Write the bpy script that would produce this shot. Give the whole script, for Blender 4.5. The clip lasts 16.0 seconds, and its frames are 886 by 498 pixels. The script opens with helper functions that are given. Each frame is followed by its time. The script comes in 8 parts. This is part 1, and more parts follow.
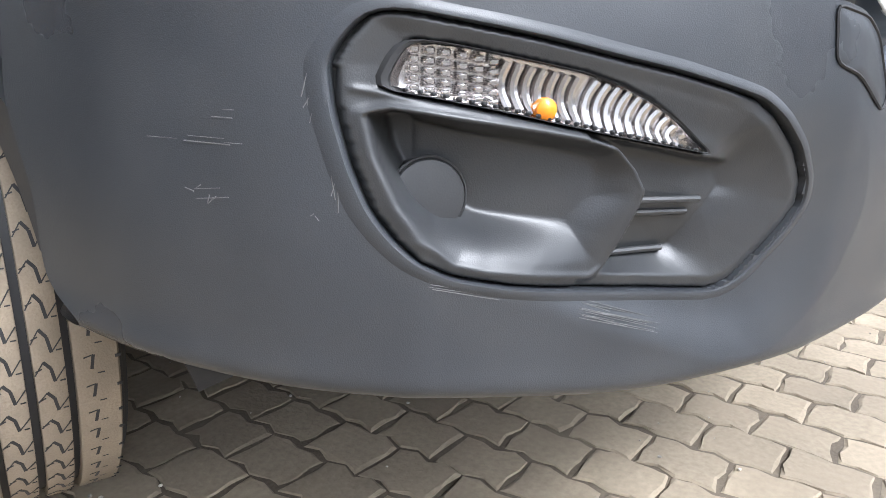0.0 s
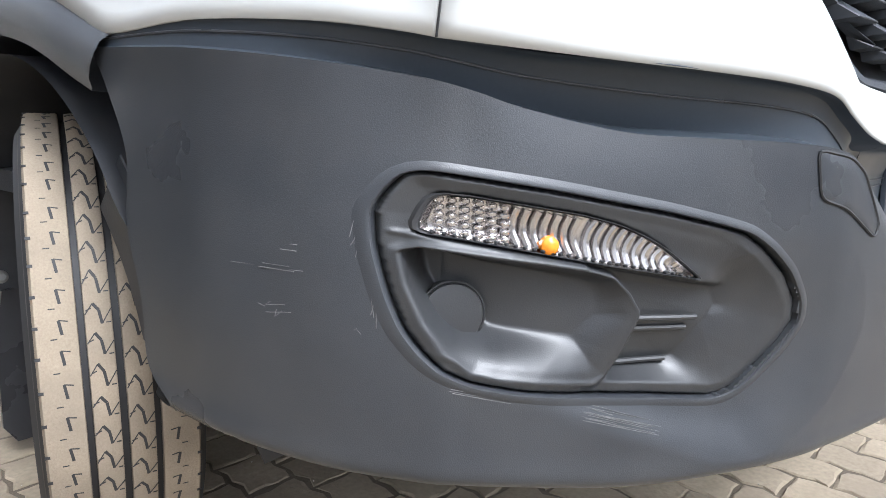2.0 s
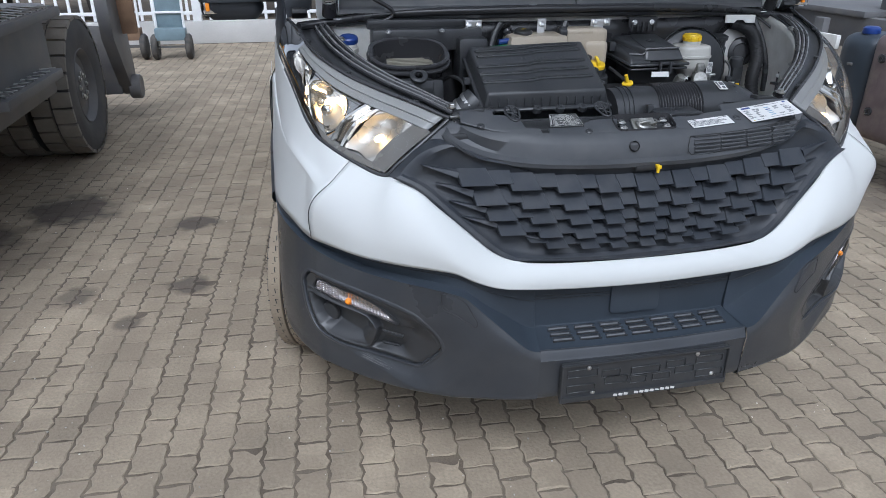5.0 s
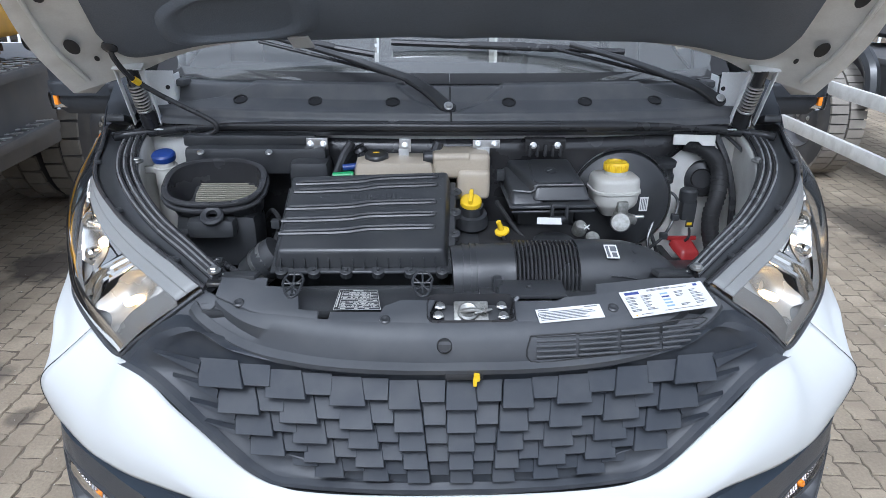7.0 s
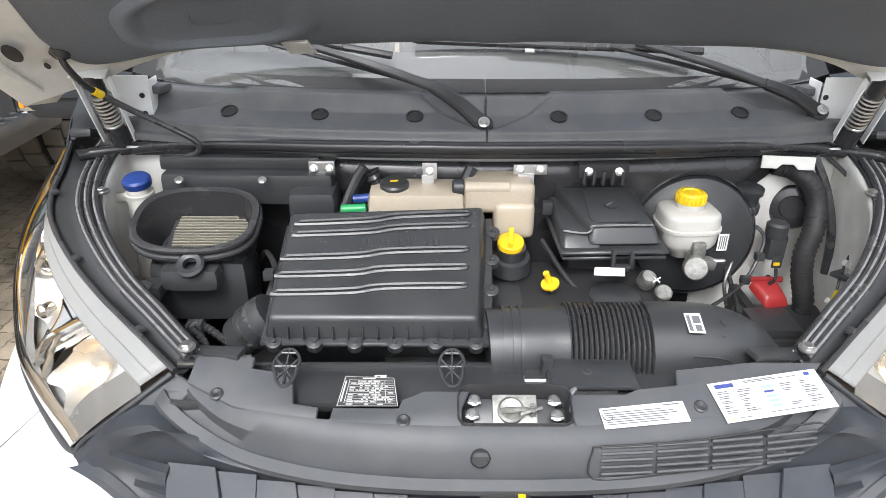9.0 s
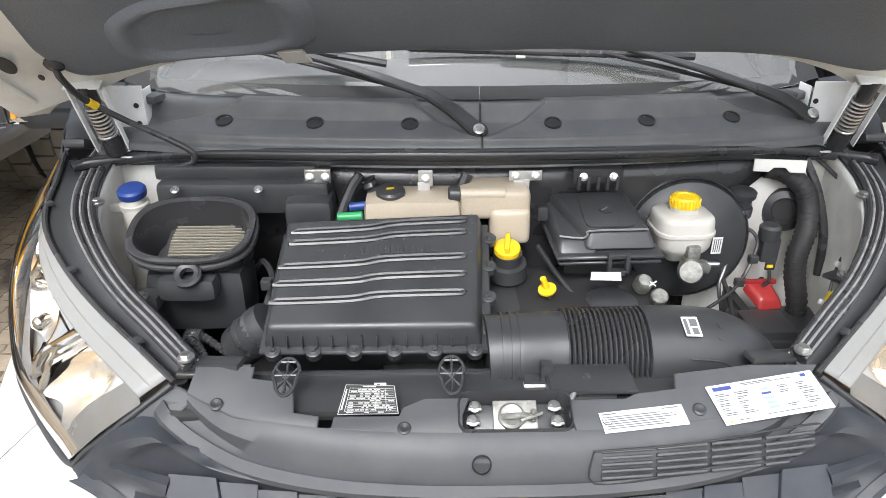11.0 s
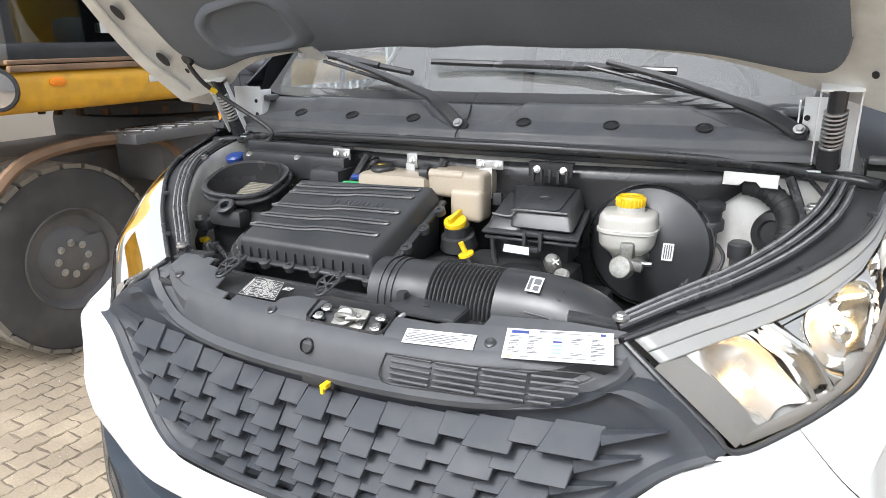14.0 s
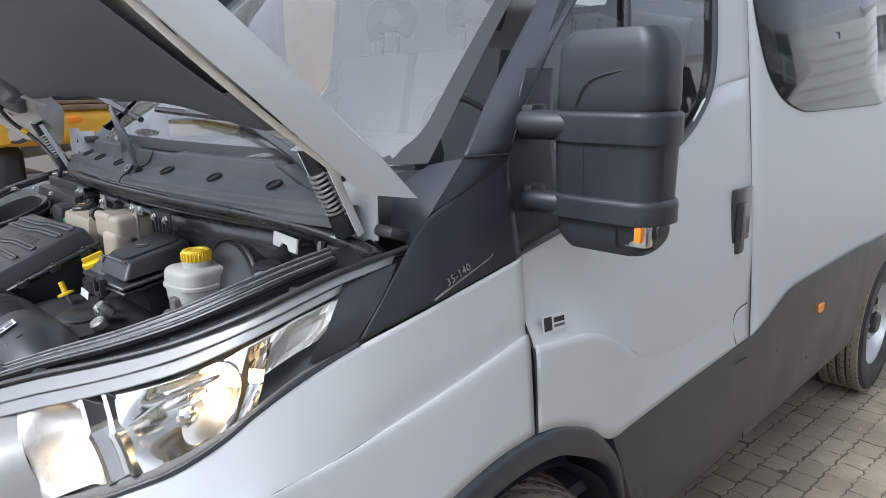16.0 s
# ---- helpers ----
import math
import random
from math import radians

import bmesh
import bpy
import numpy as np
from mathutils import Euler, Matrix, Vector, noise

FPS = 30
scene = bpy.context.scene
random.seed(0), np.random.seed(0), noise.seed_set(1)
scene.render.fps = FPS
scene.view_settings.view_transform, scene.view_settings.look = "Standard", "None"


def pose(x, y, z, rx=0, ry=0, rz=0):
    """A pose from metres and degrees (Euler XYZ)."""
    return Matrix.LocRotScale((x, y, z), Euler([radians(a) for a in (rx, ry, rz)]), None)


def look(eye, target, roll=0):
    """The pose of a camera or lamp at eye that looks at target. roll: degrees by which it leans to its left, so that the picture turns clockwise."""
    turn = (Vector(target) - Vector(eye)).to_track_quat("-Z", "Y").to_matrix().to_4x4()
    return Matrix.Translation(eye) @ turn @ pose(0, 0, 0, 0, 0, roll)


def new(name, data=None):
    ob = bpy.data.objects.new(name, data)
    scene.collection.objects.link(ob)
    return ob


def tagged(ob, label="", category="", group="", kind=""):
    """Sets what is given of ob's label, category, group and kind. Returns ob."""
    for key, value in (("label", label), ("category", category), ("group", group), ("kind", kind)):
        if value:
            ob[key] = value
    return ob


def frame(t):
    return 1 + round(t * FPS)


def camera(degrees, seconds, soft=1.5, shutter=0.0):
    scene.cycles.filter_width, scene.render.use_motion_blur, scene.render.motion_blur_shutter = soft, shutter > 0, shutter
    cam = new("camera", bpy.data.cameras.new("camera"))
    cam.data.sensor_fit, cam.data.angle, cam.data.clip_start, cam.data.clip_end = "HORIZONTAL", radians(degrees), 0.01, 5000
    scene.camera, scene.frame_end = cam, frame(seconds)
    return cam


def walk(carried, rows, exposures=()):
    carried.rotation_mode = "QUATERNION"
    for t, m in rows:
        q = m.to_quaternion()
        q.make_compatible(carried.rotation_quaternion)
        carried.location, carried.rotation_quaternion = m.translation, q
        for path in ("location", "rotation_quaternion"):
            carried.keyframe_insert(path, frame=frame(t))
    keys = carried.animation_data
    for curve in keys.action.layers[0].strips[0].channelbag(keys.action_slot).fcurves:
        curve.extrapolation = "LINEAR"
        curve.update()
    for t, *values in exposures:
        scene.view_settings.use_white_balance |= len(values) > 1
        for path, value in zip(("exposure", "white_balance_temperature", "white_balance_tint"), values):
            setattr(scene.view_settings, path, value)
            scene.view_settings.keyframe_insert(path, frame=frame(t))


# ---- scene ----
cam = camera(65.9, 16.0, soft=0.8)
PATH = [
    (0, (-1.306, 0.058, 0.676), (0.287, 1.131, 0.118), 1.1),
    (0.5, (-1.323, 0.067, 0.591), (0.343, 1.136, 0.304), -1.5),
    (1, (-1.336, 0.04, 0.71), (0.198, 1.146, 0.059), 2.0),
    (1.5, (-1.341, 0.004, 0.699), (0.155, 1.232, 0.194), 0.7),
    (2, (-1.355, -0.038, 0.75), (0.132, 1.243, 0.369), 0.8),
    (2.5, (-1.385, -0.188, 1.058), (-0.068, 1.113, 0.301), 0.5),
    (3, (-1.478, -0.421, 1.323), (-0.318, 0.985, 0.501), 0.5),
    (3.2, (-1.534, -0.565, 1.404), (-0.424, 0.899, 0.614), 0.7),
    (5.3, (-0.708, -1.541, 1.609), (-0.388, 0.254, 0.786), 0.1),
    (5.5, (-0.552, -1.567, 1.603), (-0.274, 0.248, 0.81), -0.0),
    (6, (-0.261, -1.496, 1.637), (-0.219, 0.335, 0.833), 0.1),
    (6.5, (-0.148, -1.232, 1.718), (-0.009, 0.59, 0.905), 0.1),
    (7, (-0.068, -0.962, 1.789), (-0.004, 0.875, 1.0), 0.5),
    (7.5, (-0.029, -0.711, 1.814), (-0.036, 1.114, 0.997), 0.4),
    (8, (-0.059, -0.606, 1.818), (-0.08, 1.194, 0.946), -0.1),
    (8.5, (-0.07, -0.583, 1.819), (-0.073, 1.204, 0.922), 0.1),
    (9, (-0.082, -0.588, 1.824), (-0.079, 1.206, 0.939), 0.2),
    (9.5, (-0.082, -0.592, 1.831), (-0.073, 1.203, 0.949), 0.1),
    (12, (-0.101, -0.583, 1.825), (-0.065, 1.233, 0.987), -0.2),
    (12.5, (-0.025, -0.572, 1.798), (-0.016, 1.273, 1.027), -0.1),
    (13, (0.199, -0.565, 1.747), (-0.163, 1.285, 1.079), -0.5),
    (13.5, (0.434, -0.641, 1.664), (-0.264, 1.149, 1.108), -0.9),
    (14, (0.754, -0.725, 1.628), (-0.135, 0.969, 1.044), -1.0),
    (14.5, (1.096, -0.625, 1.59), (0.125, 0.997, 0.937), -0.9),
    (15, (1.346, -0.465, 1.556), (0.221, 1.024, 0.837), -0.8),
    (15.5, (1.593, -0.205, 1.595), (0.326, 1.192, 0.93), -0.9),
    (15.8, (1.73, 0.017, 1.617), (0.388, 1.389, 1.053), -0.7),
    (16, (1.813, 0.137, 1.63), (0.427, 1.502, 1.163), -0.8),
]
walk(cam, [(t, look(eye, target, roll)) for t, eye, target, roll in PATH], exposures=((0.0, 1.65, 5800, 10), (1.6, 1.88, 5800, 10), (2.0, 1.50, 5800, 10), (2.4, 0.56, 5800, 10), (3.0, 0.16, 5700, 10), (6.0, 0.34, 5500, 10), (7.0, 0.64, 5450, 10), (7.5, 1.05, 5850, 10), (8.2, 1.35, 6200, 10), (12.5, 1.45, 6300, 10), (13.2, 1.70, 6200, 10), (13.9, 1.55, 6200, 10), (14.4, 0.62, 6150, 10), (15.4, 0.58, 5850, 10), (16.0, 0.90, 5700, 10)))

# ---- sky and sun: bright overcast afternoon ----
world = bpy.data.worlds.new("sky")
scene.world = world
world.use_nodes = True
wn = world.node_tree.nodes
sky = wn.new("ShaderNodeTexSky")
sky.sky_type = "NISHITA"
sky.sun_disc = False
sky.sun_elevation, sky.sun_rotation = radians(50), radians(192)
sky.air_density, sky.dust_density, sky.ozone_density = 1.0, 4.0, 1.0
hsv = wn.new("ShaderNodeHueSaturation")
hsv.inputs["Saturation"].default_value = 0.17
world.node_tree.links.new(sky.outputs[0], hsv.inputs["Color"])
world.node_tree.links.new(hsv.outputs[0], wn["Background"].inputs["Color"])
wn["Background"].inputs["Strength"].default_value = 0.15
sun_data = bpy.data.lights.new("sun", "SUN")
sun_data.energy, sun_data.angle, sun_data.color = 1.1, radians(14), (1.0, 0.97, 0.94)
sun = new("sun", sun_data)
sun.matrix_world = look((-1.25, -6.0, 7.4), (0, 0, 0))

# ---- materials ----
def material(name, base, rough=0.5, metal=0.0, vary=0.12, scale=6.0, bump=0.0, fine=260.0, coat=0.0,
             dirt=None, dirt_amount=0.0, island=0.0, spec=0.5, emit=None, power=0.0, ground=False):
    """A surface with broad stains and fine grain; dirt is a second colour that lies over it in patches."""
    m = bpy.data.materials.new(name)
    m.use_nodes = True
    n, link = m.node_tree.nodes, m.node_tree.links.new
    b = n["Principled BSDF"]
    b.inputs["Metallic"].default_value = metal
    b.inputs["Coat Weight"].default_value = coat
    b.inputs["Coat Roughness"].default_value = 0.06
    b.inputs["Specular IOR Level"].default_value = spec
    tc = n.new("ShaderNodeTexCoord")
    big = n.new("ShaderNodeTexNoise")
    big.inputs["Scale"].default_value, big.inputs["Detail"].default_value = scale, 5.0
    small = n.new("ShaderNodeTexNoise")
    small.inputs["Scale"].default_value, small.inputs["Detail"].default_value = fine, 3.0
    place = n.new("ShaderNodeNewGeometry").outputs["Position"] if ground else tc.outputs["Object"]
    link(place, big.inputs["Vector"])
    link(place, small.inputs["Vector"])
    ramp = n.new("ShaderNodeMapRange")
    ramp.inputs["From Min"].default_value, ramp.inputs["From Max"].default_value = 0.3, 0.7
    ramp.inputs["To Min"].default_value, ramp.inputs["To Max"].default_value = 1 - vary, 1 + vary
    link(big.outputs["Fac"], ramp.inputs["Value"])
    grain = n.new("ShaderNodeMapRange")
    grain.inputs["From Min"].default_value, grain.inputs["From Max"].default_value = 0.25, 0.75
    grain.inputs["To Min"].default_value, grain.inputs["To Max"].default_value = 1 - vary * 0.6, 1 + vary * 0.6
    link(small.outputs["Fac"], grain.inputs["Value"])
    mul = n.new("ShaderNodeMath")
    mul.operation = "MULTIPLY"
    link(ramp.outputs[0], mul.inputs[0])
    link(grain.outputs[0], mul.inputs[1])
    value = mul.outputs[0]
    if island:
        info = n.new("ShaderNodeObjectInfo")
        geo = n.new("ShaderNodeNewGeometry")
        add = n.new("ShaderNodeMath")
        add.operation = "ADD"
        link(info.outputs["Random"], add.inputs[0])
        link(geo.outputs["Random Per Island"], add.inputs[1])
        fr = n.new("ShaderNodeMath")
        fr.operation = "FRACT"
        link(add.outputs[0], fr.inputs[0])
        rr = n.new("ShaderNodeMapRange")
        rr.inputs["To Min"].default_value, rr.inputs["To Max"].default_value = 1 - island, 1 + island
        link(fr.outputs[0], rr.inputs["Value"])
        m2 = n.new("ShaderNodeMath")
        m2.operation = "MULTIPLY"
        link(value, m2.inputs[0])
        link(rr.outputs[0], m2.inputs[1])
        value = m2.outputs[0]
    tint = n.new("ShaderNodeVectorMath")
    tint.operation = "SCALE"
    tint.inputs[0].default_value = base
    link(value, tint.inputs["Scale"])
    colour = tint.outputs[0]
    if dirt is not None:
        patch = n.new("ShaderNodeTexNoise")
        patch.inputs["Scale"].default_value, patch.inputs["Detail"].default_value = scale * 2.3, 8.0
        link(place, patch.inputs["Vector"])
        pr = n.new("ShaderNodeMapRange")
        pr.inputs["From Min"].default_value, pr.inputs["From Max"].default_value = 0.42, 0.68
        pr.inputs["To Max"].default_value = dirt_amount
        link(patch.outputs["Fac"], pr.inputs["Value"])
        mix = n.new("ShaderNodeMix")
        mix.data_type = "RGBA"
        link(pr.outputs[0], mix.inputs["Factor"])
        link(colour, mix.inputs["A"])
        mix.inputs["B"].default_value = (*dirt, 1)
        colour = mix.outputs["Result"]
    link(colour, b.inputs["Base Color"])
    rg = n.new("ShaderNodeMapRange")
    rg.inputs["From Min"].default_value, rg.inputs["From Max"].default_value = 0.3, 0.7
    swing = min(0.07, vary)
    rg.inputs["To Min"].default_value, rg.inputs["To Max"].default_value = max(0.02, rough - swing), min(1, rough + swing)
    link(big.outputs["Fac"], rg.inputs["Value"])
    link(rg.outputs[0], b.inputs["Roughness"])
    if bump:
        bp = n.new("ShaderNodeBump")
        bp.inputs["Strength"].default_value, bp.inputs["Distance"].default_value = bump, 0.002
        link(small.outputs["Fac"], bp.inputs["Height"])
        link(bp.outputs[0], b.inputs["Normal"])
    if emit:
        b.inputs["Emission Color"].default_value = (*emit, 1)
        b.inputs["Emission Strength"].default_value = power
    return m


def glass(name, tint=(1, 1, 1), gloss=0.03, ior=1.45, veil=0.0):
    """A thin clear pane: it lets light straight through, mirrors by its angle and may carry a pale film for
    reflections.
    """
    m = bpy.data.materials.new(name)
    m.use_nodes = True
    n, link = m.node_tree.nodes, m.node_tree.links.new
    n.remove(n["Principled BSDF"])
    tr = n.new("ShaderNodeBsdfTransparent")
    tr.inputs["Color"].default_value = (*tint, 1)
    gl = n.new("ShaderNodeBsdfGlossy")
    gl.inputs["Roughness"].default_value = gloss
    fr = n.new("ShaderNodeFresnel")
    fr.inputs["IOR"].default_value = ior
    mx = n.new("ShaderNodeMixShader")
    link(fr.outputs[0], mx.inputs[0])
    link(tr.outputs[0], mx.inputs[1])
    link(gl.outputs[0], mx.inputs[2])
    last = mx
    # pale diffuse film, painted in place of reflected sky and bonnet
    if veil:
        film = n.new("ShaderNodeBsdfDiffuse")
        film.inputs["Color"].default_value = (0.52, 0.52, 0.50, 1)
        spots = n.new("ShaderNodeTexNoise")
        spots.inputs["Scale"].default_value = 5.0
        spots.inputs["Detail"].default_value = 6.0
        level = n.new("ShaderNodeMapRange")
        level.inputs["To Min"].default_value = veil * 0.8
        level.inputs["To Max"].default_value = veil * 1.2
        link(spots.outputs[0], level.inputs[0])
        last = n.new("ShaderNodeMixShader")
        link(level.outputs[0], last.inputs[0])
        link(mx.outputs[0], last.inputs[1])
        link(film.outputs[0], last.inputs[2])
    link(last.outputs[0], n["Material Output"].inputs["Surface"])
    return m


WHITE = material("white_paint", (0.525, 0.535, 0.522), 0.50, vary=0.0, coat=0.0, bump=0.0, spec=0.35)
INNER_WHITE = material("grey_white_primer", (0.72, 0.715, 0.68), 0.42, vary=0.06, dirt=(0.36, 0.34, 0.30), dirt_amount=0.35)
BUMPER = material("grained_black_plastic", (0.036, 0.039, 0.044), 0.33, spec=0.45, vary=0.16, bump=0.16, fine=900, scale=4, dirt=(0.075, 0.075, 0.075), dirt_amount=0.25)
BLACK = material("black_plastic", (0.030, 0.0315, 0.034), 0.36, vary=0.14, bump=0.12, fine=700, dirt=(0.055, 0.055, 0.053), dirt_amount=0.3)
PANEL = material("dark_grey_plastic", (0.052, 0.055, 0.060), 0.52, spec=0.38, vary=0.08, bump=0.14, fine=900, dirt=(0.10, 0.10, 0.098), dirt_amount=0.25)
GRILLE = material("grille_plastic", (0.030, 0.034, 0.041), 0.46, spec=0.35, vary=0.10, bump=0.10, fine=800, dirt=(0.085, 0.085, 0.085), dirt_amount=0.3)
SIDE_BLACK = material("satin_black_plastic", (0.021, 0.024, 0.029), 0.42, vary=0.12, bump=0.12, fine=700, spec=0.4, dirt=(0.04, 0.04, 0.04), dirt_amount=0.25)
RUBBER = material("black_rubber", (0.032, 0.032, 0.034), 0.26, vary=0.10, bump=0.05)
LINER = material("matt_black_liner", (0.030, 0.032, 0.036), 0.5, spec=0.4, vary=0.15, bump=0.1, fine=500, dirt=(0.09, 0.085, 0.08), dirt_amount=0.2)
# pale grey that paints sky glints along seals and lid edges
GLINT_GREY = material("glint_grey", (0.17, 0.17, 0.172), 0.30, vary=0.2, scale=30)
# near-black for dark parts and print, and for shade painted into gaps and hollows
SHADE = material("shade_black", (0.018, 0.018, 0.019), 0.65, vary=0.15)
TYRE = material("dusty_tyre_rubber", (0.050, 0.048, 0.046), 0.80, vary=0.18, bump=0.3, fine=420, dirt=(0.13, 0.115, 0.095), dirt_amount=0.5)
TREAD = material("dusty_tread_rubber", (0.262, 0.215, 0.158), 0.92, vary=0.18, bump=0.45, fine=380, dirt=(0.20, 0.166, 0.125), dirt_amount=0.6)
PAVER = material("concrete_paver", (0.305, 0.252, 0.183), 0.95, vary=0.24, scale=2.2, bump=1.0, fine=85, dirt=(0.245, 0.200, 0.146), dirt_amount=0.75, island=0.15, ground=True)
JOINT = material("sandy_joint", (0.115, 0.092, 0.066), 0.98, vary=0.35, scale=2.2, bump=0.8, fine=180, dirt=(0.205, 0.168, 0.124), dirt_amount=0.6, ground=True)
CHROME = material("chrome", (0.86, 0.86, 0.87), 0.07, 1.0, vary=0.03)
COWL = material("grey_cowl_plastic", (0.080, 0.083, 0.088), 0.40, vary=0.08, bump=0.14, fine=900, dirt=(0.17, 0.165, 0.155), dirt_amount=0.3)
DULL_STEEL = material("dull_zinc_steel", (0.34, 0.34, 0.32), 0.46, 0.8, vary=0.25, scale=30, fine=200, dirt=(0.10, 0.09, 0.07), dirt_amount=0.5)
REFLECTOR = material("vapour_chrome", (0.80, 0.80, 0.79), 0.20, 1.0, vary=0.04)
BEZEL = material("smoky_lamp_bezel", (0.175, 0.168, 0.156), 0.24, 0.2, vary=0.08)
LAMP_CHROME = material("aged_lamp_chrome", (0.70, 0.68, 0.64), 0.12, 1.0, vary=0.06)
RIBBED = material("ribbed_reflector", (0.52, 0.50, 0.46), 0.28, 0.7, vary=0.03, bump=0.5, fine=900)
CELL = material("dim_chrome", (0.62, 0.59, 0.58), 0.20, 0.95, vary=0.05)
PALE = material("pale_silver_plastic", (0.24, 0.24, 0.234), 0.40, 0.10, vary=0.06, dirt=(0.26, 0.25, 0.23), dirt_amount=0.3)
STEEL = material("zinc_steel", (0.55, 0.55, 0.54), 0.34, 1.0, vary=0.12, fine=120)
ALU = material("cast_aluminium", (0.62, 0.62, 0.61), 0.45, 0.85, vary=0.10, bump=0.2)
RIM = material("silver_wheel_paint", (0.60, 0.61, 0.61), 0.35, 0.55, vary=0.08)
MILKY = material("milky_plastic", (0.40, 0.345, 0.268), 0.38, vary=0.08, scale=4)
MILKY_WHITE = material("milky_white_plastic", (0.44, 0.43, 0.395), 0.35, vary=0.06, scale=4)
YELLOW = material("yellow_plastic", (0.72, 0.48, 0.012), 0.35, vary=0.06)
BLUE = material("blue_plastic", (0.0165, 0.0440, 0.1980), 0.35, vary=0.08)
RED = material("red_plastic", (0.2700, 0.0210, 0.0210), 0.42, vary=0.10)
ORANGE = material("amber_plastic", (0.90, 0.28, 0.02), 0.22, vary=0.05)
GREEN = material("green_plastic", (0.03, 0.30, 0.10), 0.4)
PRINT = material("silver_print", (0.50, 0.50, 0.48), 0.4, 0.3, vary=0.05)
PAPER = material("white_label", (0.60, 0.60, 0.585), 0.45, vary=0.03)
INK = material("grey_ink", (0.10, 0.105, 0.115), 0.6, vary=0.05)
INK_BLUE = material("blue_ink", (0.03, 0.05, 0.20), 0.6, vary=0.05)
PALE_BLUE = material("pale_blue_ink", (0.22, 0.34, 0.44), 0.6, vary=0.05)
MACHINE_YELLOW = material("machine_yellow_paint", (0.72, 0.38, 0.025), 0.38, vary=0.08, dirt=(0.35, 0.20, 0.05), dirt_amount=0.3)
MACHINE_DARK = material("dusty_dark_steel", (0.115, 0.115, 0.118), 0.5, vary=0.25, scale=3, dirt=(0.17, 0.15, 0.13), dirt_amount=0.4)
LUG_RUBBER = material("grey_solid_tyre_rubber", (0.062, 0.061, 0.062), 0.75, vary=0.15, scale=2, bump=0.2, fine=300, dirt=(0.17, 0.155, 0.135), dirt_amount=0.3)
LUG_TREAD = material("dusty_block_tread", (0.25, 0.228, 0.195), 0.9, vary=0.14, bump=0.3, fine=300, dirt=(0.20, 0.18, 0.155), dirt_amount=0.5)
RUST = material("rusty_brown_steel", (0.20, 0.125, 0.075), 0.75, vary=0.3, scale=5)
FENCE = material("white_fence_paint", (0.76, 0.77, 0.77), 0.5, vary=0.06)
PAD = material("bonnet_felt", (0.118, 0.133, 0.155), 0.55, vary=0.2, scale=3, bump=0.4, fine=300)
LENS = glass("clear_lens", (0.95, 0.955, 0.955), 0.02, 1.13)
# last value: strength of the painted pale reflection over the windscreen
SCREEN = glass("windscreen_glass", (0.74, 0.79, 0.77), 0.02, 2.4, 0.13)
WINDOW = glass("tinted_window_glass", (0.45, 0.50, 0.50), 0.02, 1.7)
BULB = material("lit_bulb", (1, 0.9, 0.7), 0.3, emit=(1.0, 0.62, 0.24), power=13)
# weak glow that stands in for the main bulb's reflections
GLOW = material("reflected_bulb_glow", (1, 0.9, 0.7), 0.3, emit=(1.0, 0.62, 0.25), power=7)

# ---- building helpers ----
def part(name, bm, mat, parent, label="", smooth=True, kind=""):
    while parent is not None and parent.parent is not None and parent.parent.parent is not None:
        parent = parent.parent
    mesh = bpy.data.meshes.new(name)
    bm.to_mesh(mesh)
    bm.free()
    mesh.materials.append(mat)
    if smooth:
        mesh.shade_smooth()
        mesh.set_sharp_from_angle(angle=radians(38))
    ob = new(name, mesh)
    ob.parent = parent
    return tagged(ob, label, kind=kind)


def thing(name, label, category, at=(0, 0, 0), group="", turn=0.0):
    ob = new(name)
    ob.empty_display_size = 0.1
    ob.matrix_world = pose(*at, 0, 0, turn)
    return tagged(ob, label, category, group)


def thick(ob, t, offset=0.0):
    mod = ob.modifiers.new("thickness", "SOLIDIFY")
    mod.thickness, mod.offset = t, offset
    return ob


def spline(a, b, c, d, t):
    return 0.5 * (2 * b + (c - a) * t + (2 * a - 5 * b + 4 * c - d) * t * t + (3 * b - a - 3 * c + d) * t ** 3)


def through_knots(points, per=6, closed=False):
    """A smooth line through its knots, with the same number of steps between each two."""
    p = [Vector(q) for q in points]
    n = len(p)
    out = []
    for i in range(n if closed else n - 1):
        a, b, c, d = ((p[(i - 1) % n], p[i], p[(i + 1) % n], p[(i + 2) % n]) if closed else
                      (p[max(i - 1, 0)], p[i], p[i + 1], p[min(i + 2, n - 1)]))
        out += [spline(a, b, c, d, k / per) for k in range(per)]
    return out if closed else out + [p[-1]]


def sheet(rows, closed=False):
    bm = bmesh.new()
    vs = [[bm.verts.new(v) for v in row] for row in rows]
    for a, b in zip(vs, vs[1:]):
        m = len(a)
        for i in range(m if closed else m - 1):
            j = (i + 1) % m
            bm.faces.new((a[i], a[j], b[j], b[i]))
    return bm


def loft_rows(curves, per=6, rows=4):
    lines = [through_knots(c, per) for c in curves]
    cols = [through_knots([ln[i] for ln in lines], rows) for i in range(len(lines[0]))]
    return [[cols[i][j] for i in range(len(cols))] for j in range(len(cols[0]))]


def flip(points, s):
    return [(p[0] * s, p[1], p[2]) for p in points]


def both(points):
    """A line from the middle outwards, carried on to the other side as well."""
    return [(-x, y, z) for x, y, z in points[:0:-1]] + list(points)


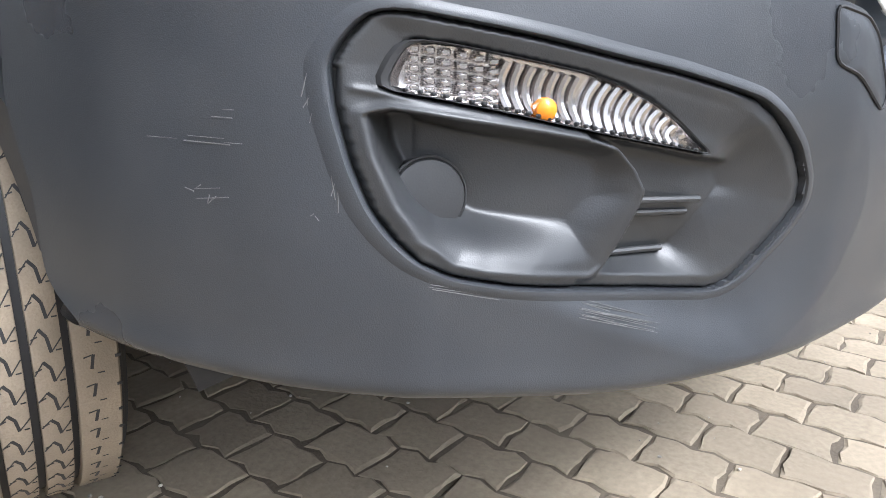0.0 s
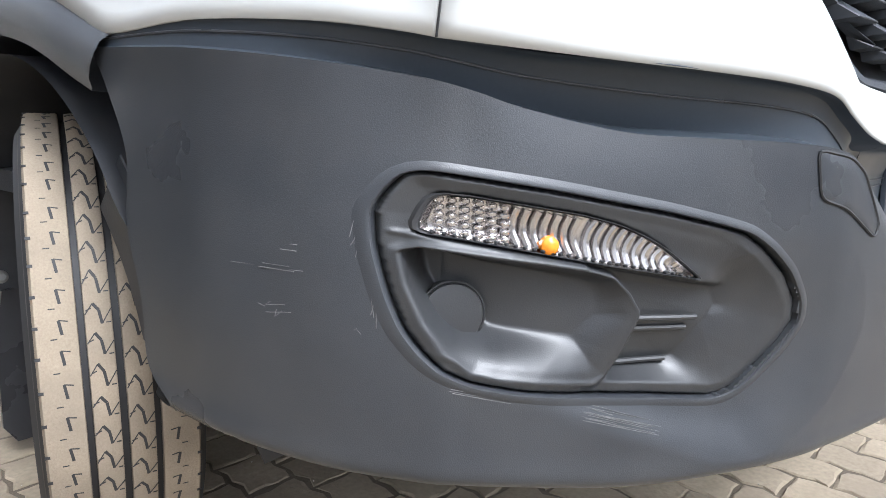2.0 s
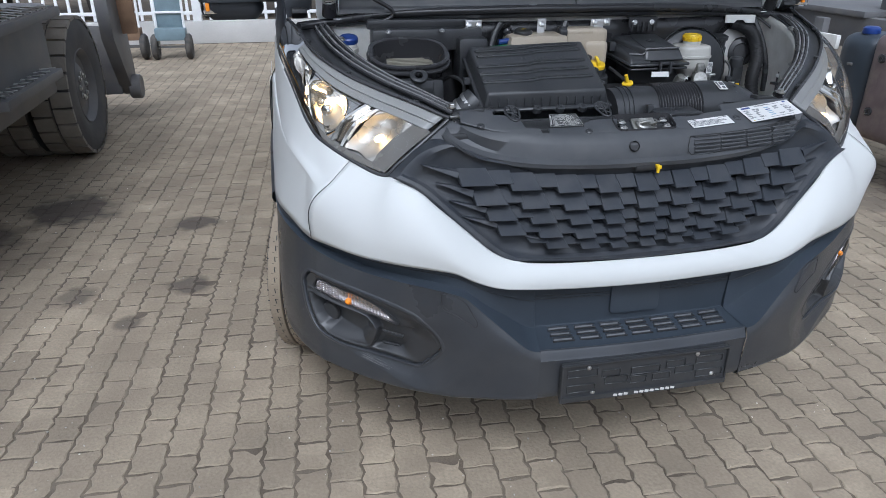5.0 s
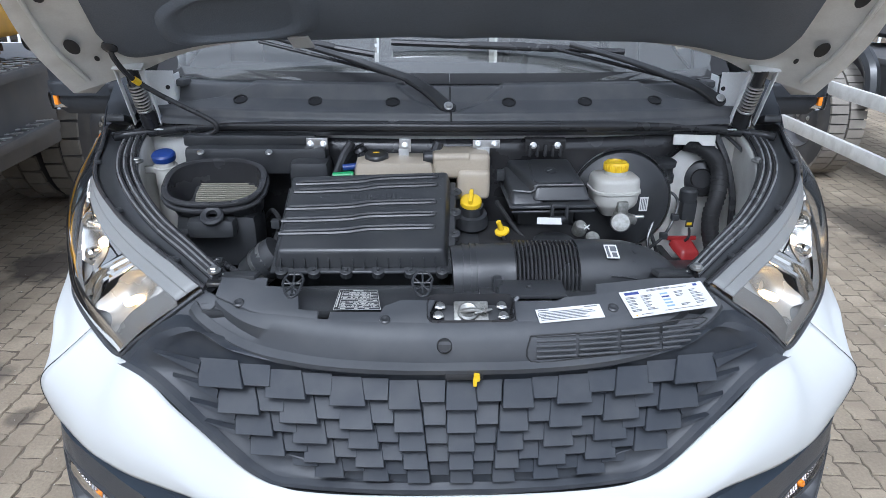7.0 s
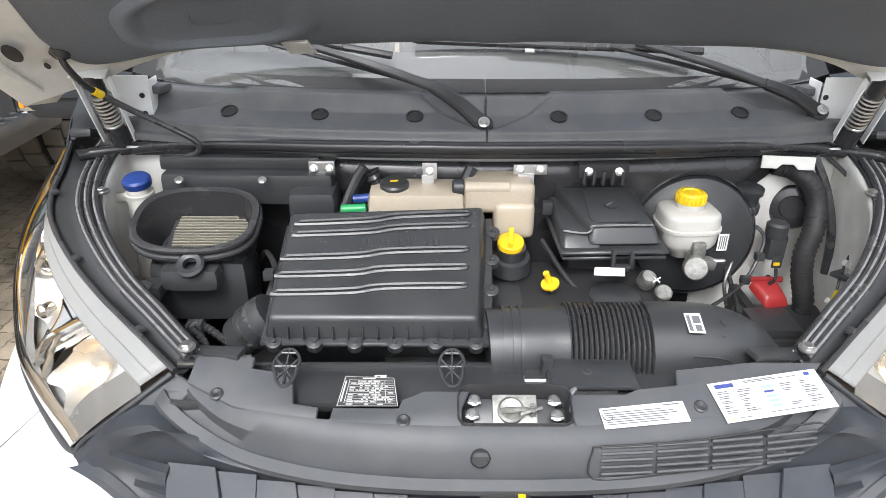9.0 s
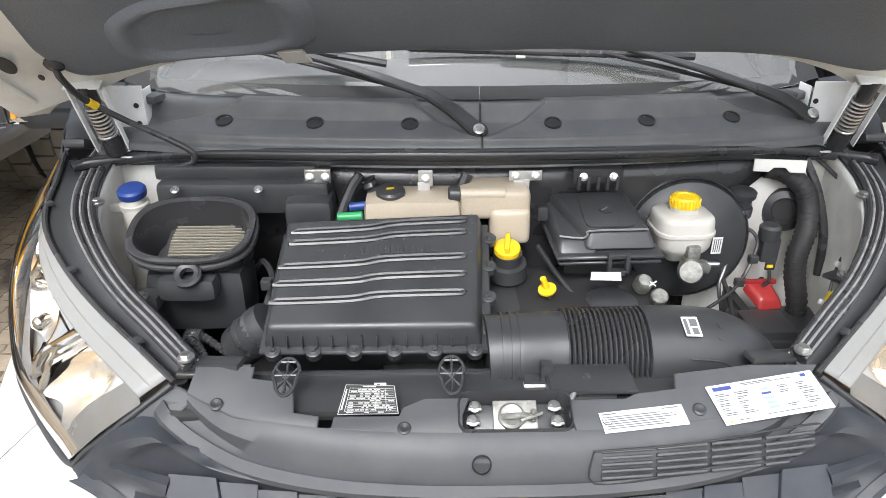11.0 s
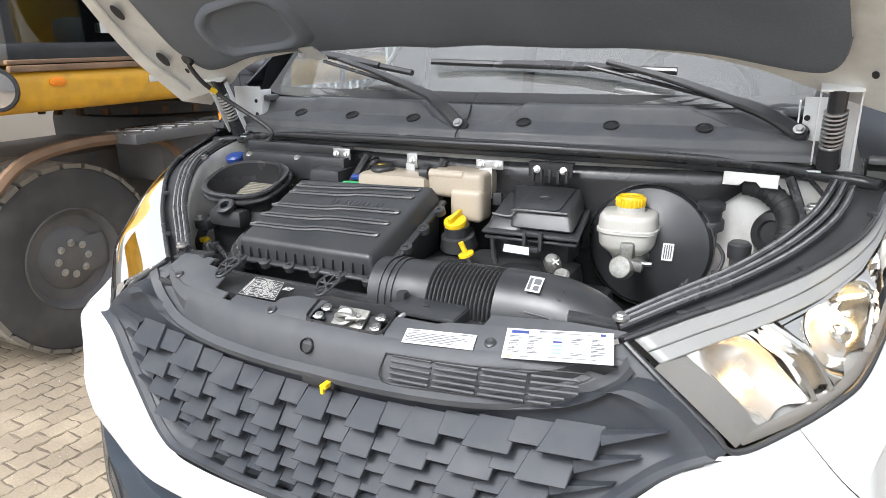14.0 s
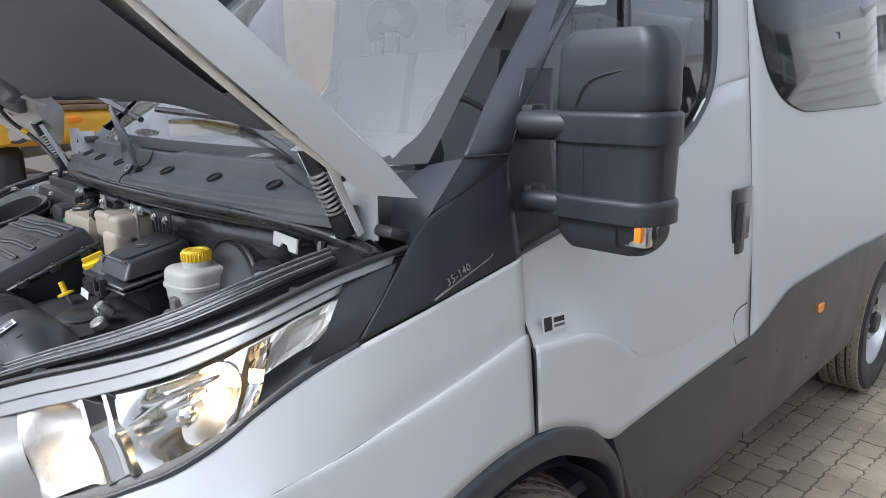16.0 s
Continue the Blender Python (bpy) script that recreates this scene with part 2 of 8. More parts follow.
def tube(points, r, seg=10, per=6, caps=True, ends=None):
    line = through_knots(points, per) if per > 1 else [Vector(p) for p in points]
    rows, side = [], None
    for i, p in enumerate(line):
        t = (line[min(i + 1, len(line) - 1)] - line[max(i - 1, 0)]).normalized()
        if side is None:
            side = t.orthogonal().normalized()
        side = (side - t * side.dot(t)).normalized()
        up = t.cross(side)
        rad = r(i / (len(line) - 1)) if callable(r) else r
        rows.append([p + rad * (math.cos(a) * side + math.sin(a) * up)
                     for a in (2 * math.pi * k / seg for k in range(seg))])
    bm = sheet(rows, True)
    if caps:
        bm.verts.ensure_lookup_table()
        bm.faces.new(bm.verts[:seg][::-1])
        bm.faces.new(bm.verts[-seg:])
    bmesh.ops.recalc_face_normals(bm, faces=bm.faces)
    return bm


def box(size, at=(0, 0, 0), bevel=0.004, turn=None, seg=2):
    bm = bmesh.new()
    bmesh.ops.create_cube(bm, size=1)
    bmesh.ops.scale(bm, vec=size, verts=bm.verts)
    if bevel:
        bmesh.ops.bevel(bm, geom=list(bm.edges), offset=min(bevel, min(size) * 0.45), segments=seg, affect="EDGES", profile=0.6)
    m = Matrix.Translation(at) @ (pose(0, 0, 0, *turn) if turn else Matrix())
    bmesh.ops.transform(bm, matrix=m, verts=bm.verts)
    return bm


def lathe(profile, seg=32, m=None, caps=True):
    rows = [[Vector((r * math.cos(a), r * math.sin(a), z)) for a in (2 * math.pi * k / seg for k in range(seg))]
            for r, z in profile]
    bm = sheet(rows, True)
    bm.verts.ensure_lookup_table()
    if caps:
        bm.faces.new(bm.verts[:seg][::-1])
        bm.faces.new(bm.verts[-seg:])
    bmesh.ops.recalc_face_normals(bm, faces=bm.faces)
    if m is not None:
        bmesh.ops.transform(bm, matrix=m, verts=bm.verts)
    return bm


def slab(outline, h, m=None, bevel=0.0, seg=2):
    """A plate with the given outline in x, y and the height h."""
    bm = bmesh.new()
    lo = [bm.verts.new((x, y, 0)) for x, y in outline]
    hi = [bm.verts.new((x, y, h)) for x, y in outline]
    bm.faces.new(lo[::-1])
    top = bm.faces.new(hi)
    n = len(lo)
    for i in range(n):
        bm.faces.new((lo[i], lo[(i + 1) % n], hi[(i + 1) % n], hi[i]))
    bmesh.ops.recalc_face_normals(bm, faces=bm.faces)
    if bevel:
        bmesh.ops.bevel(bm, geom=list(top.edges), offset=bevel, segments=seg, affect="EDGES", profile=0.6)
    if m is not None:
        bmesh.ops.transform(bm, matrix=m, verts=bm.verts)
    return bm


def rounded(w, h, r, n=5):
    """A rectangle with round corners about the origin."""
    out = []
    for cx, cy, a0 in ((w / 2 - r, h / 2 - r, 0), (-w / 2 + r, h / 2 - r, 90), (-w / 2 + r, -h / 2 + r, 180), (w / 2 - r, -h / 2 + r, 270)):
        out += [(cx + r * math.cos(radians(a0 + 90 * k / n)), cy + r * math.sin(radians(a0 + 90 * k / n))) for k in range(n + 1)]
    return out


def join(*bms):
    out = bms[0]
    for b in bms[1:]:
        mesh = bpy.data.meshes.new("tmp")
        b.to_mesh(mesh)
        b.free()
        out.from_mesh(mesh)
        bpy.data.meshes.remove(mesh)
    return out


def frame_at(p, ahead, up=(0, 0, 1)):
    """A pose at p whose z looks along 'ahead' and whose y leans to 'up'."""
    z = Vector(ahead).normalized()
    x = Vector(up).cross(z).normalized()
    y = z.cross(x)
    return Matrix.Translation(p) @ Matrix((x, y, z)).transposed().to_4x4()


def bolt(p, ahead, r, parent, mat=None, name="bolt"):
    hexa = [(r * math.cos(radians(60 * k)), r * math.sin(radians(60 * k))) for k in range(6)]
    bm = join(lathe([(r * 1.5, 0), (r * 1.5, r * 0.35), (r * 1.3, r * 0.45)], 16), slab(hexa, r * 1.1, None, r * 0.12, 1))
    bmesh.ops.transform(bm, matrix=frame_at(p, ahead, (0.01, 1, 0.02)), verts=bm.verts)
    return part(name, bm, mat or STEEL, parent)

# ---- the van: its body round the front ----
van = thing("van", "white panel van with raised bonnet and black plastic bumper", "van", (0.01, 0, 0))

# lower edge of the white panels, from the middle to the wheel arch
EDGE = [(0, .090, .712), (.322, .100, .720), (.36, .103, .722), (.41, .106, .727), (.456, .112, .737), (.503, .120, .755),
        (.549, .130, .776), (.62, .153, .786), (.70, .187, .792), (.77, .225, .798), (.85, .298, .805), (.905, .345, .815),
        (.93, .385, .822), (.966, .468, .832), (1.006, .60, .838), (1.02, .74, .833)]
# crest of the black bumper
CREST = [(0, .036, .548), (.322, .045, .550), (.36, .050, .562), (.41, .068, .605), (.479, .092, .668), (.523, .105, .708),
         (.56, .118, .722), (.62, .150, .729), (.70, .203, .733), (.77, .254, .738), (.85, .308, .757), (.891, .338, .772),
         (.921, .373, .783), (.969, .463, .798), (1.01, .60, .812), (1.024, .78, .820)]
# upper edge of the front panel: under the grille, then under the lamp
BROW = [(0, .118, .778), (.2, .120, .781), (.319, .127, .787), (.37, .137, .793), (.418, .150, .806), (.458, .163, .832),
        (.525, .185, .891), (.585, .206, .943), (.632, .230, .985), (.685, .262, 1.012), (.716, .292, 1.010), (.795, .365, 1.035)]
SEAM = [(.918, .358, .815), (.921, .341, .895), (.903, .331, .945), (.853, .332, .99), (.797, .366, 1.035)]

low = [EDGE[0], (.17, .094, .714), (.29, .099, .718), (.36, .103, .722)] + EDGE[3:9] + [(.80, .250, .800), SEAM[0]]


def bulged(a, b, f, out):
    q = Vector(a).lerp(Vector(b), f)
    away = Vector((q.x * 0.9, -0.55, 0.18 * f)).normalized()
    return q + away * out


swell = [.011, .011, .011, .011, .013, .018, .026, .030, .032, .032, .030, .030]
rows_ = [low] + [[bulged(a, b, f, s * math.sin(math.pi * f) ** 0.8) for a, b, s in zip(low, BROW, swell)] for f in (.25, .5, .75)] + [BROW]
for r_, sm in zip(rows_[1:-1], SEAM[1:-1]):
    r_[-1] = Vector(sm)
ARCH = [(1.02, .74, .833), (1.02, .80, .852), (1.02, .87, .878), (1.02, .95, .903), (1.02, 1.05, .922), (1.02, 1.165, .928)]
FENDER_TOP = [(.797, .366, 1.035), (.86, .440, 1.066), (.885, .490, 1.082), (.905, .550, 1.110), (.920, .605, 1.145),
              (.936, .680, 1.180), (.955, .775, 1.215), (.968, .88, 1.240), (.975, 1.0, 1.265), (.978, 1.165, 1.296)]
FENDER_LOW = [SEAM[0], (.937, .392, .822), (.966, .468, .832), (1.006, .60, .838), ARCH[0], ARCH[1], ARCH[2], ARCH[3], ARCH[4], ARCH[5]]
FENDER_MID = [SEAM[2], (.915, .412, .968), (.935, .47, .985), (.958, .555, 1.0), (.972, .63, 1.012), (.982, .71, 1.026),
              (.988, .80, 1.044), (.994, .90, 1.064), (.998, 1.02, 1.088), (1.0, 1.165, 1.118)]
FENDER_UP = [SEAM[3], (.882, .418, 1.012), (.912, .475, 1.032), (.934, .55, 1.052), (.950, .615, 1.075), (.962, .695, 1.098),
             (.974, .79, 1.125), (.981, .89, 1.148), (.986, 1.01, 1.175), (.988, 1.165, 1.205)]
# the swelling over the wheel ends in a crease
FENDER_STEP = []
for k, (x, y, z) in enumerate(FENDER_MID):
    w = (k / 9) ** 1.5
    FENDER_STEP.append((x - .003 - .006 * w, y, z + .026))
FENDER_MID = [(x + .004 * (k / 9), y, z) for k, (x, y, z) in enumerate(FENDER_MID)]
seam_line = through_knots(SEAM, 6)


def seam_at(z):
    zs = [p.z for p in seam_line]
    return Vector([float(np.interp(z, zs, [p[i] for p in seam_line])) for i in range(3)])


for s in (-1, 1):
    rows = loft_rows([flip(c, s) for c in (FENDER_LOW, FENDER_MID, FENDER_STEP, FENDER_UP, FENDER_TOP)], 5, 6)
    for j, row in enumerate(rows):
        goal = seam_at(row[0].z)
        off = Vector((s * goal.x, goal.y, goal.z)) - row[0]
        for i in range(7):
            row[i] = row[i] + off * (1 - i / 7) ** 2
    fender = thick(part("fender", sheet(rows), WHITE, van), .004)
    # dark shut line between fender and front panel
    part("panel_gap", tube([Vector((s * (p.x + .0014), p.y - .0014, p.z)) for p in seam_line], .0012, 6, 1), SHADE, fender)
grid = loft_rows([both([tuple(v) for v in r]) for r in rows_], 6, 4)
for j, row in enumerate(grid):
    goal = seam_at(row[-1].z)
    off = goal - row[-1]
    for k in range(7):
        w = (1 - k / 7) ** 2
        row[-1 - k] = row[-1 - k] + off * w
        row[k] = row[k] + Vector((-off.x, off.y, off.z)) * w
thick(part("front_panel", sheet(grid), WHITE, van, "white painted panel below the grille"), .004)

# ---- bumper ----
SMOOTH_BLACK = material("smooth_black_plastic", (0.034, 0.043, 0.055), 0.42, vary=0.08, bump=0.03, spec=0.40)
RAMP = ((0, 0), (.012, .22), (.05, .46), (.20, .62), (.30, .70), (.60, .86), (.86, .98), (.895, .97), (.91, .91), (.94, .66), (.97, .38), (.985, .20), (.993, .08), (1.0, 0))


def ramp(a, b):
    """The hollow between the white edge a and the bumper's crest b."""
    deep = .034 * min(1.0, max(.12, (1.03 - a[0]) / .12)) + .064 * min(1.0, max(0.0, (a[2] - b[2] - .06) / .09))
    back = Vector((-.55 * a[0], 1, 0)).normalized() * deep
    return [Vector(a).lerp(Vector(b), f) + back * g for f, g in RAMP]


def ramp_at(a, b, f, out=.0006):
    """A point of the hollow a share f of the way down."""
    p = ramp(a, b)
    q = Vector([float(np.interp(f, [r[0] for r in RAMP], [v[i] for v in p])) for i in range(3)])
    return q - Vector((-.55 * a[0], 1, 0)).normalized() * out


FACE = [(.322, .045), (.36, .053), (.41, .066), (.479, .088), (.523, .103), (.56, .118), (.62, .150), (.70, .201), (.77, .249),
        (.85, .303), (.891, .338), (.921, .370), (.969, .455), (1.006, .575), (1.02, .70)]
LOWZ = [.392, .391, .389, .387, .386, .384, .382, .380, .384, .398, .404, .408, .414, .424, .433]
FOG = [(.946, .667), (.941, .682), (.933, .699), (.926, .704), (.915, .703), (.881, .696), (.823, .684), (.780, .674), (.735, .664),
       (.685, .650), (.657, .641), (.636, .625), (.609, .598), (.589, .565), (.585, .541), (.601, .512), (.631, .475), (.648, .462), (.667, .458),
       (.760, .474), (.853, .494), (.890, .505), (.910, .518), (.922, .538), (.931, .560), (.938, .591), (.944, .632)]
LAMP = [(.924, .650), (.922, .660), (.917, .676), (.912, .682), (.892, .680), (.861, .673), (.805, .661), (.774, .651), (.751, .639), (.731, .625),
        (.710, .605), (.698, .595), (.729, .602), (.776, .612), (.837, .627), (.892, .641), (.918, .647)]
CUP = [(.933, .632), (.922, .636), (.892, .630), (.836, .619), (.794, .610), (.777, .604), (.762, .587), (.752, .568), (.753, .556), (.763, .522),
       (.775, .498), (.788, .492), (.834, .501), (.870, .509), (.890, .516), (.910, .536), (.921, .564), (.929, .600)]
SLATS = [(.760, .592), (.671, .577), (.665, .560), (.682, .536), (.699, .505), (.712, .500), (.757, .501), (.748, .529), (.745, .557)]
LEDGE = ((.671, .700, .776, .837, .892, .924, .939), (.583, .590, .609, .624, .638, .645, .649))
MIDDLE_OF_FOG = (.770, .575)
# hollow of the skin round the opening: direction in degrees, its width and its depth at the opening
HOLLOW = ((-180, -135, -120, -95, -75, -50, -30, 0, 20, 180), (.01, .010, .014, .030, .046, .078, .090, .085, .07, .01), (0, 0, .004, .014, .020, .024, .020, .008, 0, 0))

face_line = through_knots([(0, .034, 0), (.17, .036, 0)] + [(x, y, 0) for x, y in FACE], 12)
fx, fy = np.array([p.x for p in face_line]), np.array([p.y for p in face_line])


def face_y(x):
    return float(np.interp(x, fx, fy))


def edge_distance(x, z, poly):
    """Signed distance of points to an outline, negative inside it."""
    x, z = np.asarray(x, float), np.asarray(z, float)
    p = np.array(poly)
    best, hit = np.full(x.shape, 9.0), np.zeros(x.shape, bool)
    for (x1, z1), (x2, z2) in zip(p, np.roll(p, -1, 0)):
        t = np.clip(((x - x1) * (x2 - x1) + (z - z1) * (z2 - z1)) / ((x2 - x1) ** 2 + (z2 - z1) ** 2), 0, 1)
        best = np.minimum(best, np.hypot(x - x1 - t * (x2 - x1), z - z1 - t * (z2 - z1)))
        hit ^= ((z1 > z) != (z2 > z)) & (x < (x2 - x1) * (z - z1) / (z2 - z1 + 1e-12) + x1)
    return np.where(hit, -best, best)


def hollow(x, z):
    """How far the skin sinks towards the lamp opening, below and inboard of it."""
    a = np.degrees(np.arctan2(z - MIDDLE_OF_FOG[1], MIDDLE_OF_FOG[0] - x))
    w, d = np.interp(a, HOLLOW[0], HOLLOW[1]), np.interp(a, HOLLOW[0], HOLLOW[2])
    sd = edge_distance(x, z, FOG)
    k = np.clip(np.where(sd > 0, 1 - sd / w, 1 + sd / .09), 0, 1)
    return d * (k - .10 * np.sin(2 * math.pi * k) / 2)


def hollow_at(x, z):
    if not (.48 < x < .97 and .39 < z < .72):
        return 0.0
    return float(hollow(np.array([x]), np.array([z]))[0])


def bulge(z):
    return .010 * max(0.0, math.sin(math.pi * min(1, max(0, (z - .38) / .36))))


def out_of(v):
    """The face's outward direction near a point."""
    k = (face_y(v.x + .004) - face_y(v.x - .004)) / .008
    return Vector((k, -1, 0)).normalized()


def on_face(x, z, d=0.0, s=1, sink=None):
    """A point of the bumper's face, d metres proud of it."""
    k = (face_y(x + .004) - face_y(x - .004)) / .008
    n = Vector((k, -1, 0)).normalized()
    lift = bulge(z) + d - (hollow_at(x, z) if sink is None else sink)
    return Vector((s * (x + n.x * lift), face_y(x) + n.y * lift, z))


def step_up(v, a, b):
    t = np.clip((v - a) / (b - a), 0, 1)
    return t * t * (3 - 2 * t)


def insert_depth(X, Z):
    """The lamp surround as one moulded surface: frame, upper shelf, cup, slat pocket and scoop."""
    so, sc, sl, sp = (edge_distance(X, Z, p) for p in (FOG, CUP, LAMP, SLATS))
    frame_ = -.003 - .004 * step_up(-so, .004, .016)
    shelf = frame_ - .009 * step_up(-so, .010, .045)
    a, b = np.clip(-so - .014, 0, 1), np.clip(sp, 0, 1)
    ramp_ = -.005 - .029 * np.where(a + b > 0, a / (a + b + 1e-6), 0)
    ledge = np.interp(X, *LEDGE)
    up = step_up(Z - ledge, -.003, .003) * step_up(X, .655, .690)
    d = up * shelf + (1 - up) * np.where(X > .80, frame_, ramp_)
    # the cup with its blunt end outboard, a broad floor and a steep roof
    wall = (.052 - .038 * step_up(Z, .520, .610)) * (1 - .55 * step_up(X, .875, .925))
    deep = .010 + .046 * np.clip((X - .760) / .15, 0, 1) ** .85
    cup = -.004 - deep * step_up(-sc, .001, wall)
    in_cup = step_up(-sc, -.0022, .0022)
    d = in_cup * cup + (1 - in_cup) * d
    d = d + .0035 * np.exp(-(sc / .0036) ** 2) * (1 - up)
    d = np.where(sl < .001, -.030, d)
    d = d + .0025 * np.exp(-((Z - ledge - .0005) / .0022) ** 2) * (so < -.008) * (X > .69) * (sl > .0015)
    return np.where(so > -.0026, -.013, d)


def inside(p, poly):
    hit, n = False, len(poly)
    for i in range(n):
        (x1, y1), (x2, y2) = poly[i], poly[(i + 1) % n]
        if (y1 > p[1]) != (y2 > p[1]) and p[0] < (x2 - x1) * (p[1] - y1) / (y2 - y1) + x1:
            hit = not hit
    return hit


def outline(poly, n=96, soft=2):
    """The outline at n even steps, with its corners a little rounded."""
    pts = [Vector((x, z)) for x, z in poly]
    lens = [(pts[(i + 1) % len(pts)] - p).length for i, p in enumerate(pts)]
    total, out = sum(lens), []
    for k in range(n):
        d = total * k / n
        for i, ln in enumerate(lens):
            if d <= ln:
                out.append(pts[i].lerp(pts[(i + 1) % len(pts)], d / ln))
                break
            d -= ln
    for _ in range(soft):
        out = [(out[i - 1] + 2 * out[i] + out[(i + 1) % n]) / 4 for i in range(n)]
    return out


def dish(poly, profile, s, centre=None, n=96, soft=2):
    """Rings from an outline on the bumper's face inwards: (share of the way out, metres proud)."""
    ring = outline(poly, n, soft)
    c = Vector(centre) if centre else sum(ring, Vector((0, 0))) / n
    rows = [[on_face(*(c + (p - c) * r), d, s) for p in ring] for r, d in profile]
    bm = sheet(rows, True)
    if profile[-1][0] < .3:
        bm.verts.ensure_lookup_table()
        bm.faces.new(bm.verts[-n:])
    return bm


big_fog = [Vector((.77, .58)) + (Vector(p) - Vector((.77, .58))) * 1.004 for p in FOG]
big_fog = [(p.x, p.y) for p in big_fog]
for s in (-1, 1):
    top = [(x, y, z) for x, y, z in CREST[1:]]
    top = top[:14] + [CREST[15]]
    rows = []
    lines = [through_knots(top, 20)]
    for k, f in enumerate((.12, .3, .5, .7, .9, 1.0)):
        knots = []
        for (x, y), zl, t in zip(FACE, LOWZ, top):
            z = t[2] + (zl - t[2]) * f
            q = on_face(x, z, 0, 1, 0)
            if x > 1.0:
                q = Vector((q.x, q.y + (.05 if f < .2 else .015 if f < .6 else -.01 if f < .95 else -.05) * (x - 1.0) / .02, z))
            blend = max(0, 1 - f / .14)
            knots.append(q.lerp(Vector((t[0], t[1], z)), blend))
        lines.append(through_knots(knots, 20))
    tuck = [Vector((x * .985, y + .022, zl - .012)) for (x, y), zl in zip(FACE, LOWZ)]
    tuck2 = [Vector((x * .95, y + .07, zl - .014)) for (x, y), zl in zip(FACE, LOWZ)]
    lines += [through_knots(tuck, 20), through_knots(tuck2, 20)]
    cols = [through_knots([ln[i] for ln in lines], 15) for i in range(len(lines[0]))]
    grid = [[cols[i][j] for i in range(len(cols))] for j in range(len(cols[0]))]
    for row in grid:
        sunk = hollow(np.array([v.x - out_of(v).x * bulge(v.z) for v in row]), np.array([v.z for v in row]))
        for v, o in zip(row, sunk):
            v -= out_of(v) * float(o)
            if inside((v.x - out_of(v).x * bulge(v.z), v.z), big_fog):
                v.y += .075
                v.x -= .03
            v.x *= s
    corner = part("bumper_corner", sheet(grid), BUMPER, van, "scuffed black plastic bumper corner")
    # turned-in lip round the lamp opening
    ring = outline(FOG, 160, 2)
    away = []
    for k, p in enumerate(ring):
        t = ring[(k + 1) % 160] - ring[k - 1]
        m = Vector((t.y, -t.x)).normalized()
        away.append(m if not inside(p + m * .004, FOG) else -m)
    lip_rows = [[on_face(*(p + m * o), d, s) for p, m in zip(ring, away)]
                for o, d in ((.010, -.0010), (.008, .0003), (.005, .0014), (.0025, .0022), (.0008, .0020), (0, .0006), (-.0004, -.004), (-.0004, -.020))]
    part("opening_lip", sheet(lip_rows, True), BUMPER, corner)
    # lamp surround
    gx, gz = np.arange(.580, .962, .0016), np.arange(.452, .716, .0016)
    X, Z = np.meshgrid(gx, gz)
    D, S, H = insert_depth(X, Z), edge_distance(X, Z, FOG), hollow(X, Z)
    pad_ = np.pad(D, 1, mode="edge")
    D = (4 * D + pad_[:-2, 1:-1] + pad_[2:, 1:-1] + pad_[1:-1, :-2] + pad_[1:-1, 2:]) / 8
    bm = bmesh.new()
    vs = [[bm.verts.new(on_face(float(X[j, i]), float(Z[j, i]), float(D[j, i]), s, float(H[j, i]))) if S[j, i] < .005 else None for i in range(len(gx))] for j in range(len(gz))]
    for j in range(len(gz) - 1):
        for i in range(len(gx) - 1):
            q = (vs[j][i], vs[j][i + 1], vs[j + 1][i + 1], vs[j + 1][i])
            if None not in q:
                bm.faces.new(q if s < 0 else q[::-1])
    insert = part("lamp_insert", bm, BLACK, corner, "matt black plastic lamp surround")
    insert.data.set_sharp_from_angle(angle=radians(180))
    capm = frame_at(on_face(.899, .564, -.044, s), (s * .62, -.78, .06))
    part("blanking_cap", lathe([(.0300, -.030), (.0300, .006), (.0290, .0085), (.020, .0100), (.004, .0104)], 48, capm), BLACK, insert, "round black blanking cap")
    part("cap_gap", tube([capm @ Vector((.0312 * math.cos(a), .0312 * math.sin(a), .0050)) for a in np.linspace(0, 2 * math.pi, 49)], .0016, 6, 1), SHADE, insert)
    # indicator lamp: housing, cells, bulb, clear cover
    lamp = part("indicator_lamp", dish(LAMP, [(1.0, -.012), (.97, -.021), (.3, -.024), (.05, -.024)], s, None, 72, 1), CELL, insert)
    part("lamp_rim", dish(LAMP, [(1.05, -.03), (1.05, -.008), (1.03, -.0055), (1.005, -.0065), (.995, -.016)], s, None, 72, 1), SHADE, lamp)

    def lamp_z(x, f):
        """Height in the lamp at x: f from its lower to its upper edge."""
        hi = float(np.interp(x, (.698, .710, .731, .751, .774, .805, .861, .892, .912, .920), (.595, .605, .625, .639, .651, .661, .673, .680, .682, .664)))
        lo = float(np.interp(x, (.698, .729, .776, .837, .892, .918, .924), (.594, .602, .612, .627, .641, .647, .650)))
        return lo + (hi - lo) * f
    ribs = None
    for k in range(6):
        for j in range(5):
            x0 = .912 - .0092 * k
            z0 = lamp_z(x0, .10 + .19 * j)
            b = box((.0080, .006, .0058), (0, 0, 0), .0014, None, 1)
            bmesh.ops.transform(b, matrix=frame_at(on_face(x0, z0, -.017, s), (s * .62, -.78, 0)) @ pose(0, 0, 0, 90, 0, 0), verts=b.verts)
            ribs = b if ribs is None else join(ribs, b)
    part("reflector_cells", ribs, CELL, lamp)
    flutes = None
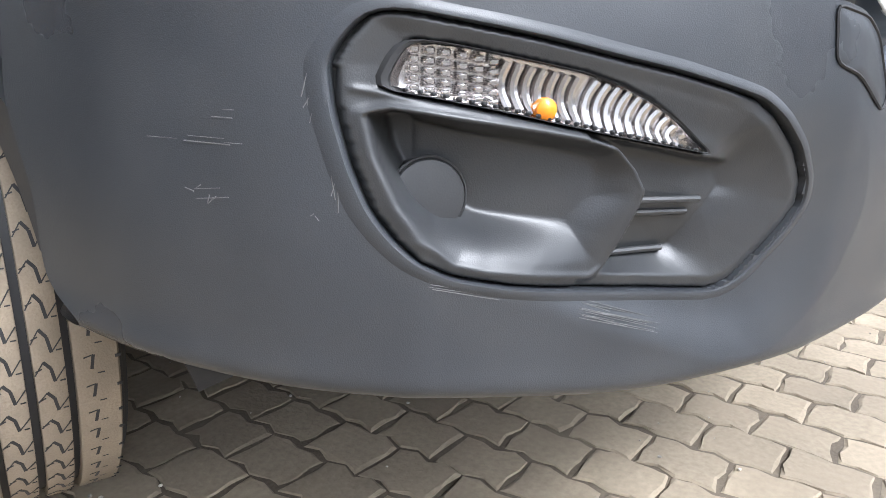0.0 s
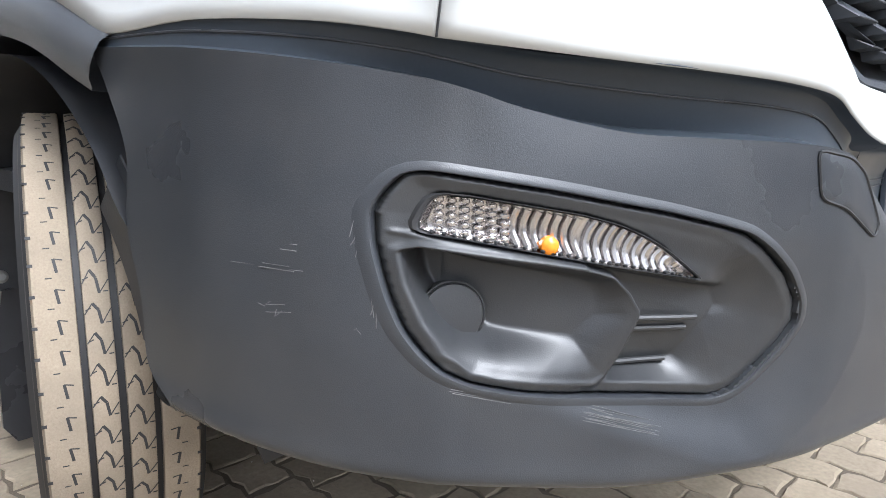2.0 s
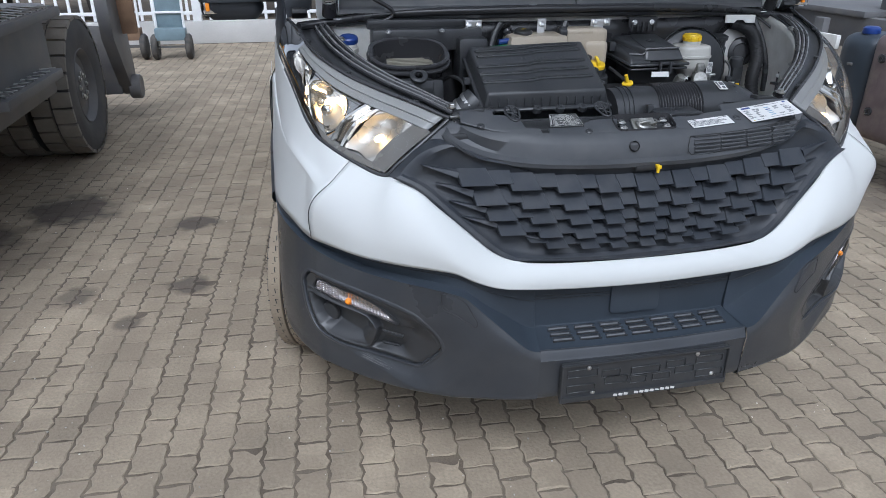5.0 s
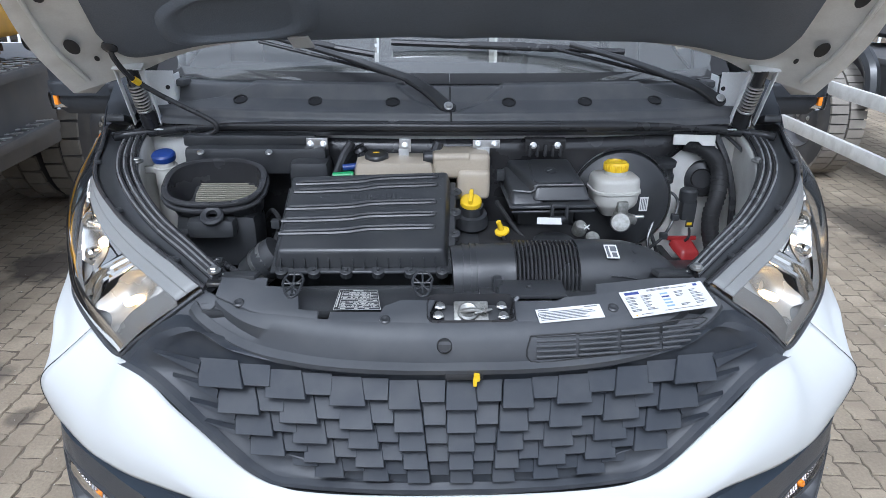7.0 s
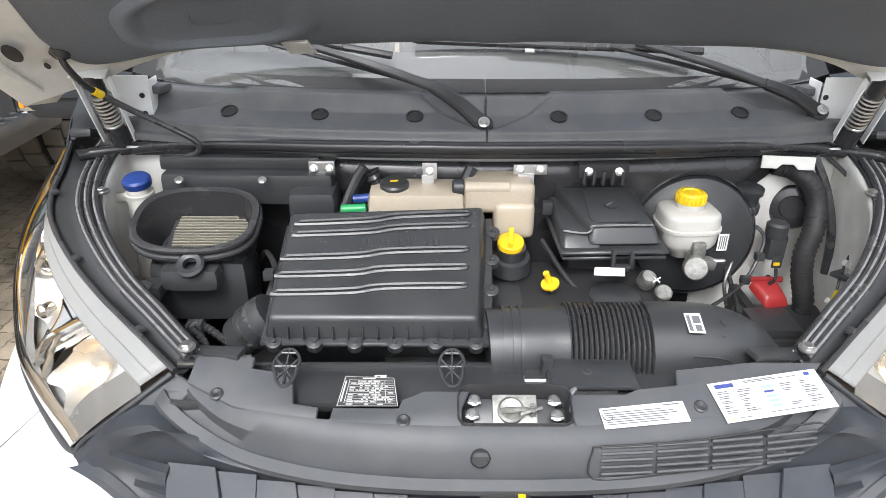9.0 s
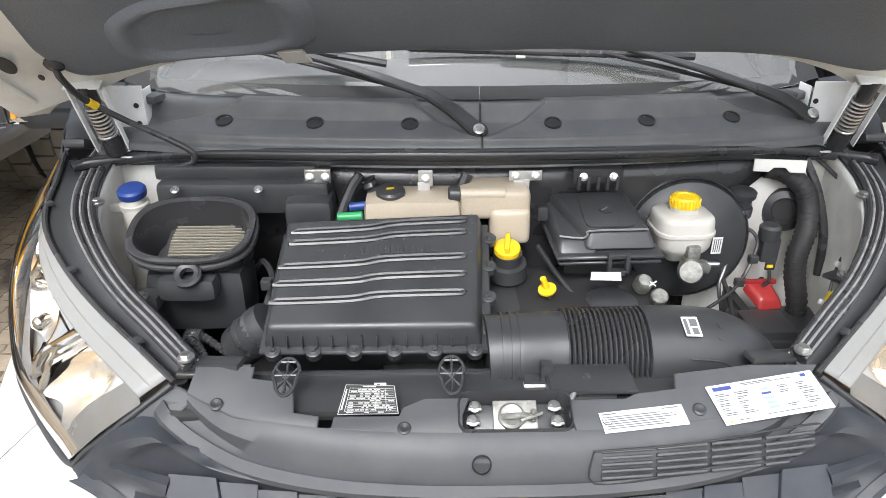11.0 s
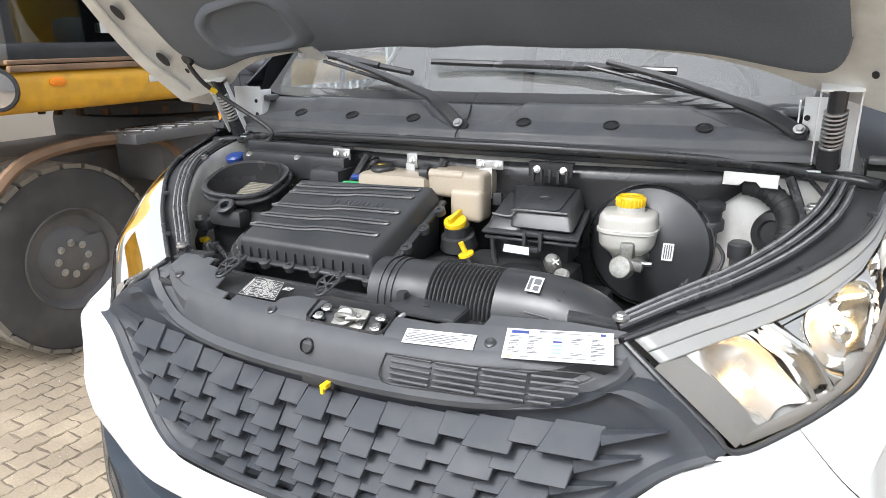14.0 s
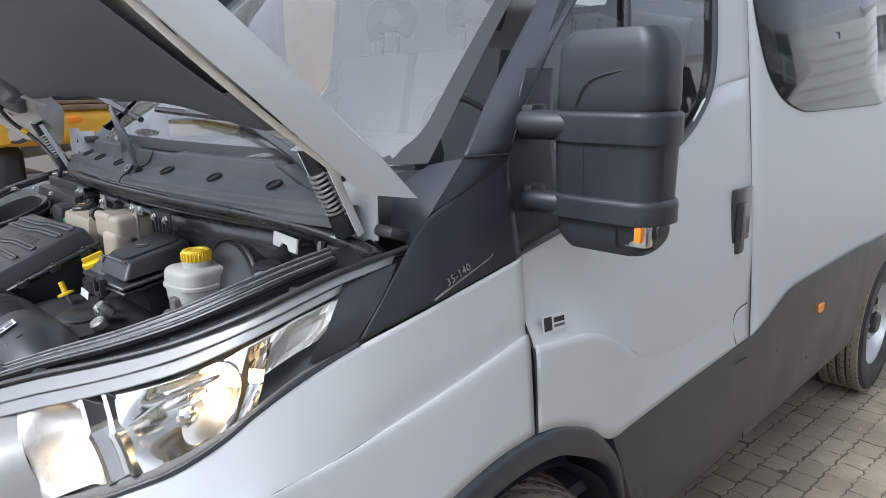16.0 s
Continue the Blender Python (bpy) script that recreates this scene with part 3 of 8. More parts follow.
    for k in range(17):
        x0 = .856 - .0086 * k
        line = [on_face(x0 + .004 * math.sin(math.pi * f) - (.006 * f if k > 6 else 0), lamp_z(x0, .06 + .86 * f), -.018 - .004 * math.sin(math.pi * f), s) for f in (0, .33, .67, 1)]
        b = tube(line, .0041, 8, 3)
        flutes = b if flutes is None else join(flutes, b)
    part("fluted_reflector", flutes, CELL, lamp)
    teeth = None
    for k in range(30):
        x0 = .916 - .0071 * k
        b = box((.0038, .004, .0030), on_face(x0, lamp_z(x0, .03) + .001, -.0085, s), .0008, None, 1)
        teeth = b if teeth is None else join(teeth, b)
    part("lamp_teeth", teeth, SHADE, lamp)
    part("amber_bulb", lathe([(.002, -.010), (.007, -.009), (.0092, -.002), (.0085, .004), (.0045, .0075), (.001, .008)], 20,
                             frame_at(on_face(.832, .634, -.012, s), (s * .62, -.78, 0))), ORANGE, lamp, "amber indicator bulb")
    cover = part("lamp_cover", dish(LAMP, [(1.0, -.009), (.97, -.005), (.8, -.003), (.4, -.002), (.05, -.002)], s, None, 72, 1), LENS, lamp)
    cover.visible_shadow = False
    # slats beside the cup
    for x1, z1, x2, z2, d in ((.748, .5535, .689, .551, -.026), (.752, .540, .694, .538, -.0325), (.757, .5025, .707, .502, -.029)):
        part("slat", tube([on_face(x1, z1, d, s), on_face((x1 + x2) / 2, (z1 + z2) / 2, d, s), on_face(x2, z2, d, s)], .0032, 8, 3), BLACK, insert)
    # towing cover, a rounded plate let into the crest
    tow = [(.588, .722), (.545, .714), (.522, .698), (.490, .64), (.497, .625), (.55, .662), (.583, .672)]
    part("towing_cover", dish(tow, [(1.0, -.003), (.975, .0002), (.93, .0008), (.5, .0010), (.05, .0010)], s, None, 60, 1), BUMPER, corner)
    part("cover_gap", tube([on_face(p.x, p.y, .0005, s) for p in outline(tow, 40, 1)] + [on_face(*outline(tow, 40, 1)[0], .0005, s)], .0017, 5, 1), SHADE, corner)
    # concave step between bumper crest and white panel
    upper = [(x * .995, y + .004, z + .004) for x, y, z in EDGE[1:]]
    ramps = [ramp(a, b) for a, b in zip(EDGE[1:], CREST[1:])]
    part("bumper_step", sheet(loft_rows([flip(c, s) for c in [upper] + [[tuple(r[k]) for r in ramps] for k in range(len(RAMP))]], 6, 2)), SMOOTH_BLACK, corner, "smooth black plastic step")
    part("step_line", tube([Vector((s * q.x, q.y, q.z)) for q in (ramp_at(a, b, .38) for a, b in zip(EDGE[1:], CREST[1:]))], .0014, 6, 5), BUMPER, corner)
# white scrapes on the corner that was rubbed along something
scuffed = [o for o in bpy.data.objects if o.name.startswith("bumper_corner")][0]
SCUFF = material("pale_scrape", (0.11, 0.11, 0.11), 0.7, vary=0.3, scale=60)
rnd = random.Random(5)
for x1, z1, x2, z2, n in ((.999, .606, .972, .604, 3), (.985, .632, .965, .632, 2), (.99, .570, .984, .564, 6), (.955, .562, .948, .558, 2),
                          (.905, .503, .86, .490, 8), (.80, .466, .72, .436, 12), (.957, .66, .951, .62, 4), (.95, .60, .942, .56, 3)):
    for k in range(n):
        o, run = rnd.uniform(-.006, .006), rnd.uniform(.3, 1)
        a = on_face(x1 - rnd.uniform(0, .012), z1 + o, .0002, -1)
        b = on_face(x1 + (x2 - x1) * run, z1 + (z2 - z1) * run + o * 1.1, .0002, -1)
        part("scrape", tube([a, (a + b) / 2, b], rnd.uniform(.0003, .00055), 4, 3), SCUFF, scuffed)

# lighter grey: the lit front edges of the slot bars are put into this colour
STEEL_GREY = material("lit_edge_and_fibre_grey", (0.14, 0.145, 0.15), 0.4, vary=0.1)
# middle of the bumper with air slots and plate holder
LOWER_MID = [[(x, y + .09 * x * x, z + .019 * x * x) for x in (0, .11, .22, .322)] for y, z in ((.048, .5475), (.044, .547), (.040, .543), (.030, .523), (.0285, .517), (.034, .47), (.036, .40))]
mid_rows = LOWER_MID + [[(x, .060 + .09 * x * x, .380) for x in (0, .11, .22, .322)], [(x, .12, .372) for x in (0, .11, .22, .322)]]
middle = part("bumper_middle", sheet(loft_rows([both(r) for r in mid_rows], 8, 4)), BUMPER, van)
mids = [ramp((x, .090 + .097 * x * x, .712 + .077 * x * x), (x, .048 + .087 * x * x, .548 + .019 * x * x)) for x in (0, .11, .22, .322)]
up_rows = [[tuple(m[k]) for m in mids] for k in range(len(RAMP))]


def ramp_y(x, z):
    p = ramp((abs(x), .090 + .097 * x * x, .712 + .077 * x * x), (abs(x), .048 + .087 * x * x, .548 + .019 * x * x))
    return float(np.interp(-z, [-q.z for q in p], [q.y for q in p]))


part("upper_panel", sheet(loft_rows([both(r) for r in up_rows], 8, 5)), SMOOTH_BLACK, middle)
mid_end = ramp((.322, .090 + .097 * .322 ** 2, .712 + .077 * .322 ** 2), (.322, .048 + .087 * .322 ** 2, .548 + .019 * .322 ** 2))
step_end = ramp(EDGE[1], CREST[1])
for s in (-1, 1):
    bridge = [[Vector((s * p.x, p.y, p.z)) for p in (a + (a - b) * .1, a, a.lerp(b, .5), b, b + (b - a) * .1)] for a, b in zip(mid_end, step_end)]
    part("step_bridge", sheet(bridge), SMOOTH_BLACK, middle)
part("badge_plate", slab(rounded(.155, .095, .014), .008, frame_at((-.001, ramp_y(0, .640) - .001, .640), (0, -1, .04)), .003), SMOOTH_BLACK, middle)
for k in range(-3, 4):
    for j in range(3):
        x = k * .0805 + .001
        y = .1285 - .0235 * j + .091 * x * x
        z = .5615 - .0042 * j + .019 * x * x
        turn = math.degrees(math.atan(.182 * x))
        part("air_slot", box((.053 + .001 * j, .0055, .0075), (x, y, z + .0005), .0012, (12, 0, turn)), STEEL_GREY, middle)
        part("slot_ramp", box((.062, .013, .0050), (x + .004, y + .0105, z), .0012, (-8, 0, turn)), BUMPER, middle)
        # dark strip before each bar, painted shade between the rows
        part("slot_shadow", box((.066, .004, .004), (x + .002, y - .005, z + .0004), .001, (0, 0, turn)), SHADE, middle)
for s in (-1, 1):
    part("section_gap", tube([(s * .322, .0465, .552), (s * .3225, .0455, .50), (s * .323, .046, .40)], .0022, 6, 6), SHADE, van)
for s in (-1, 1):
    for f, x1 in ((.30, .385), (.36, .36)):
        ends = [((x, .090 + .097 * x * x, .712 + .077 * x * x), (x, .048 + .087 * x * x, .548 + .019 * x * x)) for x in (.082, .16, .24, .322)]
        part("styling_line", tube([Vector((s * q.x, q.y, q.z)) for q in (ramp_at(a, b, f) for a, b in ends)], .0013, 6, 5), BUMPER, middle)

holder = part("plate_holder", slab(rounded(.525, .122, .010), .010, frame_at((-.003, .030, .452), (0, -1, .04)), .003), BLACK, van,
              "empty black number plate holder")
part("holder_rim", join(box((.525, .010, .006), (-.003, .018, .510), .002), box((.525, .012, .018), (-.003, .017, .397), .003),
                        box((.006, .010, .112), (-.263, .018, .452), .002), box((.006, .010, .112), (.257, .018, .452), .002)), BLACK, holder)
ribs = None
rnd = random.Random(2)
for x0, x1, z in ((-.245, -.155, .482), (-.245, -.16, .430), (-.14, -.085, .47), (-.13, -.06, .446), (-.05, .04, .468), (-.05, .00, .438), (.02, .075, .438),
                  (.06, .12, .475), (.09, .15, .452), (.155, .24, .478), (.16, .245, .43)):
    for zz in (z + .012, z - .012):
        b = box((x1 - x0, .004, .0025), ((x0 + x1) / 2, .018, zz), .0008, None, 1)
        ribs = b if ribs is None else join(ribs, b)
    for xx in (x0, x1):
        ribs = join(ribs, box((.0025, .004, .024), (xx, .018, z), .0008, None, 1))
part("holder_ribs", ribs, BLACK, holder)
for x, z in ((-.183, .497), (.155, .500), (-.165, .412), (.212, .424)):
    bolt((x, .018, z), (0, -1, 0), .0045, holder, STEEL, "screw")
# dealer lettering in plain white strokes
for k in range(12):
    x = -.093 + .0165 * k - .003
    if k != 3:
        part("letter_bar", box((.0125, .002, .008 if k != 8 else .004), (x, .0105, .397), .001, (0, 12, 0)), PAPER, holder)

# ---- grille ----
def grille_y(x, z):
    return .118 + .25 * (z - .78) + .14 * x * x


GR = [(0, .778), (.319, .787), (.418, .806), (.525, .891), (.632, .985), (.700, 1.020), (.635, 1.085), (.555, 1.112), (.50, 1.072), (.40, 1.052), (.2, 1.038), (0, 1.034)]
full = [(-x, z) for x, z in GR[-2:0:-1]] + GR
full = GR + [(-x, z) for x, z in GR[-2:0:-1]]
ring = outline(full, 160, 2)
c = Vector((0, .92))
def shoulder(p):
    """1 along the upper outer corners, where the grille tucks in below the lamps."""
    return max(0.0, min(1.0, (abs(p.x) - .42) / .10)) * max(0.0, min(1.0, (p.y - .995) / .04))


rows = [[Vector((*(lambda q: (q.x, grille_y(q.x, q.y) + d + (.034 * shoulder(p) if r > 1 else .004 * shoulder(p)), q.y))(c + (p - c) * (r - (.045 if r > 1 else .02) * shoulder(p))),)) for p in ring]
        for r, d in ((1.05, .016), (1.0, .005), (.965, .003), (.93, .012), (.90, .020), (.6, .03), (.3, .03), (.04, .03))]
bm = sheet(rows, True)
bm.verts.ensure_lookup_table()
bm.faces.new(bm.verts[-160:])
grille = part("grille", bm, GRILLE, van, "black plastic grille with overlapping scale pattern")
frame_line = [(-x, z) for x, z in GR[5:0:-1]] + GR[:6]
fl = through_knots([(x, 0, z) for x, z in frame_line], 8)
strip_rows = []
for inx, out_y in ((0, .001), (.010, -.006), (.024, -.005), (.034, .006)):
    row = []
    for p in fl:
        q = Vector((p.x * (1 - inx * .9 / .62), 0, p.z + inx * (.9 - .65 * min(1, abs(p.x) / .6))))
        row.append((q.x, grille_y(p.x, p.z) + out_y, q.z))
    strip_rows.append(row)
part("grille_frame", sheet(strip_rows), GRILLE, grille)


def wedge(x0, x1, t0, t1, z_top, z_low, out_top, out_low, deep=.014):
    """A scale that leans out towards its lower edge."""
    bm = bmesh.new()
    f = [bm.verts.new((x, grille_y(x, z) - o, z)) for x, z, o in ((t0, z_top, out_top), (t1, z_top, out_top), (x1, z_low, out_low), (x0, z_low, out_low))]
    b = [bm.verts.new((x, grille_y(x, z) + deep, z - .003)) for x, z in ((t0, z_top), (t1, z_top), (x1, z_low), (x0, z_low))]
    bm.faces.new(f)
    bm.faces.new(b[::-1])
    for i in range(4):
        j = (i + 1) % 4
        bm.faces.new((f[j], f[i], b[i], b[j]))
    bmesh.ops.recalc_face_normals(bm, faces=bm.faces)
    bmesh.ops.bevel(bm, geom=[e for e in bm.edges if all(v in f for v in e.verts)], offset=.0018, segments=1, affect="EDGES")
    return bm


ROWS_G = ((1.008, .967, .112, .064), (.966, .921, .104, .060), (.922, .883, .0970, .055), (.884, .846, .0910, .051), (.847, .818, .0850, .047))
for zt, zl, pitch, wide in ROWS_G:
    cols = [k * pitch * (1 + .030 * max(0, abs(k) - 2)) for k in range(-4, 5)]
    rim_x = float(np.interp(zl, [.778, .806, .891, .985, 1.02], [.30, .418, .525, .632, .70])) - .045
    last_x = {}
    for k, x in zip(range(-4, 5), cols):
        w = wide * (1 + .14 * max(0, abs(k) - 1))
        if abs(x) + w / 2 > rim_x:
            continue
        side_ = 1 if x > 0 else -1
        if abs(x) > abs(last_x.get(side_, (0, 0))[0]):
            last_x[side_] = (x, w)
        lift, lean = .14 * x * x, .026 * x
        part("scale", wedge(x - w / 2, x + w / 2, x - w * .44 + lean, x + w * .44 + lean, zt + lift, zl + lift + .004, -.016, .026), GRILLE, grille, smooth=False)
    for k in range(-4, 4):
        a, b = cols[k + 4], cols[k + 5]
        lift = .14 * ((a + b) / 2) ** 2
        if max(abs(a), abs(b)) > rim_x:
            continue
        part("low_scale", wedge(a + wide * .50, b - wide * .50, a + wide * .46 + .02 * a, b - wide * .46 + .02 * b, zt + lift, zl + lift + .012, -.018, .013), GRILLE, grille, smooth=False)
    for s in (-1, 1):
        x, w = last_x[s]
        a, lift = abs(x) + w * .52, .14 * x * x + .004
        b = a + .095
        bm = bmesh.new()
        fv = [bm.verts.new((s * px, grille_y(px, pz) - o, pz)) for px, pz, o in ((a, zt + lift - .010, .004), (b, zt + lift + .008, .002), (a + .004, zl + lift + .016, .006))]
        bv = [bm.verts.new((s * px, grille_y(px, pz) + .012, pz)) for px, pz in ((a, zt + lift - .008), (b + .004, zt + lift + .008), (a + .004, zl + lift + .012))]
        bm.faces.new(fv)
        bm.faces.new(bv[::-1])
        for i in range(3):
            bm.faces.new((fv[(i + 1) % 3], fv[i], bv[i], bv[(i + 1) % 3]))
        bmesh.ops.recalc_face_normals(bm, faces=bm.faces)
        part("leaf_scale", bm, GRILLE, grille, smooth=False)
sill = [[(x * .998, y + d, z - h) for x, y, z in BROW[:10]] for d, h in ((.0, .004), (.03, .010), (.09, .004))]
part("grille_sill", sheet(loft_rows([both(c) for c in sill], 5, 2)), BLACK, grille)
part("release_slot", box((.075, .02, .016), (.005, grille_y(0, 1.03) + .002, 1.026), .005), SHADE, grille)
part("release_catch", join(box((.012, .022, .010), (.030, grille_y(0, 1.03) - .012, 1.030), .003), box((.008, .008, .020), (.026, grille_y(0, 1.03) - .020, 1.024), .003)), YELLOW, grille, "yellow bonnet release catch")

# ---- plastic panel over the lock carrier ----
LIPS = [(0, .176, 1.030), (.14, .178, 1.031), (.28, .190, 1.036), (.40, .215, 1.047), (.48, .248, 1.064), (.535, .274, 1.092), (.553, .285, 1.116)]
PF1 = [(x * .99, y - .003, z + .012) for x, y, z in LIPS]
PF2 = [(0, .187, 1.052), (.14, .189, 1.053), (.27, .200, 1.058), (.385, .224, 1.068), (.458, .256, 1.084), (.505, .282, 1.108), (.520, .292, 1.126)]
PF3 = [(0, .200, 1.088), (.14, .202, 1.089), (.26, .212, 1.093), (.36, .228, 1.100), (.43, .250, 1.110), (.478, .280, 1.124), (.500, .298, 1.136)]
PF4 = [(0, .222, 1.111), (.14, .224, 1.112), (.25, .230, 1.115), (.35, .240, 1.120), (.42, .258, 1.124), (.47, .285, 1.131), (.495, .302, 1.138)]
PF5 = [(0, .232, 1.116), (.14, .234, 1.117), (.25, .240, 1.120), (.35, .250, 1.126), (.42, .268, 1.129), (.47, .295, 1.136), (.495, .310, 1.142)]
PANEL_RIM = [(x * .975, y + .012, z + .021) for x, y, z in LIPS]
RIM_FOOT = [(x * .970, y + .016, z + .014) for x, y, z in LIPS]
PF2 = [(x * .97, y + .008, z + .001) for x, y, z in PF2]
lock_panel = part("lock_carrier_panel", sheet(loft_rows([both(c) for c in ([(x, y + .03, z - .004) for x, y, z in LIPS], LIPS, PF1, PANEL_RIM, RIM_FOOT, PF2, PF3, PF4, PF5)], 8, 1)), PANEL, van,
                  "dark grey plastic panel above the grille")


def deck(x, y):
    """Height of the panel's top."""
    return 1.116 + .02 * x * x + (y - .235) * .42


def deck_plate(pts, h=.004, lift=0.0, mat=PANEL, parent=lock_panel, name="deck", bevel=.002):
    bm = slab(pts, h, None, bevel, 1)
    for v in bm.verts:
        v.co.z += deck(v.co.x, v.co.y) - h + lift
    return part(name, bm, mat, parent)


deck_plate([(-.50, .300), (-.42, .262), (-.34, .245), (-.285, .240), (-.285, .262), (-.325, .268), (-.33, .300), (-.345, .318), (-.40, .325), (-.40, .345), (-.495, .345)])
deck_plate([(-.280, .238), (-.15, .232), (-.060, .2315), (-.060, .262), (-.048, .290), (-.12, .290), (-.155, .275), (-.16, .262), (-.245, .262), (-.262, .262), (-.265, .245)])
deck_plate([(-.060, .2315), (.115, .2325), (.115, .240), (-.060, .240)])
deck_plate([(.115, .2325), (.25, .240), (.35, .250), (.42, .266), (.50, .305), (.53, .335), (.42, .338), (.29, .325), (.285, .300), (.22, .293), (.20, .285), (.115, .285), (.108, .262)])
carrier = part("lock_carrier", join(box((1.10, .10, .020), (0, .335, 1.108), .006), box((1.12, .012, .05), (0, .385, 1.098), .004)), BLACK, van, "black painted steel cross member")
part("round_hole", lathe([(.0155, -.004), (.0140, .0010), (.0132, .0014), (.0126, -.030), (.001, -.030)], 24, frame_at((-.033, .1950, 1.0845), (0, -.90, .43))), SHADE, lock_panel)
for x, y in ((-.448, .280), (-.151, .241), (.314, .263), (.165, .247)):
    part("push_pin", lathe([(.011, -.001), (.011, .002), (.008, .004), (.004, .0032), (.001, .002)], 20, frame_at((x, y, deck(x, y)), (0, -.35, .92), (0, 1, 0))), BLACK, lock_panel)
for s in (-1, 1):
    fill = [[(.488, .306, 1.134), (.512, .318, 1.142), (.535, .328, 1.146)], [(.510, .292, 1.116), (.550, .300, 1.120), (.590, .306, 1.112)], [(.535, .286, 1.096), (.595, .290, 1.084), (.650, .292, 1.060)]]
    thick(part("panel_end", sheet(loft_rows([flip(c, s) for c in fill], 5, 5)), PANEL, lock_panel), .003)
# recessed air louvres on the sloping face
for col in range(4):
    for j in range(5):
        x0, x1 = .150 + .085 * col, .228 + .085 * col
        if col == 3 and j > 2:
            x1 -= .02 * (j - 2)
        f = j / 4
        a = Vector((x0, .2045 - .016 * f + .10 * x0 * x0, 1.096 - .038 * f + .07 * x0 * x0))
        b = Vector((x1, .2045 - .016 * f + .10 * x1 * x1, 1.096 - .038 * f + .07 * x1 * x1))
        part("louvre", tube([a, (a + b) / 2, b], .0028, 6, 4), PANEL, lock_panel)
louvre_frame = [(.138, .205, 1.100), (.30, .214, 1.106), (.49, .236, 1.122), (.46, .222, 1.100), (.36, .205, 1.068), (.25, .195, 1.056), (.138, .188, 1.052)]
part("louvre_frame", tube(louvre_frame + [louvre_frame[0]], .0016, 6, 4), SHADE, lock_panel)

# stickers
def sticker(name, tl, tr, br, bl, mat, parent, label, lines=(), lift=.0015):
    """A label through four corners, with bars for its writing: (u0, v0, u1, v1, ink)."""
    p = [Vector(q) for q in (tl, tr, br, bl)]
    n = (p[1] - p[0]).cross(p[3] - p[0]).normalized()
    if n.z < 0:
        n = -n

    def at(u, v):
        return p[0].lerp(p[1], u).lerp(p[3].lerp(p[2], u), v)

    def quad(u0, v0, u1, v1, h0, h1):
        q = bmesh.new()
        lo = [q.verts.new(at(u, v) + n * h0) for u, v in ((u0, v0), (u1, v0), (u1, v1), (u0, v1))]
        hi = [q.verts.new(at(u, v) + n * h1) for u, v in ((u0, v0), (u1, v0), (u1, v1), (u0, v1))]
        q.faces.new(hi)
        q.faces.new(lo[::-1])
        for i in range(4):
            q.faces.new((lo[i], lo[(i + 1) % 4], hi[(i + 1) % 4], hi[i]))
        bmesh.ops.recalc_face_normals(q, faces=q.faces)
        return q
    ob = part(name, quad(0, 0, 1, 1, lift - .0008, lift), mat, parent, label, False)
    for u0, v0, u1, v1, ink in lines:
        part("print_bar", quad(u0, v0, u1, v1, lift, lift + .0003), ink, ob, "", False)
    return ob


rnd = random.Random(11)
lines = [(.05, .06, .22, .16, INK_BLUE), (.32, .05, .60, .075, INK), (.32, .09, .80, .11, INK), (.88, .05, .93, .13, INK_BLUE)]
for cx in (.04, .22, .45, .62, .80):
    for v in (.24, .36, .48, .60, .72):
        if cx == .45:
            lines.append((cx, v, cx + .09, v + .055, PALE_BLUE if v != .36 else INK_BLUE))
        elif rnd.random() < .85:
            for k in range(2):
                lines.append((cx, v + k * .045, cx + rnd.uniform(.05, .13), v + k * .045 + .024, INK))
lines += [(.05, .91, .07, .96, YELLOW), (.40, .88, .85, .90, INK), (.12, .91, .25, .93, INK)]
sticker("fluids_label", (.332, .297, 1.1465), (.511, .320, 1.1605), (.527, .258, 1.1345), (.347, .233, 1.1215), PAPER, van, "white paper label with small print", lines)
lines = [(.03, .08, .2, .14, INK), (.75, .08, .95, .14, INK)] + [(.04, .24 + .11 * k, rnd.uniform(.7, .95), .29 + .11 * k, INK) for k in range(6)]
sticker("small_label", (.153, .258, 1.1285), (.286, .270, 1.1350), (.292, .238, 1.1215), (.158, .226, 1.1155), PAPER, van, "small white warning label", lines)
lines = [(.36, .03, .62, .07, PRINT), (.03, .15, .06, .85, PRINT), (0, 0, 1, .012, PRINT), (0, .985, 1, 1, PRINT), (0, .02, .012, .98, PRINT), (.988, .02, 1, .98, PRINT)]
for k in range(11):
    v = .11 + .078 * k
    lines.append((.10, v, .97, v + .010, PRINT))
    u = .14
    while u < .86:
        w = rnd.uniform(.03, .12)
        if rnd.random() < .72:
            lines.append((u, v + .024, min(u + w, .95), v + .058, PRINT))
        u += w + rnd.uniform(.01, .05)
for u in (.10, .62, .80):
    lines.append((u, .11, u + .010, .90, PRINT))
sticker("type_plate", (-.246, .308, 1.151), (-.168, .305, 1.150), (-.160, .262, 1.128), (-.256, .262, 1.128), BLACK, van, "black type plate with silver printing", lines, .004)

# bonnet lock in its opening
OPEN = [(p[0] + .023, p[1] + .264) for p in rounded(.176, .062, .016, 4)]
part("lock_opening", sheet([[(x, y, deck(x, y) + h) for x, y in [(.023 + (px - .023) * g, .264 + (py - .264) * g) for px, py in OPEN]] for g, h in ((1.03, .001), (1.02, .006), (1.0, .006), (.98, -.004), (.94, -.030), (.2, -.034))], True), RUBBER, van, "black rounded lock recess")
LZ = deck(.02, .262)
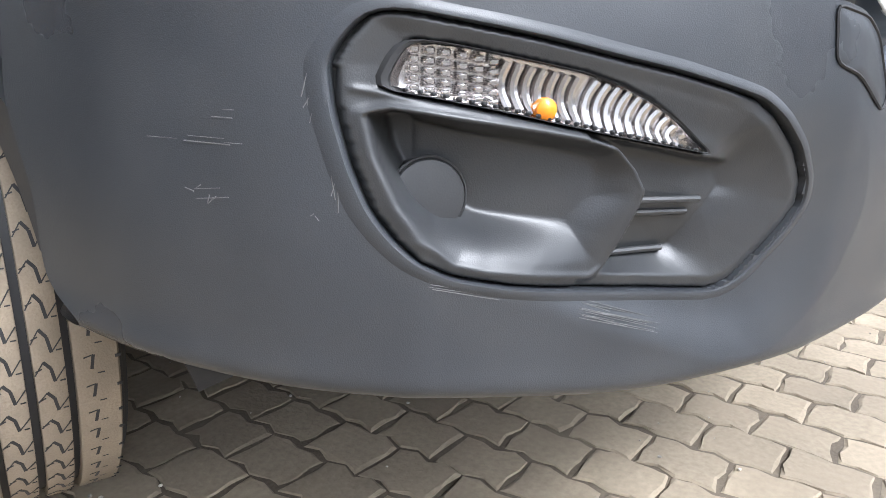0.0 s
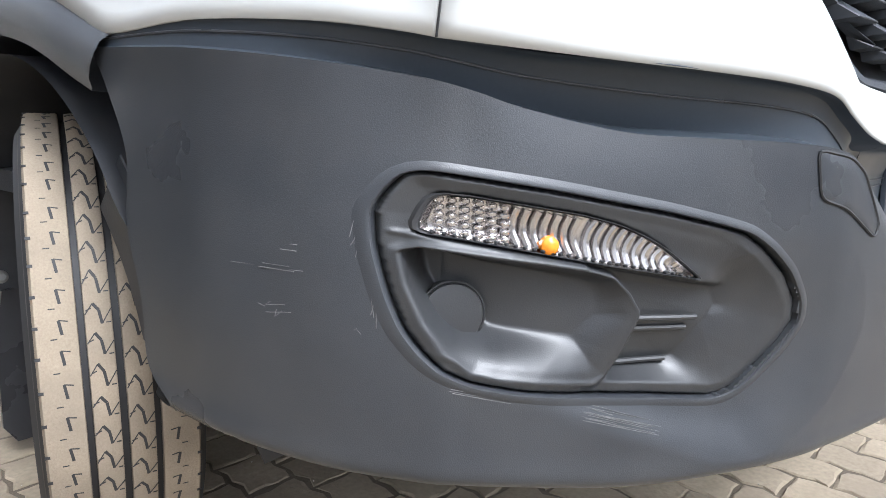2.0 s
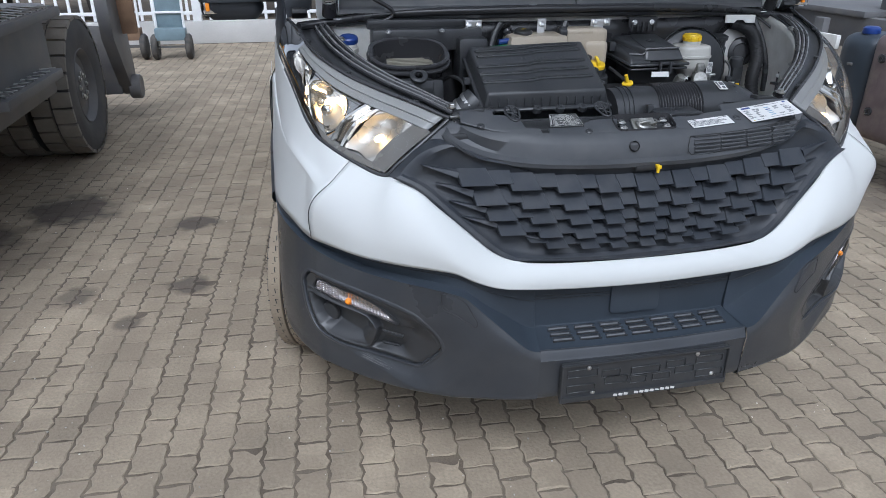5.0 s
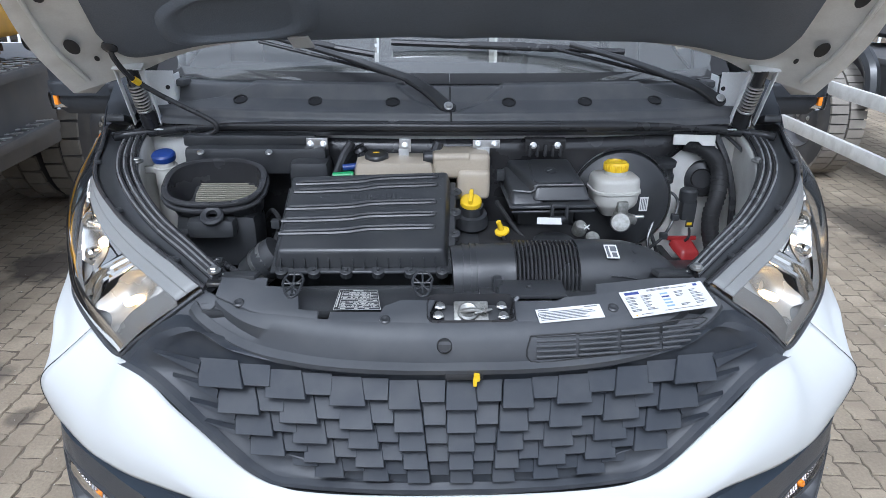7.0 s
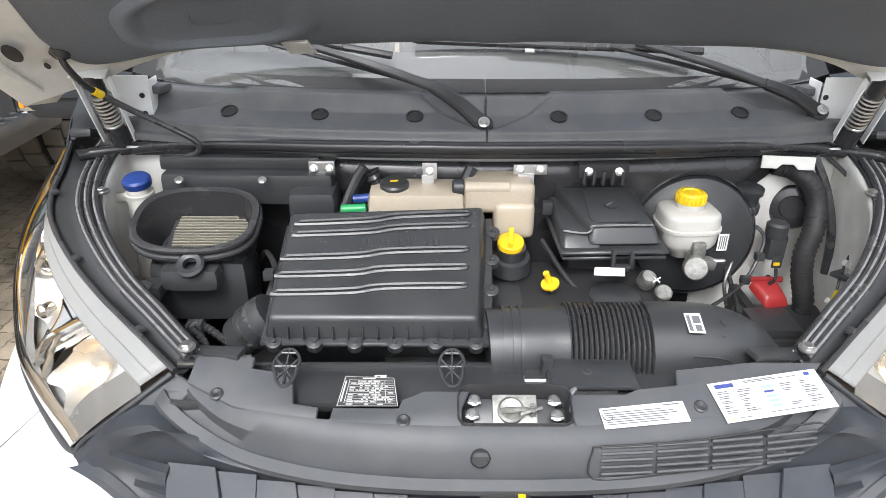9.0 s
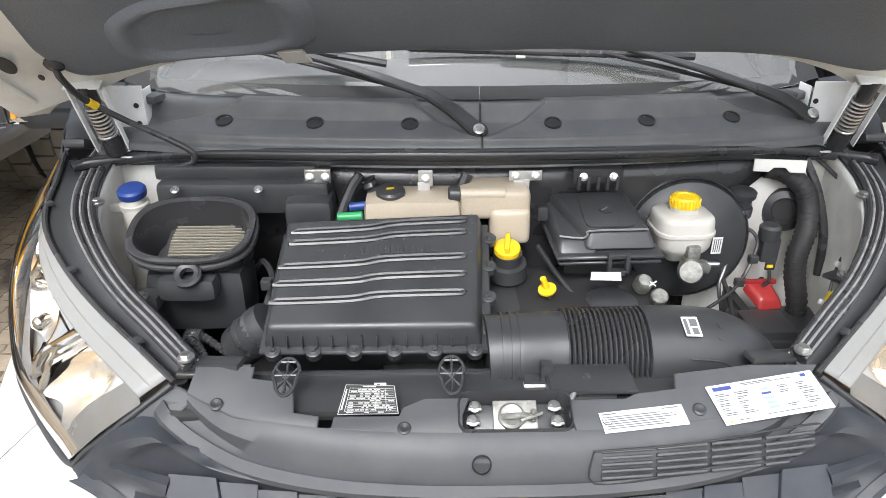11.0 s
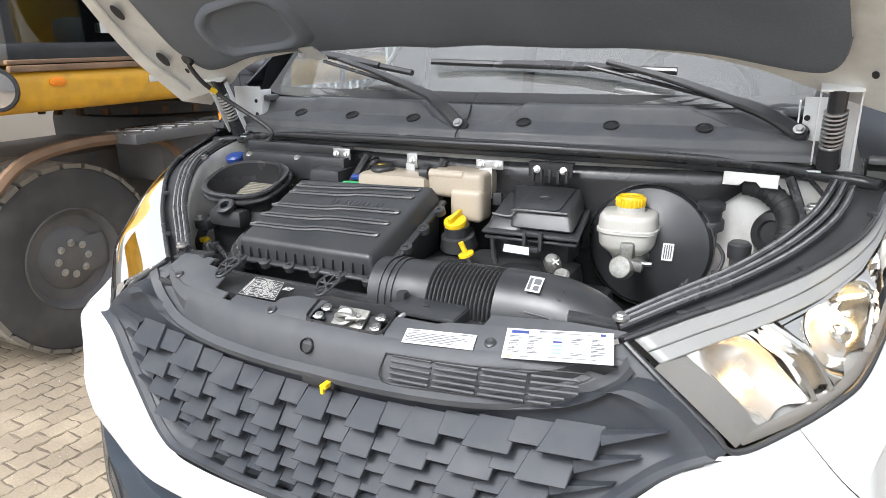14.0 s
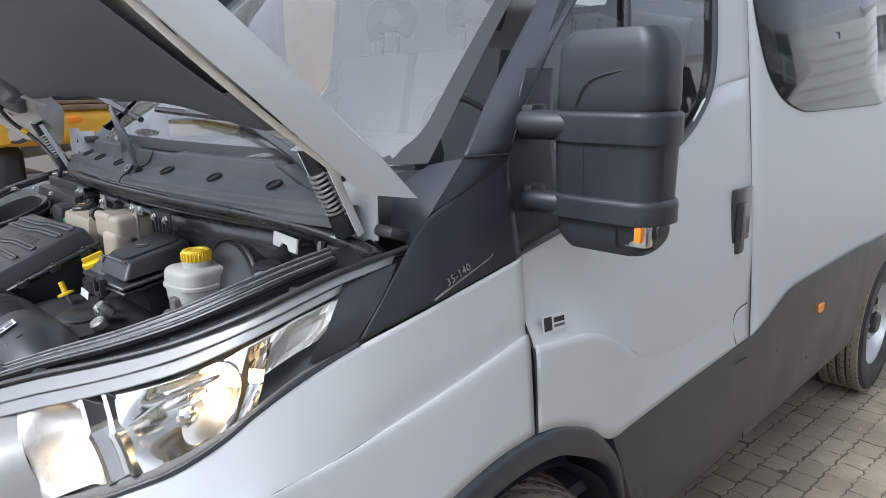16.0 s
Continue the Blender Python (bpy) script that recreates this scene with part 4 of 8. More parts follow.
lock = part("bonnet_lock", join(box((.070, .006, .052), (.023, .262, LZ - .006), .010, (-55, 0, 0)), lathe([(.021, -.003), (.021, .004), (.017, .007), (.008, .004), (.001, .004)], 24, frame_at((.016, .256, LZ + .000), (0, -.5, .85)))), DULL_STEEL, van, "zinc plated bonnet lock")
part("lock_plate", box((.130, .004, .040), (.023, .268, LZ - .012), .006, (-55, 0, 0)), BLACK, lock)
part("lock_hook", tube([(.000, .250, LZ + .004), (.020, .246, LZ + .010), (.040, .250, LZ + .006), (.046, .258, LZ - .004)], .0045, 8, 6), DULL_STEEL, lock)
part("lock_lever", box((.040, .010, .005), (.046, .250, LZ + .004), .002, (-40, 0, 25)), DULL_STEEL, lock)
part("lock_spring", tube([(.050 + .005 * math.cos(k * .9), .252 + .005 * math.sin(k * .9), LZ - .008 + .0009 * k) for k in range(26)], .0012, 5, 1), DULL_STEEL, lock)
for x, y in ((-.040, .276), (.086, .276), (-.044, .254), (.088, .252)):
    part("lock_lug", box((.022, .016, .006), (x, y, deck(x, y) - .006), .003, (-25, 0, 0)), DULL_STEEL, lock)
    bolt((x, y, deck(x, y) - .003), (0, -.4, .9), .0065, lock)
for x in (-.345, -.075):
    b = None
    q = Vector((x, .325, 1.158))
    m = frame_at(q, (0, -.35, .93), (0, 1, 0))
    loop = [m @ Vector((.022 * math.cos(a) * (1 if math.sin(a) > 0 else .8), .036 * math.sin(a), 0)) for a in (2 * math.pi * k / 20 for k in range(21))]
    b = tube(loop, .0028, 6, 1)
    for a, bb in (((-.018, .016), (.014, -.022)), ((.018, .016), (-.014, -.022)), ((-.019, .002), (.019, .002)), ((0, .034), (0, -.03)), ((-.012, .028), (.012, .028))):
        b = join(b, tube([m @ Vector((*a, 0)), m @ Vector((*bb, 0))], .0022, 6, 1))
    part("rubber_mount", b, BLACK, van, "webbed rubber air box mount")

# ---- headlamps ----
LAMP_LOW = [(.716, .292, 1.013), (.795, .367, 1.038), (.858, .440, 1.069), (.884, .490, 1.086), (.904, .550, 1.114), (.919, .607, 1.149), (.934, .680, 1.184), (.953, .775, 1.219)]
LAMP_TOP = [(.530, .318, 1.150), (.613, .385, 1.180), (.700, .458, 1.206), (.785, .540, 1.236), (.856, .625, 1.276), (.888, .700, 1.305), (.905, .790, 1.328), (.935, .905, 1.352)]
LAMP_MID = [(.640, .280, 1.085), (.730, .355, 1.115), (.808, .425, 1.140), (.858, .495, 1.165), (.896, .570, 1.198), (.918, .640, 1.230), (.936, .725, 1.262), (.953, .845, 1.290)]
for s in (-1, 1):
    lampo = part("headlamp", sheet(loft_rows([flip(c, s) for c in ([(x - .01, y + .03, z - .005) for x, y, z in LAMP_LOW],
                                                                   [(x - .06, y + .10, z) for x, y, z in LAMP_MID], [(x - .01, y + .02, z - .012) for x, y, z in LAMP_TOP])], 6, 6)),
                 PALE, van, "lit halogen headlamp with clear cover")
    rows = loft_rows([flip(c, s) for c in (LAMP_LOW, LAMP_MID, LAMP_TOP)], 6, 8)
    for j, row in enumerate(rows):
        f = j / (len(rows) - 1)
        for v in row:
            v.x += s * .012 * math.sin(math.pi * f)
            v.y -= .012 * math.sin(math.pi * f)
    lens = part("lamp_lens", sheet(rows), LENS, lampo)
    lens.visible_shadow = False
    part("lens_rim", tube(flip(LAMP_LOW[::-1] + [(.675, .284, 1.045), (.60, .295, 1.102), LAMP_TOP[0]], s), .0055, 8, 6), BLACK, lampo)
    def lamp_at(u, v, d):
        """A place inside the lamp: u from its tip backwards, v from its lower edge up, d behind the cover."""
        i = u * 7
        k = min(6, int(i))
        f = i - k
        lo = Vector(LAMP_LOW[k]).lerp(Vector(LAMP_LOW[k + 1]), f)
        mi = Vector(LAMP_MID[k]).lerp(Vector(LAMP_MID[k + 1]), f)
        hi = Vector(LAMP_TOP[k]).lerp(Vector(LAMP_TOP[k + 1]), f)
        q = lo.lerp(mi, v * 2) if v < .5 else mi.lerp(hi, v * 2 - 1)
        q += Vector((-.55, .83, 0)) * d
        return Vector((s * q.x, q.y, q.z))

    for name, v0, v1, u1, d in (("light_guide", .872, .985, .97, .008), ("silver_strip", .762, .862, .86, .012)):
        strip = [[lamp_at(u, v, d) for u in np.linspace(.02, u1, 9)] for v in (v0, (v0 + v1) / 2, v1)]
        thick(part(name, sheet(loft_rows(strip, 3, 3)), PALE, lampo), .002)

    def tray(name, u0, u1, v0, v1, uc, vc, ru, rv, deep, nu, nv, mat, smooth=True):
        """A piece of the reflector with a bowl sunk into it."""
        rows = []
        for j in range(nv + 1):
            row = []
            for i in range(nu + 1):
                u, v = u0 + (u1 - u0) * i / nu, v0 + (v1 - v0) * j / nv
                k = max(0.0, 1 - ((u - uc) / ru) ** 2 - ((v - vc) / rv) ** 2)
                row.append(lamp_at(u, v, .018 + deep * k * k * (3 - 2 * k)))
            rows.append(row)
        return part(name, sheet(rows), mat, lampo, "chromed reflector bowl", smooth)
    inner = tray("inner_reflector", .075, .212, .07, .765, .150, .40, .085, .42, .058, 30, 30, RIBBED)
    # tall folds between the two bowls
    fold = [[lamp_at(.212 + du + .012 * math.sin(math.pi * f), .07 + .690 * f, d) for f in np.linspace(0, 1, 9)]
            for du, d in ((-.004, .022), (.004, .012), (.016, .010), (.026, .022), (.036, .030), (.048, .024), (.056, .012), (.066, .011), (.074, .022))]
    part("reflector_fold", sheet(fold), LAMP_CHROME, lampo)
    outer = tray("outer_reflector", .290, .600, .055, .700, .445, .37, .165, .40, .085, 40, 26, LAMP_CHROME)
    # facets at the outer end of the large bowl
    side_bowl = tray("side_reflector", .600, .680, .055, .700, .630, .37, .07, .38, .030, 6, 8, LAMP_CHROME, False)
    tray("upper_reflector", .290, .860, .700, .766, .60, .73, .5, .3, .006, 24, 3, LAMP_CHROME)
    tray("chamber", .680, .860, .34, .700, .76, .5, .09, .22, .030, 9, 5, RIBBED, False)
    tray("dark_chamber", .680, .860, .03, .340, .76, .2, .12, .2, .012, 6, 4, BLACK)
    # only the BULB one is the lit lamp; GLOW ones are added as its reflections
    for refl, u, v, deep, mat, r in ((inner, .125, .34, .050, GLOW, .009), (outer, .470, .36, .076, BULB, .012), (side_bowl, .635, .36, .038, GLOW, .008)):
        m = frame_at(lamp_at(u, v, deep), (s * .5, -.86, .05))
        part("bulb", lathe([(.004, -.03), (r, -.022), (r * 1.05, .004), (r * .8, .014), (.001, .018)], 16, m), mat, refl)
    cap_at = frame_at(lamp_at(.430, .36, .034), (s * .5, -.86, .05))
    part("bulb_shield", lathe([(.012, -.02), (.015, -.012), (.015, .004), (.009, .010), (.001, .011)], 24, cap_at), LAMP_CHROME, outer)
    bez = [[lamp_at(u, v, d) for u in np.linspace(.02, .97, 9)] for v, d in ((.012, .005), (.035, .011), (.065, .019))]
    part("bezel", sheet(loft_rows(bez, 3, 3)), BEZEL, lampo)
    cheek = [[lamp_at(u, v, d) for u, d in ((.845, .020), (.90, .014), (.985, .006))] for v in (.03, .45, .86)]
    part("rear_cheek", sheet(loft_rows(cheek, 4, 4)), BLACK, lampo)
    cheek = [[lamp_at(u, v, d) for u, d in ((.004, .004), (.030, .012), (.080, .020))] for v in (.02, .45, .77)]
    part("front_cheek", sheet(loft_rows(cheek, 4, 4)), BEZEL, lampo)
    # corner panel behind the lamp, up to the pillar
    tri_ = [[(.953, .777, 1.221), (.968, .88, 1.245), (.975, 1.0, 1.269), (.978, 1.165, 1.300)], [(.945, .84, 1.285), (.958, .92, 1.31), (.962, 1.03, 1.345), (.962, 1.160, 1.39)],
            [(.936, .905, 1.353), (.940, .95, 1.40), (.940, 1.04, 1.44), (.945, 1.155, 1.495)]]
    cornerp = part("pillar_panel", sheet(loft_rows([flip(c, s) for c in tri_], 6, 6)), SIDE_BLACK, van, "black plastic panel beside the bonnet")
    thick(cornerp, .004)
    ka, kb = Vector((s * .9745, .93, 1.262)), Vector((s * .972, 1.085, 1.313))
    part("name_line", tube([ka, ka.lerp(kb, .5), kb - (kb - ka) * .04, kb + Vector((0, 0, .005))], .0022, 6, 2), DULL_STEEL, cornerp)
    text = bpy.data.curves.new("model_figures", "FONT")
    text.body, text.size, text.extrude, text.space_character = "35-140", .021, .0008, 1.12
    fig = new("model_figures", text)
    fig.parent = cornerp
    along = Vector((0, .15 * s, .049 * s)).normalized()
    out = Vector((s, 0, .18)).normalized()
    up_ = out.cross(along).normalized()
    if s < 0:
        start = Vector((-.9735, 1.050, 1.306))
    else:
        start = Vector((.9735, .962, 1.280))
    rot = Matrix((along, up_, out)).transposed().to_4x4()
    fig.matrix_local = Matrix.Translation(start + out * .003) @ rot
    text.materials.append(STEEL)

# ---- engine bay: walls, aprons and seals ----
RAIL_IN = [(.500, .368, 1.168), (.575, .435, 1.200), (.655, .508, 1.232), (.722, .590, 1.268), (.768, .670, 1.302), (.792, .750, 1.325), (.806, .830, 1.340), (.818, .925, 1.350)]
for s in (-1, 1):
    under = [(x - .004, y + .006, z - .006) for x, y, z in LAMP_TOP]
    midr = [Vector(a).lerp(Vector(b), .5) + Vector((0, 0, -.022)) for a, b in zip(LAMP_TOP, RAIL_IN)]
    apron = thick(part("apron", sheet(loft_rows([[(s * p[0], p[1], p[2]) for p in c] for c in (under, midr, RAIL_IN)], 5, 4)), BLACK, van, "black plastic apron beside the lamp"), .004)
    wall = [[(x, y, z - d) for x, y, z in RAIL_IN] for d in (.006, .16)] + [[(x - .02, y, .90) for x, y, z in RAIL_IN]]
    thick(part("inner_wing", sheet(loft_rows([flip(c, s) for c in wall], 4, 4)), INNER_WHITE, van, "grey white inner wing panel"), .004)
    for k, (f, r) in enumerate(((.10, .0075), (.26, .0085), (.42, .0075))):
        ln = [Vector(b).lerp(Vector(a), f) + Vector((0, 0, .006 - .012 * f)) for a, b in zip(LAMP_TOP, RAIL_IN)][:7]
        part("seal_strip", tube([(s * p.x, p.y, p.z) for p in ln], r, 8, 6), RUBBER, apron)
        # raised line whose sky glint is put into its pale colour
        part("seal_glint", tube([(s * (p.x + .002), p.y - .004, p.z + r * .9) for p in ln], .0022, 6, 6), GLINT_GREY, apron)
    edge = [(x - .004, y + .004, z + .003) for x, y, z in LAMP_TOP]
    part("edge_seal", tube(flip(edge, s), .0055, 8, 6), RUBBER, apron)
    for k in (1, 3, 5):
        q = Vector(LAMP_TOP[k])
        part("clip", box((.018, .014, .008), (s * (q.x - .008), q.y + .010, q.z + .006), .002, (0, 0, s * 45)), BLACK, apron)
    for k, (x, y, z) in enumerate(((.513, .354, 1.176), (.780, .705, 1.312), (.672, .524, 1.224) if s > 0 else (.66, .55, 1.18))):
        bolt((s * x, y, z), (0, -.1, 1), .0095, apron)
    part("strip_end", box((.10, .03, .012), (s * .47, .362, 1.160), .004, (0, 8 * s, 14 * s)), BLACK, carrier)

FW = lambda x: .815 + .15 * x * x
fire = [[(x, FW(x), z) for x in np.linspace(-.83, .83, 15)] for z in (1.385, 1.34, 1.20, .88)]
firewall = part("firewall", sheet(loft_rows(fire, 2, 3)), INNER_WHITE, van, "grey white bulkhead behind the engine")
pad_rows = [[(x, FW(x) - .012, z) for x in np.linspace(x0, x1, 9)] for z, x0, x1 in ((1.345, -.66, .70), (1.20, -.64, .53), (1.06, -.62, .50), (.89, -.62, .50))]
thick(part("insulation", sheet(loft_rows(pad_rows, 2, 3)), RUBBER, firewall, "black sound insulation mat"), .008)
# near-black floor and engine mass: the bay's deep shade is put into their colour
part("bay_depth_shade", box((1.7, .66, .03), (0, .66, .875), .005), SHADE, van)
part("engine_block", join(box((.62, .34, .16), (.10, .62, 1.00), .04), box((.30, .26, .12), (.20, .62, 1.09), .05)), SHADE, van, "engine mass under the covers, coloured as deep shade")
part("engine_cover", join(box((.36, .22, .07), (.16, .64, 1.105), .03), lathe([(.05, 0), (.05, .03), (.042, .036)], 24, pose(.245, .565, 1.125))), BLACK, van, "black plastic engine cover")

# ---- cowl below the windscreen ----
CY = lambda x: .825 + .18 * x * x
SLOPE = ((0, .03, .62, .68, .96, 1), (-.0445, -.0425, .0065, .0095, .0255, .0275), (1.4185, 1.4205, 1.4400, 1.4430, 1.4700, 1.4730))
prof_ = [(-.064, 1.380, 0), (-.062, 1.390, 0), (-.0605, 1.394, 0), (-.0585, 1.3955, 0), (-.0560, 1.3965, 0), (-.0525, 1.398, 0), (-.0505, 1.401, 0), (-.0490, 1.406, 0), (-.0480, 1.412, 0), (-.0470, 1.4165, 0), (-.0460, 1.4180, 0)]
prof_ += [(float(np.interp(f, SLOPE[0], SLOPE[1])), float(np.interp(f, SLOPE[0], SLOPE[2])), f) for f in np.linspace(0, 1, 56)]
prof_ += [(.0290, 1.4755, 1), (.0320, 1.4775, 1), (.039, 1.4785, 1), (.056, 1.4795, 1), (.078, 1.480, 1)]


def cowl_sink(x, f):
    """Depth of the pockets by the middle wiper and at both ends, with slanting edges."""
    x = abs(x)
    k = max(min(1.0, max(0.0, (.012 + .130 * f - x) / .013)), min(1.0, max(0.0, (x - .790 + .27 * f) / .013)))
    return .010 * k * k * (3 - 2 * k) * min(1.0, f * 5)


cowl_rows = []
for dy, z, f in prof_:
    cowl_rows.append([(x, CY(x) + dy + .8 * cowl_sink(x, f), z - .012 * x * x - .6 * cowl_sink(x, f)) for x in np.linspace(-.80, .80, 321)])
cowl = part("cowl", sheet(cowl_rows), COWL, van, "dark grey plastic cowl below the windscreen")
for x in (-.555, -.353, -.150, .153, .358, .555):
    n = Vector((0, -.40, .92))
    part("drain_hole", lathe([(.0185, -.006), (.0185, .001), (.0155, .0015), (.0145, -.002), (.001, -.002)], 24, frame_at((x, CY(x) - .004, 1.4395 - .012 * x * x), n)), SHADE, cowl)
part("centre_joint", tube([(0, CY(0) - .062, 1.394), (0, CY(0) - .048, 1.418), (0, CY(0) + .012, 1.440), (0, CY(0) + .034, 1.472)], .002, 6, 4), SHADE, cowl)
for s in (-1, 1):
    part("end_block", box((.075, .045, .018), (s * .745, .950, 1.468), .006, (0, 0, 14 * s)), COWL, cowl)
part("bonnet_seal", tube(both([(0, .764, 1.388), (.15, .768, 1.388), (.33, .786, 1.384), (.55, .826, 1.376), (.70, .862, 1.362), (.79, .882, 1.347), (.87, .880, 1.338), (.90, .862, 1.336)]), .0135, 12, 8), RUBBER, van, "black rubber bonnet seal")
part("seal_channel", tube(both([(0, .776, 1.372), (.33, .798, 1.368), (.55, .838, 1.360), (.78, .89, 1.34)]), .011, 8, 8), BLACK, cowl)

# ---- brackets on the bulkhead ----
def bracket(x, y, z, w, h, foot, mat=ALU):
    b = part("bracket", join(box((w, .004, h), (x, y, z), .0015), box((foot, .004, .075), (x - w * .12, y - .004, z - .045), .0015) if foot else box((w, .02, .003), (x, y + .01, z + h / 2), .001)), mat, firewall, "pressed metal bracket")
    for dx in ((-w * .3, w * .3) if w > .04 else (0,)):
        bolt((x + dx, y - .003, z), (0, -1, .3), .006, b)
    return b


bracket(-.345, .775, 1.340, .055, .028, 0, STEEL)
bracket(-.118, .760, 1.340, .030, .036, .026)
bracket(.092, .766, 1.342, .070, .022, .034)
bracket(.245, .762, 1.340, .105, .030, 0, SHADE)
part("bracket", slab([(-.055, -.016), (-.022, -.016), (-.012, -.006), (.012, -.006), (.022, -.016), (.055, -.016), (.055, .012), (-.055, .012)], .004, frame_at((.662, .832, 1.338), (-.15, -1, .15)), .001, 1), INNER_WHITE, firewall, "white notched bracket")
for k in range(5):
    part("bracket_fin", box((.007, .012, .030), (.205 + .020 * k, .760, 1.326), .002), BLACK, firewall)
part("strut_arm", tube([(-.255, .772, 1.345), (-.275, .765, 1.315), (-.295, .74, 1.27), (-.30, .72, 1.25)], .011, 8, 5), BLACK, firewall)
part("strut_arm", tube([(-.03, .77, 1.345), (-.045, .76, 1.31), (-.06, .74, 1.27)], .013, 8, 5), BLACK, firewall)
part("corrugated_hose", tube([(-.24 + .002 * k, .768, 1.335 - .004 * k) for k in range(16)], lambda f: .016 + .003 * math.cos(f * 60), 10, 1), RUBBER, firewall)

# ---- air filter box ----
A, B, C, D = Vector((-.389, .652, 1.292)), Vector((-.012, .672, 1.298)), Vector((-.030, .415, 1.196)), Vector((-.392, .415, 1.196))
UPN = (B - A).cross(D - A).normalized()
UPN = UPN if UPN.z > 0 else -UPN


def lid_at(u, v, h=0.0):
    return A.lerp(B, u).lerp(D.lerp(C, u), v) + UPN * h


def hexa(top, low, bevel=.010, seg=3):
    bm = bmesh.new()
    t = [bm.verts.new(p) for p in top]
    l = [bm.verts.new(p) for p in low]
    bm.faces.new(t)
    bm.faces.new(l[::-1])
    for i in range(4):
        bm.faces.new((l[i], l[(i + 1) % 4], t[(i + 1) % 4], t[i]))
    bmesh.ops.recalc_face_normals(bm, faces=bm.faces)
    bmesh.ops.bevel(bm, geom=list(bm.edges), offset=bevel, segments=seg, affect="EDGES", profile=.6)
    return bm


airbox = part("air_filter_box", hexa([lid_at(u, v) for u, v in ((0, 0), (1, 0), (1, 1), (0, 1))], [lid_at(u, v, -.045) for u, v in ((-.03, -.02), (1.03, -.02), (1.04, 1.06), (-.03, 1.06))], .010), BLACK, van, "black ribbed plastic air filter box")
part("flange", hexa([lid_at(u, v, -.042) for u, v in ((-.045, -.03), (1.06, -.03), (1.08, 1.10), (-.05, 1.10))], [lid_at(u, v, -.052) for u, v in ((-.045, -.03), (1.06, -.03), (1.08, 1.10), (-.05, 1.10))], .003, 1), BLACK, airbox)
part("lower_box", hexa([lid_at(u, v, -.05) for u, v in ((-.02, 0), (1.03, 0), (1.04, 1.05), (-.02, 1.05))], [lid_at(u, v, -.20) for u, v in ((.06, .05), (.96, .05), (.96, .9), (.06, .9))], .02), BLACK, airbox)
for v0 in (.055, .17, .40, .56, .72):
    loop = []
    u0 = .06 if v0 < .3 else .03 if v0 < .5 else .02
    for u, dv in ((u0, 0), (u0 + .35, -.012), (u0 + .50, -.045), (.90, -.050), (.925, -.032), (.90, -.014), (u0 + .52, -.008), (u0 + .36, .026), (u0, .036), (u0 - .015, .018)):
        loop.append(lid_at(u, v0 + dv + .05, .0012))
    part("lid_rib", tube(loop + [loop[0]], .0042, 6, 4), BLACK, airbox)
for k in range(6):
    q = lid_at(.02 + .196 * k, 1.085, -.040)
    bolt(q, UPN, .005, airbox, BLACK)
    part("flange_lug", lathe([(.014, -.012), (.014, .002), (.012, .003)], 16, frame_at(q - UPN * .002, UPN, (0, 1, 0))), BLACK, airbox)
for k in range(4):
    q = lid_at(1.065, .12 + .27 * k, -.040)
    bolt(q, UPN, .005, airbox, BLACK)
    part("flange_lug", lathe([(.014, -.012), (.014, .002), (.012, .003)], 16, frame_at(q - UPN * .002, UPN, (0, 1, 0))), BLACK, airbox)
for k in range(14):
    q = lid_at(.02 + .072 * k, 1.045, -.028)
    part("rib", box((.0025, .010, .024), q, .0008, None, 1), BLACK, airbox)
for k in range(12):
    q = lid_at(.41 + .033 * k, .335, .0008)
    if k not in (2, 9):
        part("raised_mark", box((.008, .020, .0016), q, .0006, (20, 0, 0), 1), BLACK, airbox)

DROP = material("water_drop", (0.16, 0.165, 0.17), 0.08, vary=0.1)
rnd = random.Random(21)
drops = bmesh.new()
for k in range(150):
    u, v = rnd.uniform(.02, .97), min(.97, abs(rnd.gauss(.22, .22)))
    r = rnd.choice((.0006, .0008, .0010, .0014, .0019))
    m = frame_at(lid_at(u, v, .0004), UPN, (0, 1, 0)) @ Matrix.Diagonal((r, r * rnd.uniform(.7, 1.1), r * .7, 1))
    bmesh.ops.create_icosphere(drops, subdivisions=1, radius=1, matrix=m)
part("water_drops", drops, DROP, airbox, "small rain drops", kind="stuff")

# ---- intake duct from the box to the side ----
DY, DZ = .444, 1.118
duct = part("intake_duct", tube([(.268, DY, DZ), (.335, DY + .002, DZ), (.390, DY + .003, DZ - .006), (.440, DY + .002, DZ - .030), (.480, DY - .002, DZ - .085), (.496, DY - .006, DZ - .17)], lambda f: .083 - .006 * f, 32, 8), BLACK, van, "black corrugated air intake hose")
part("bellows", tube([(.128 + .1425 * k / 128, DY, DZ) for k in range(129)], lambda f: .0785 + .0046 * math.cos(f * 2 * math.pi * 16) - .002 * math.cos(f * 4 * math.pi * 16), 32, 1), RUBBER, duct)
part("duct_sleeve", tube([(-.010, DY - .006, DZ - .002), (.05, DY - .003, DZ), (.10, DY, DZ), (.130, DY, DZ)], .074, 32, 4), BLACK, duct)
for x in (.014, .030, .044):
    part("hose_clamp", tube([(x, DY - .004, DZ - .001), (x + .006, DY - .004, DZ - .001)], .0775, 32, 1), BLACK, duct)
part("duct_seam", tube([(.335, DY - .077, DZ + .034), (.395, DY - .074, DZ + .024), (.438, DY - .070, DZ - .01)], .0015, 6, 4), BLACK, duct)
for k in range(4):
    part("cast_mark", box((.011, .003, .0014), (.392 + .014 * k, DY - .050, DZ + .056 - .007 * k), .0005, (35, 28, 0), 1), BLACK, duct)
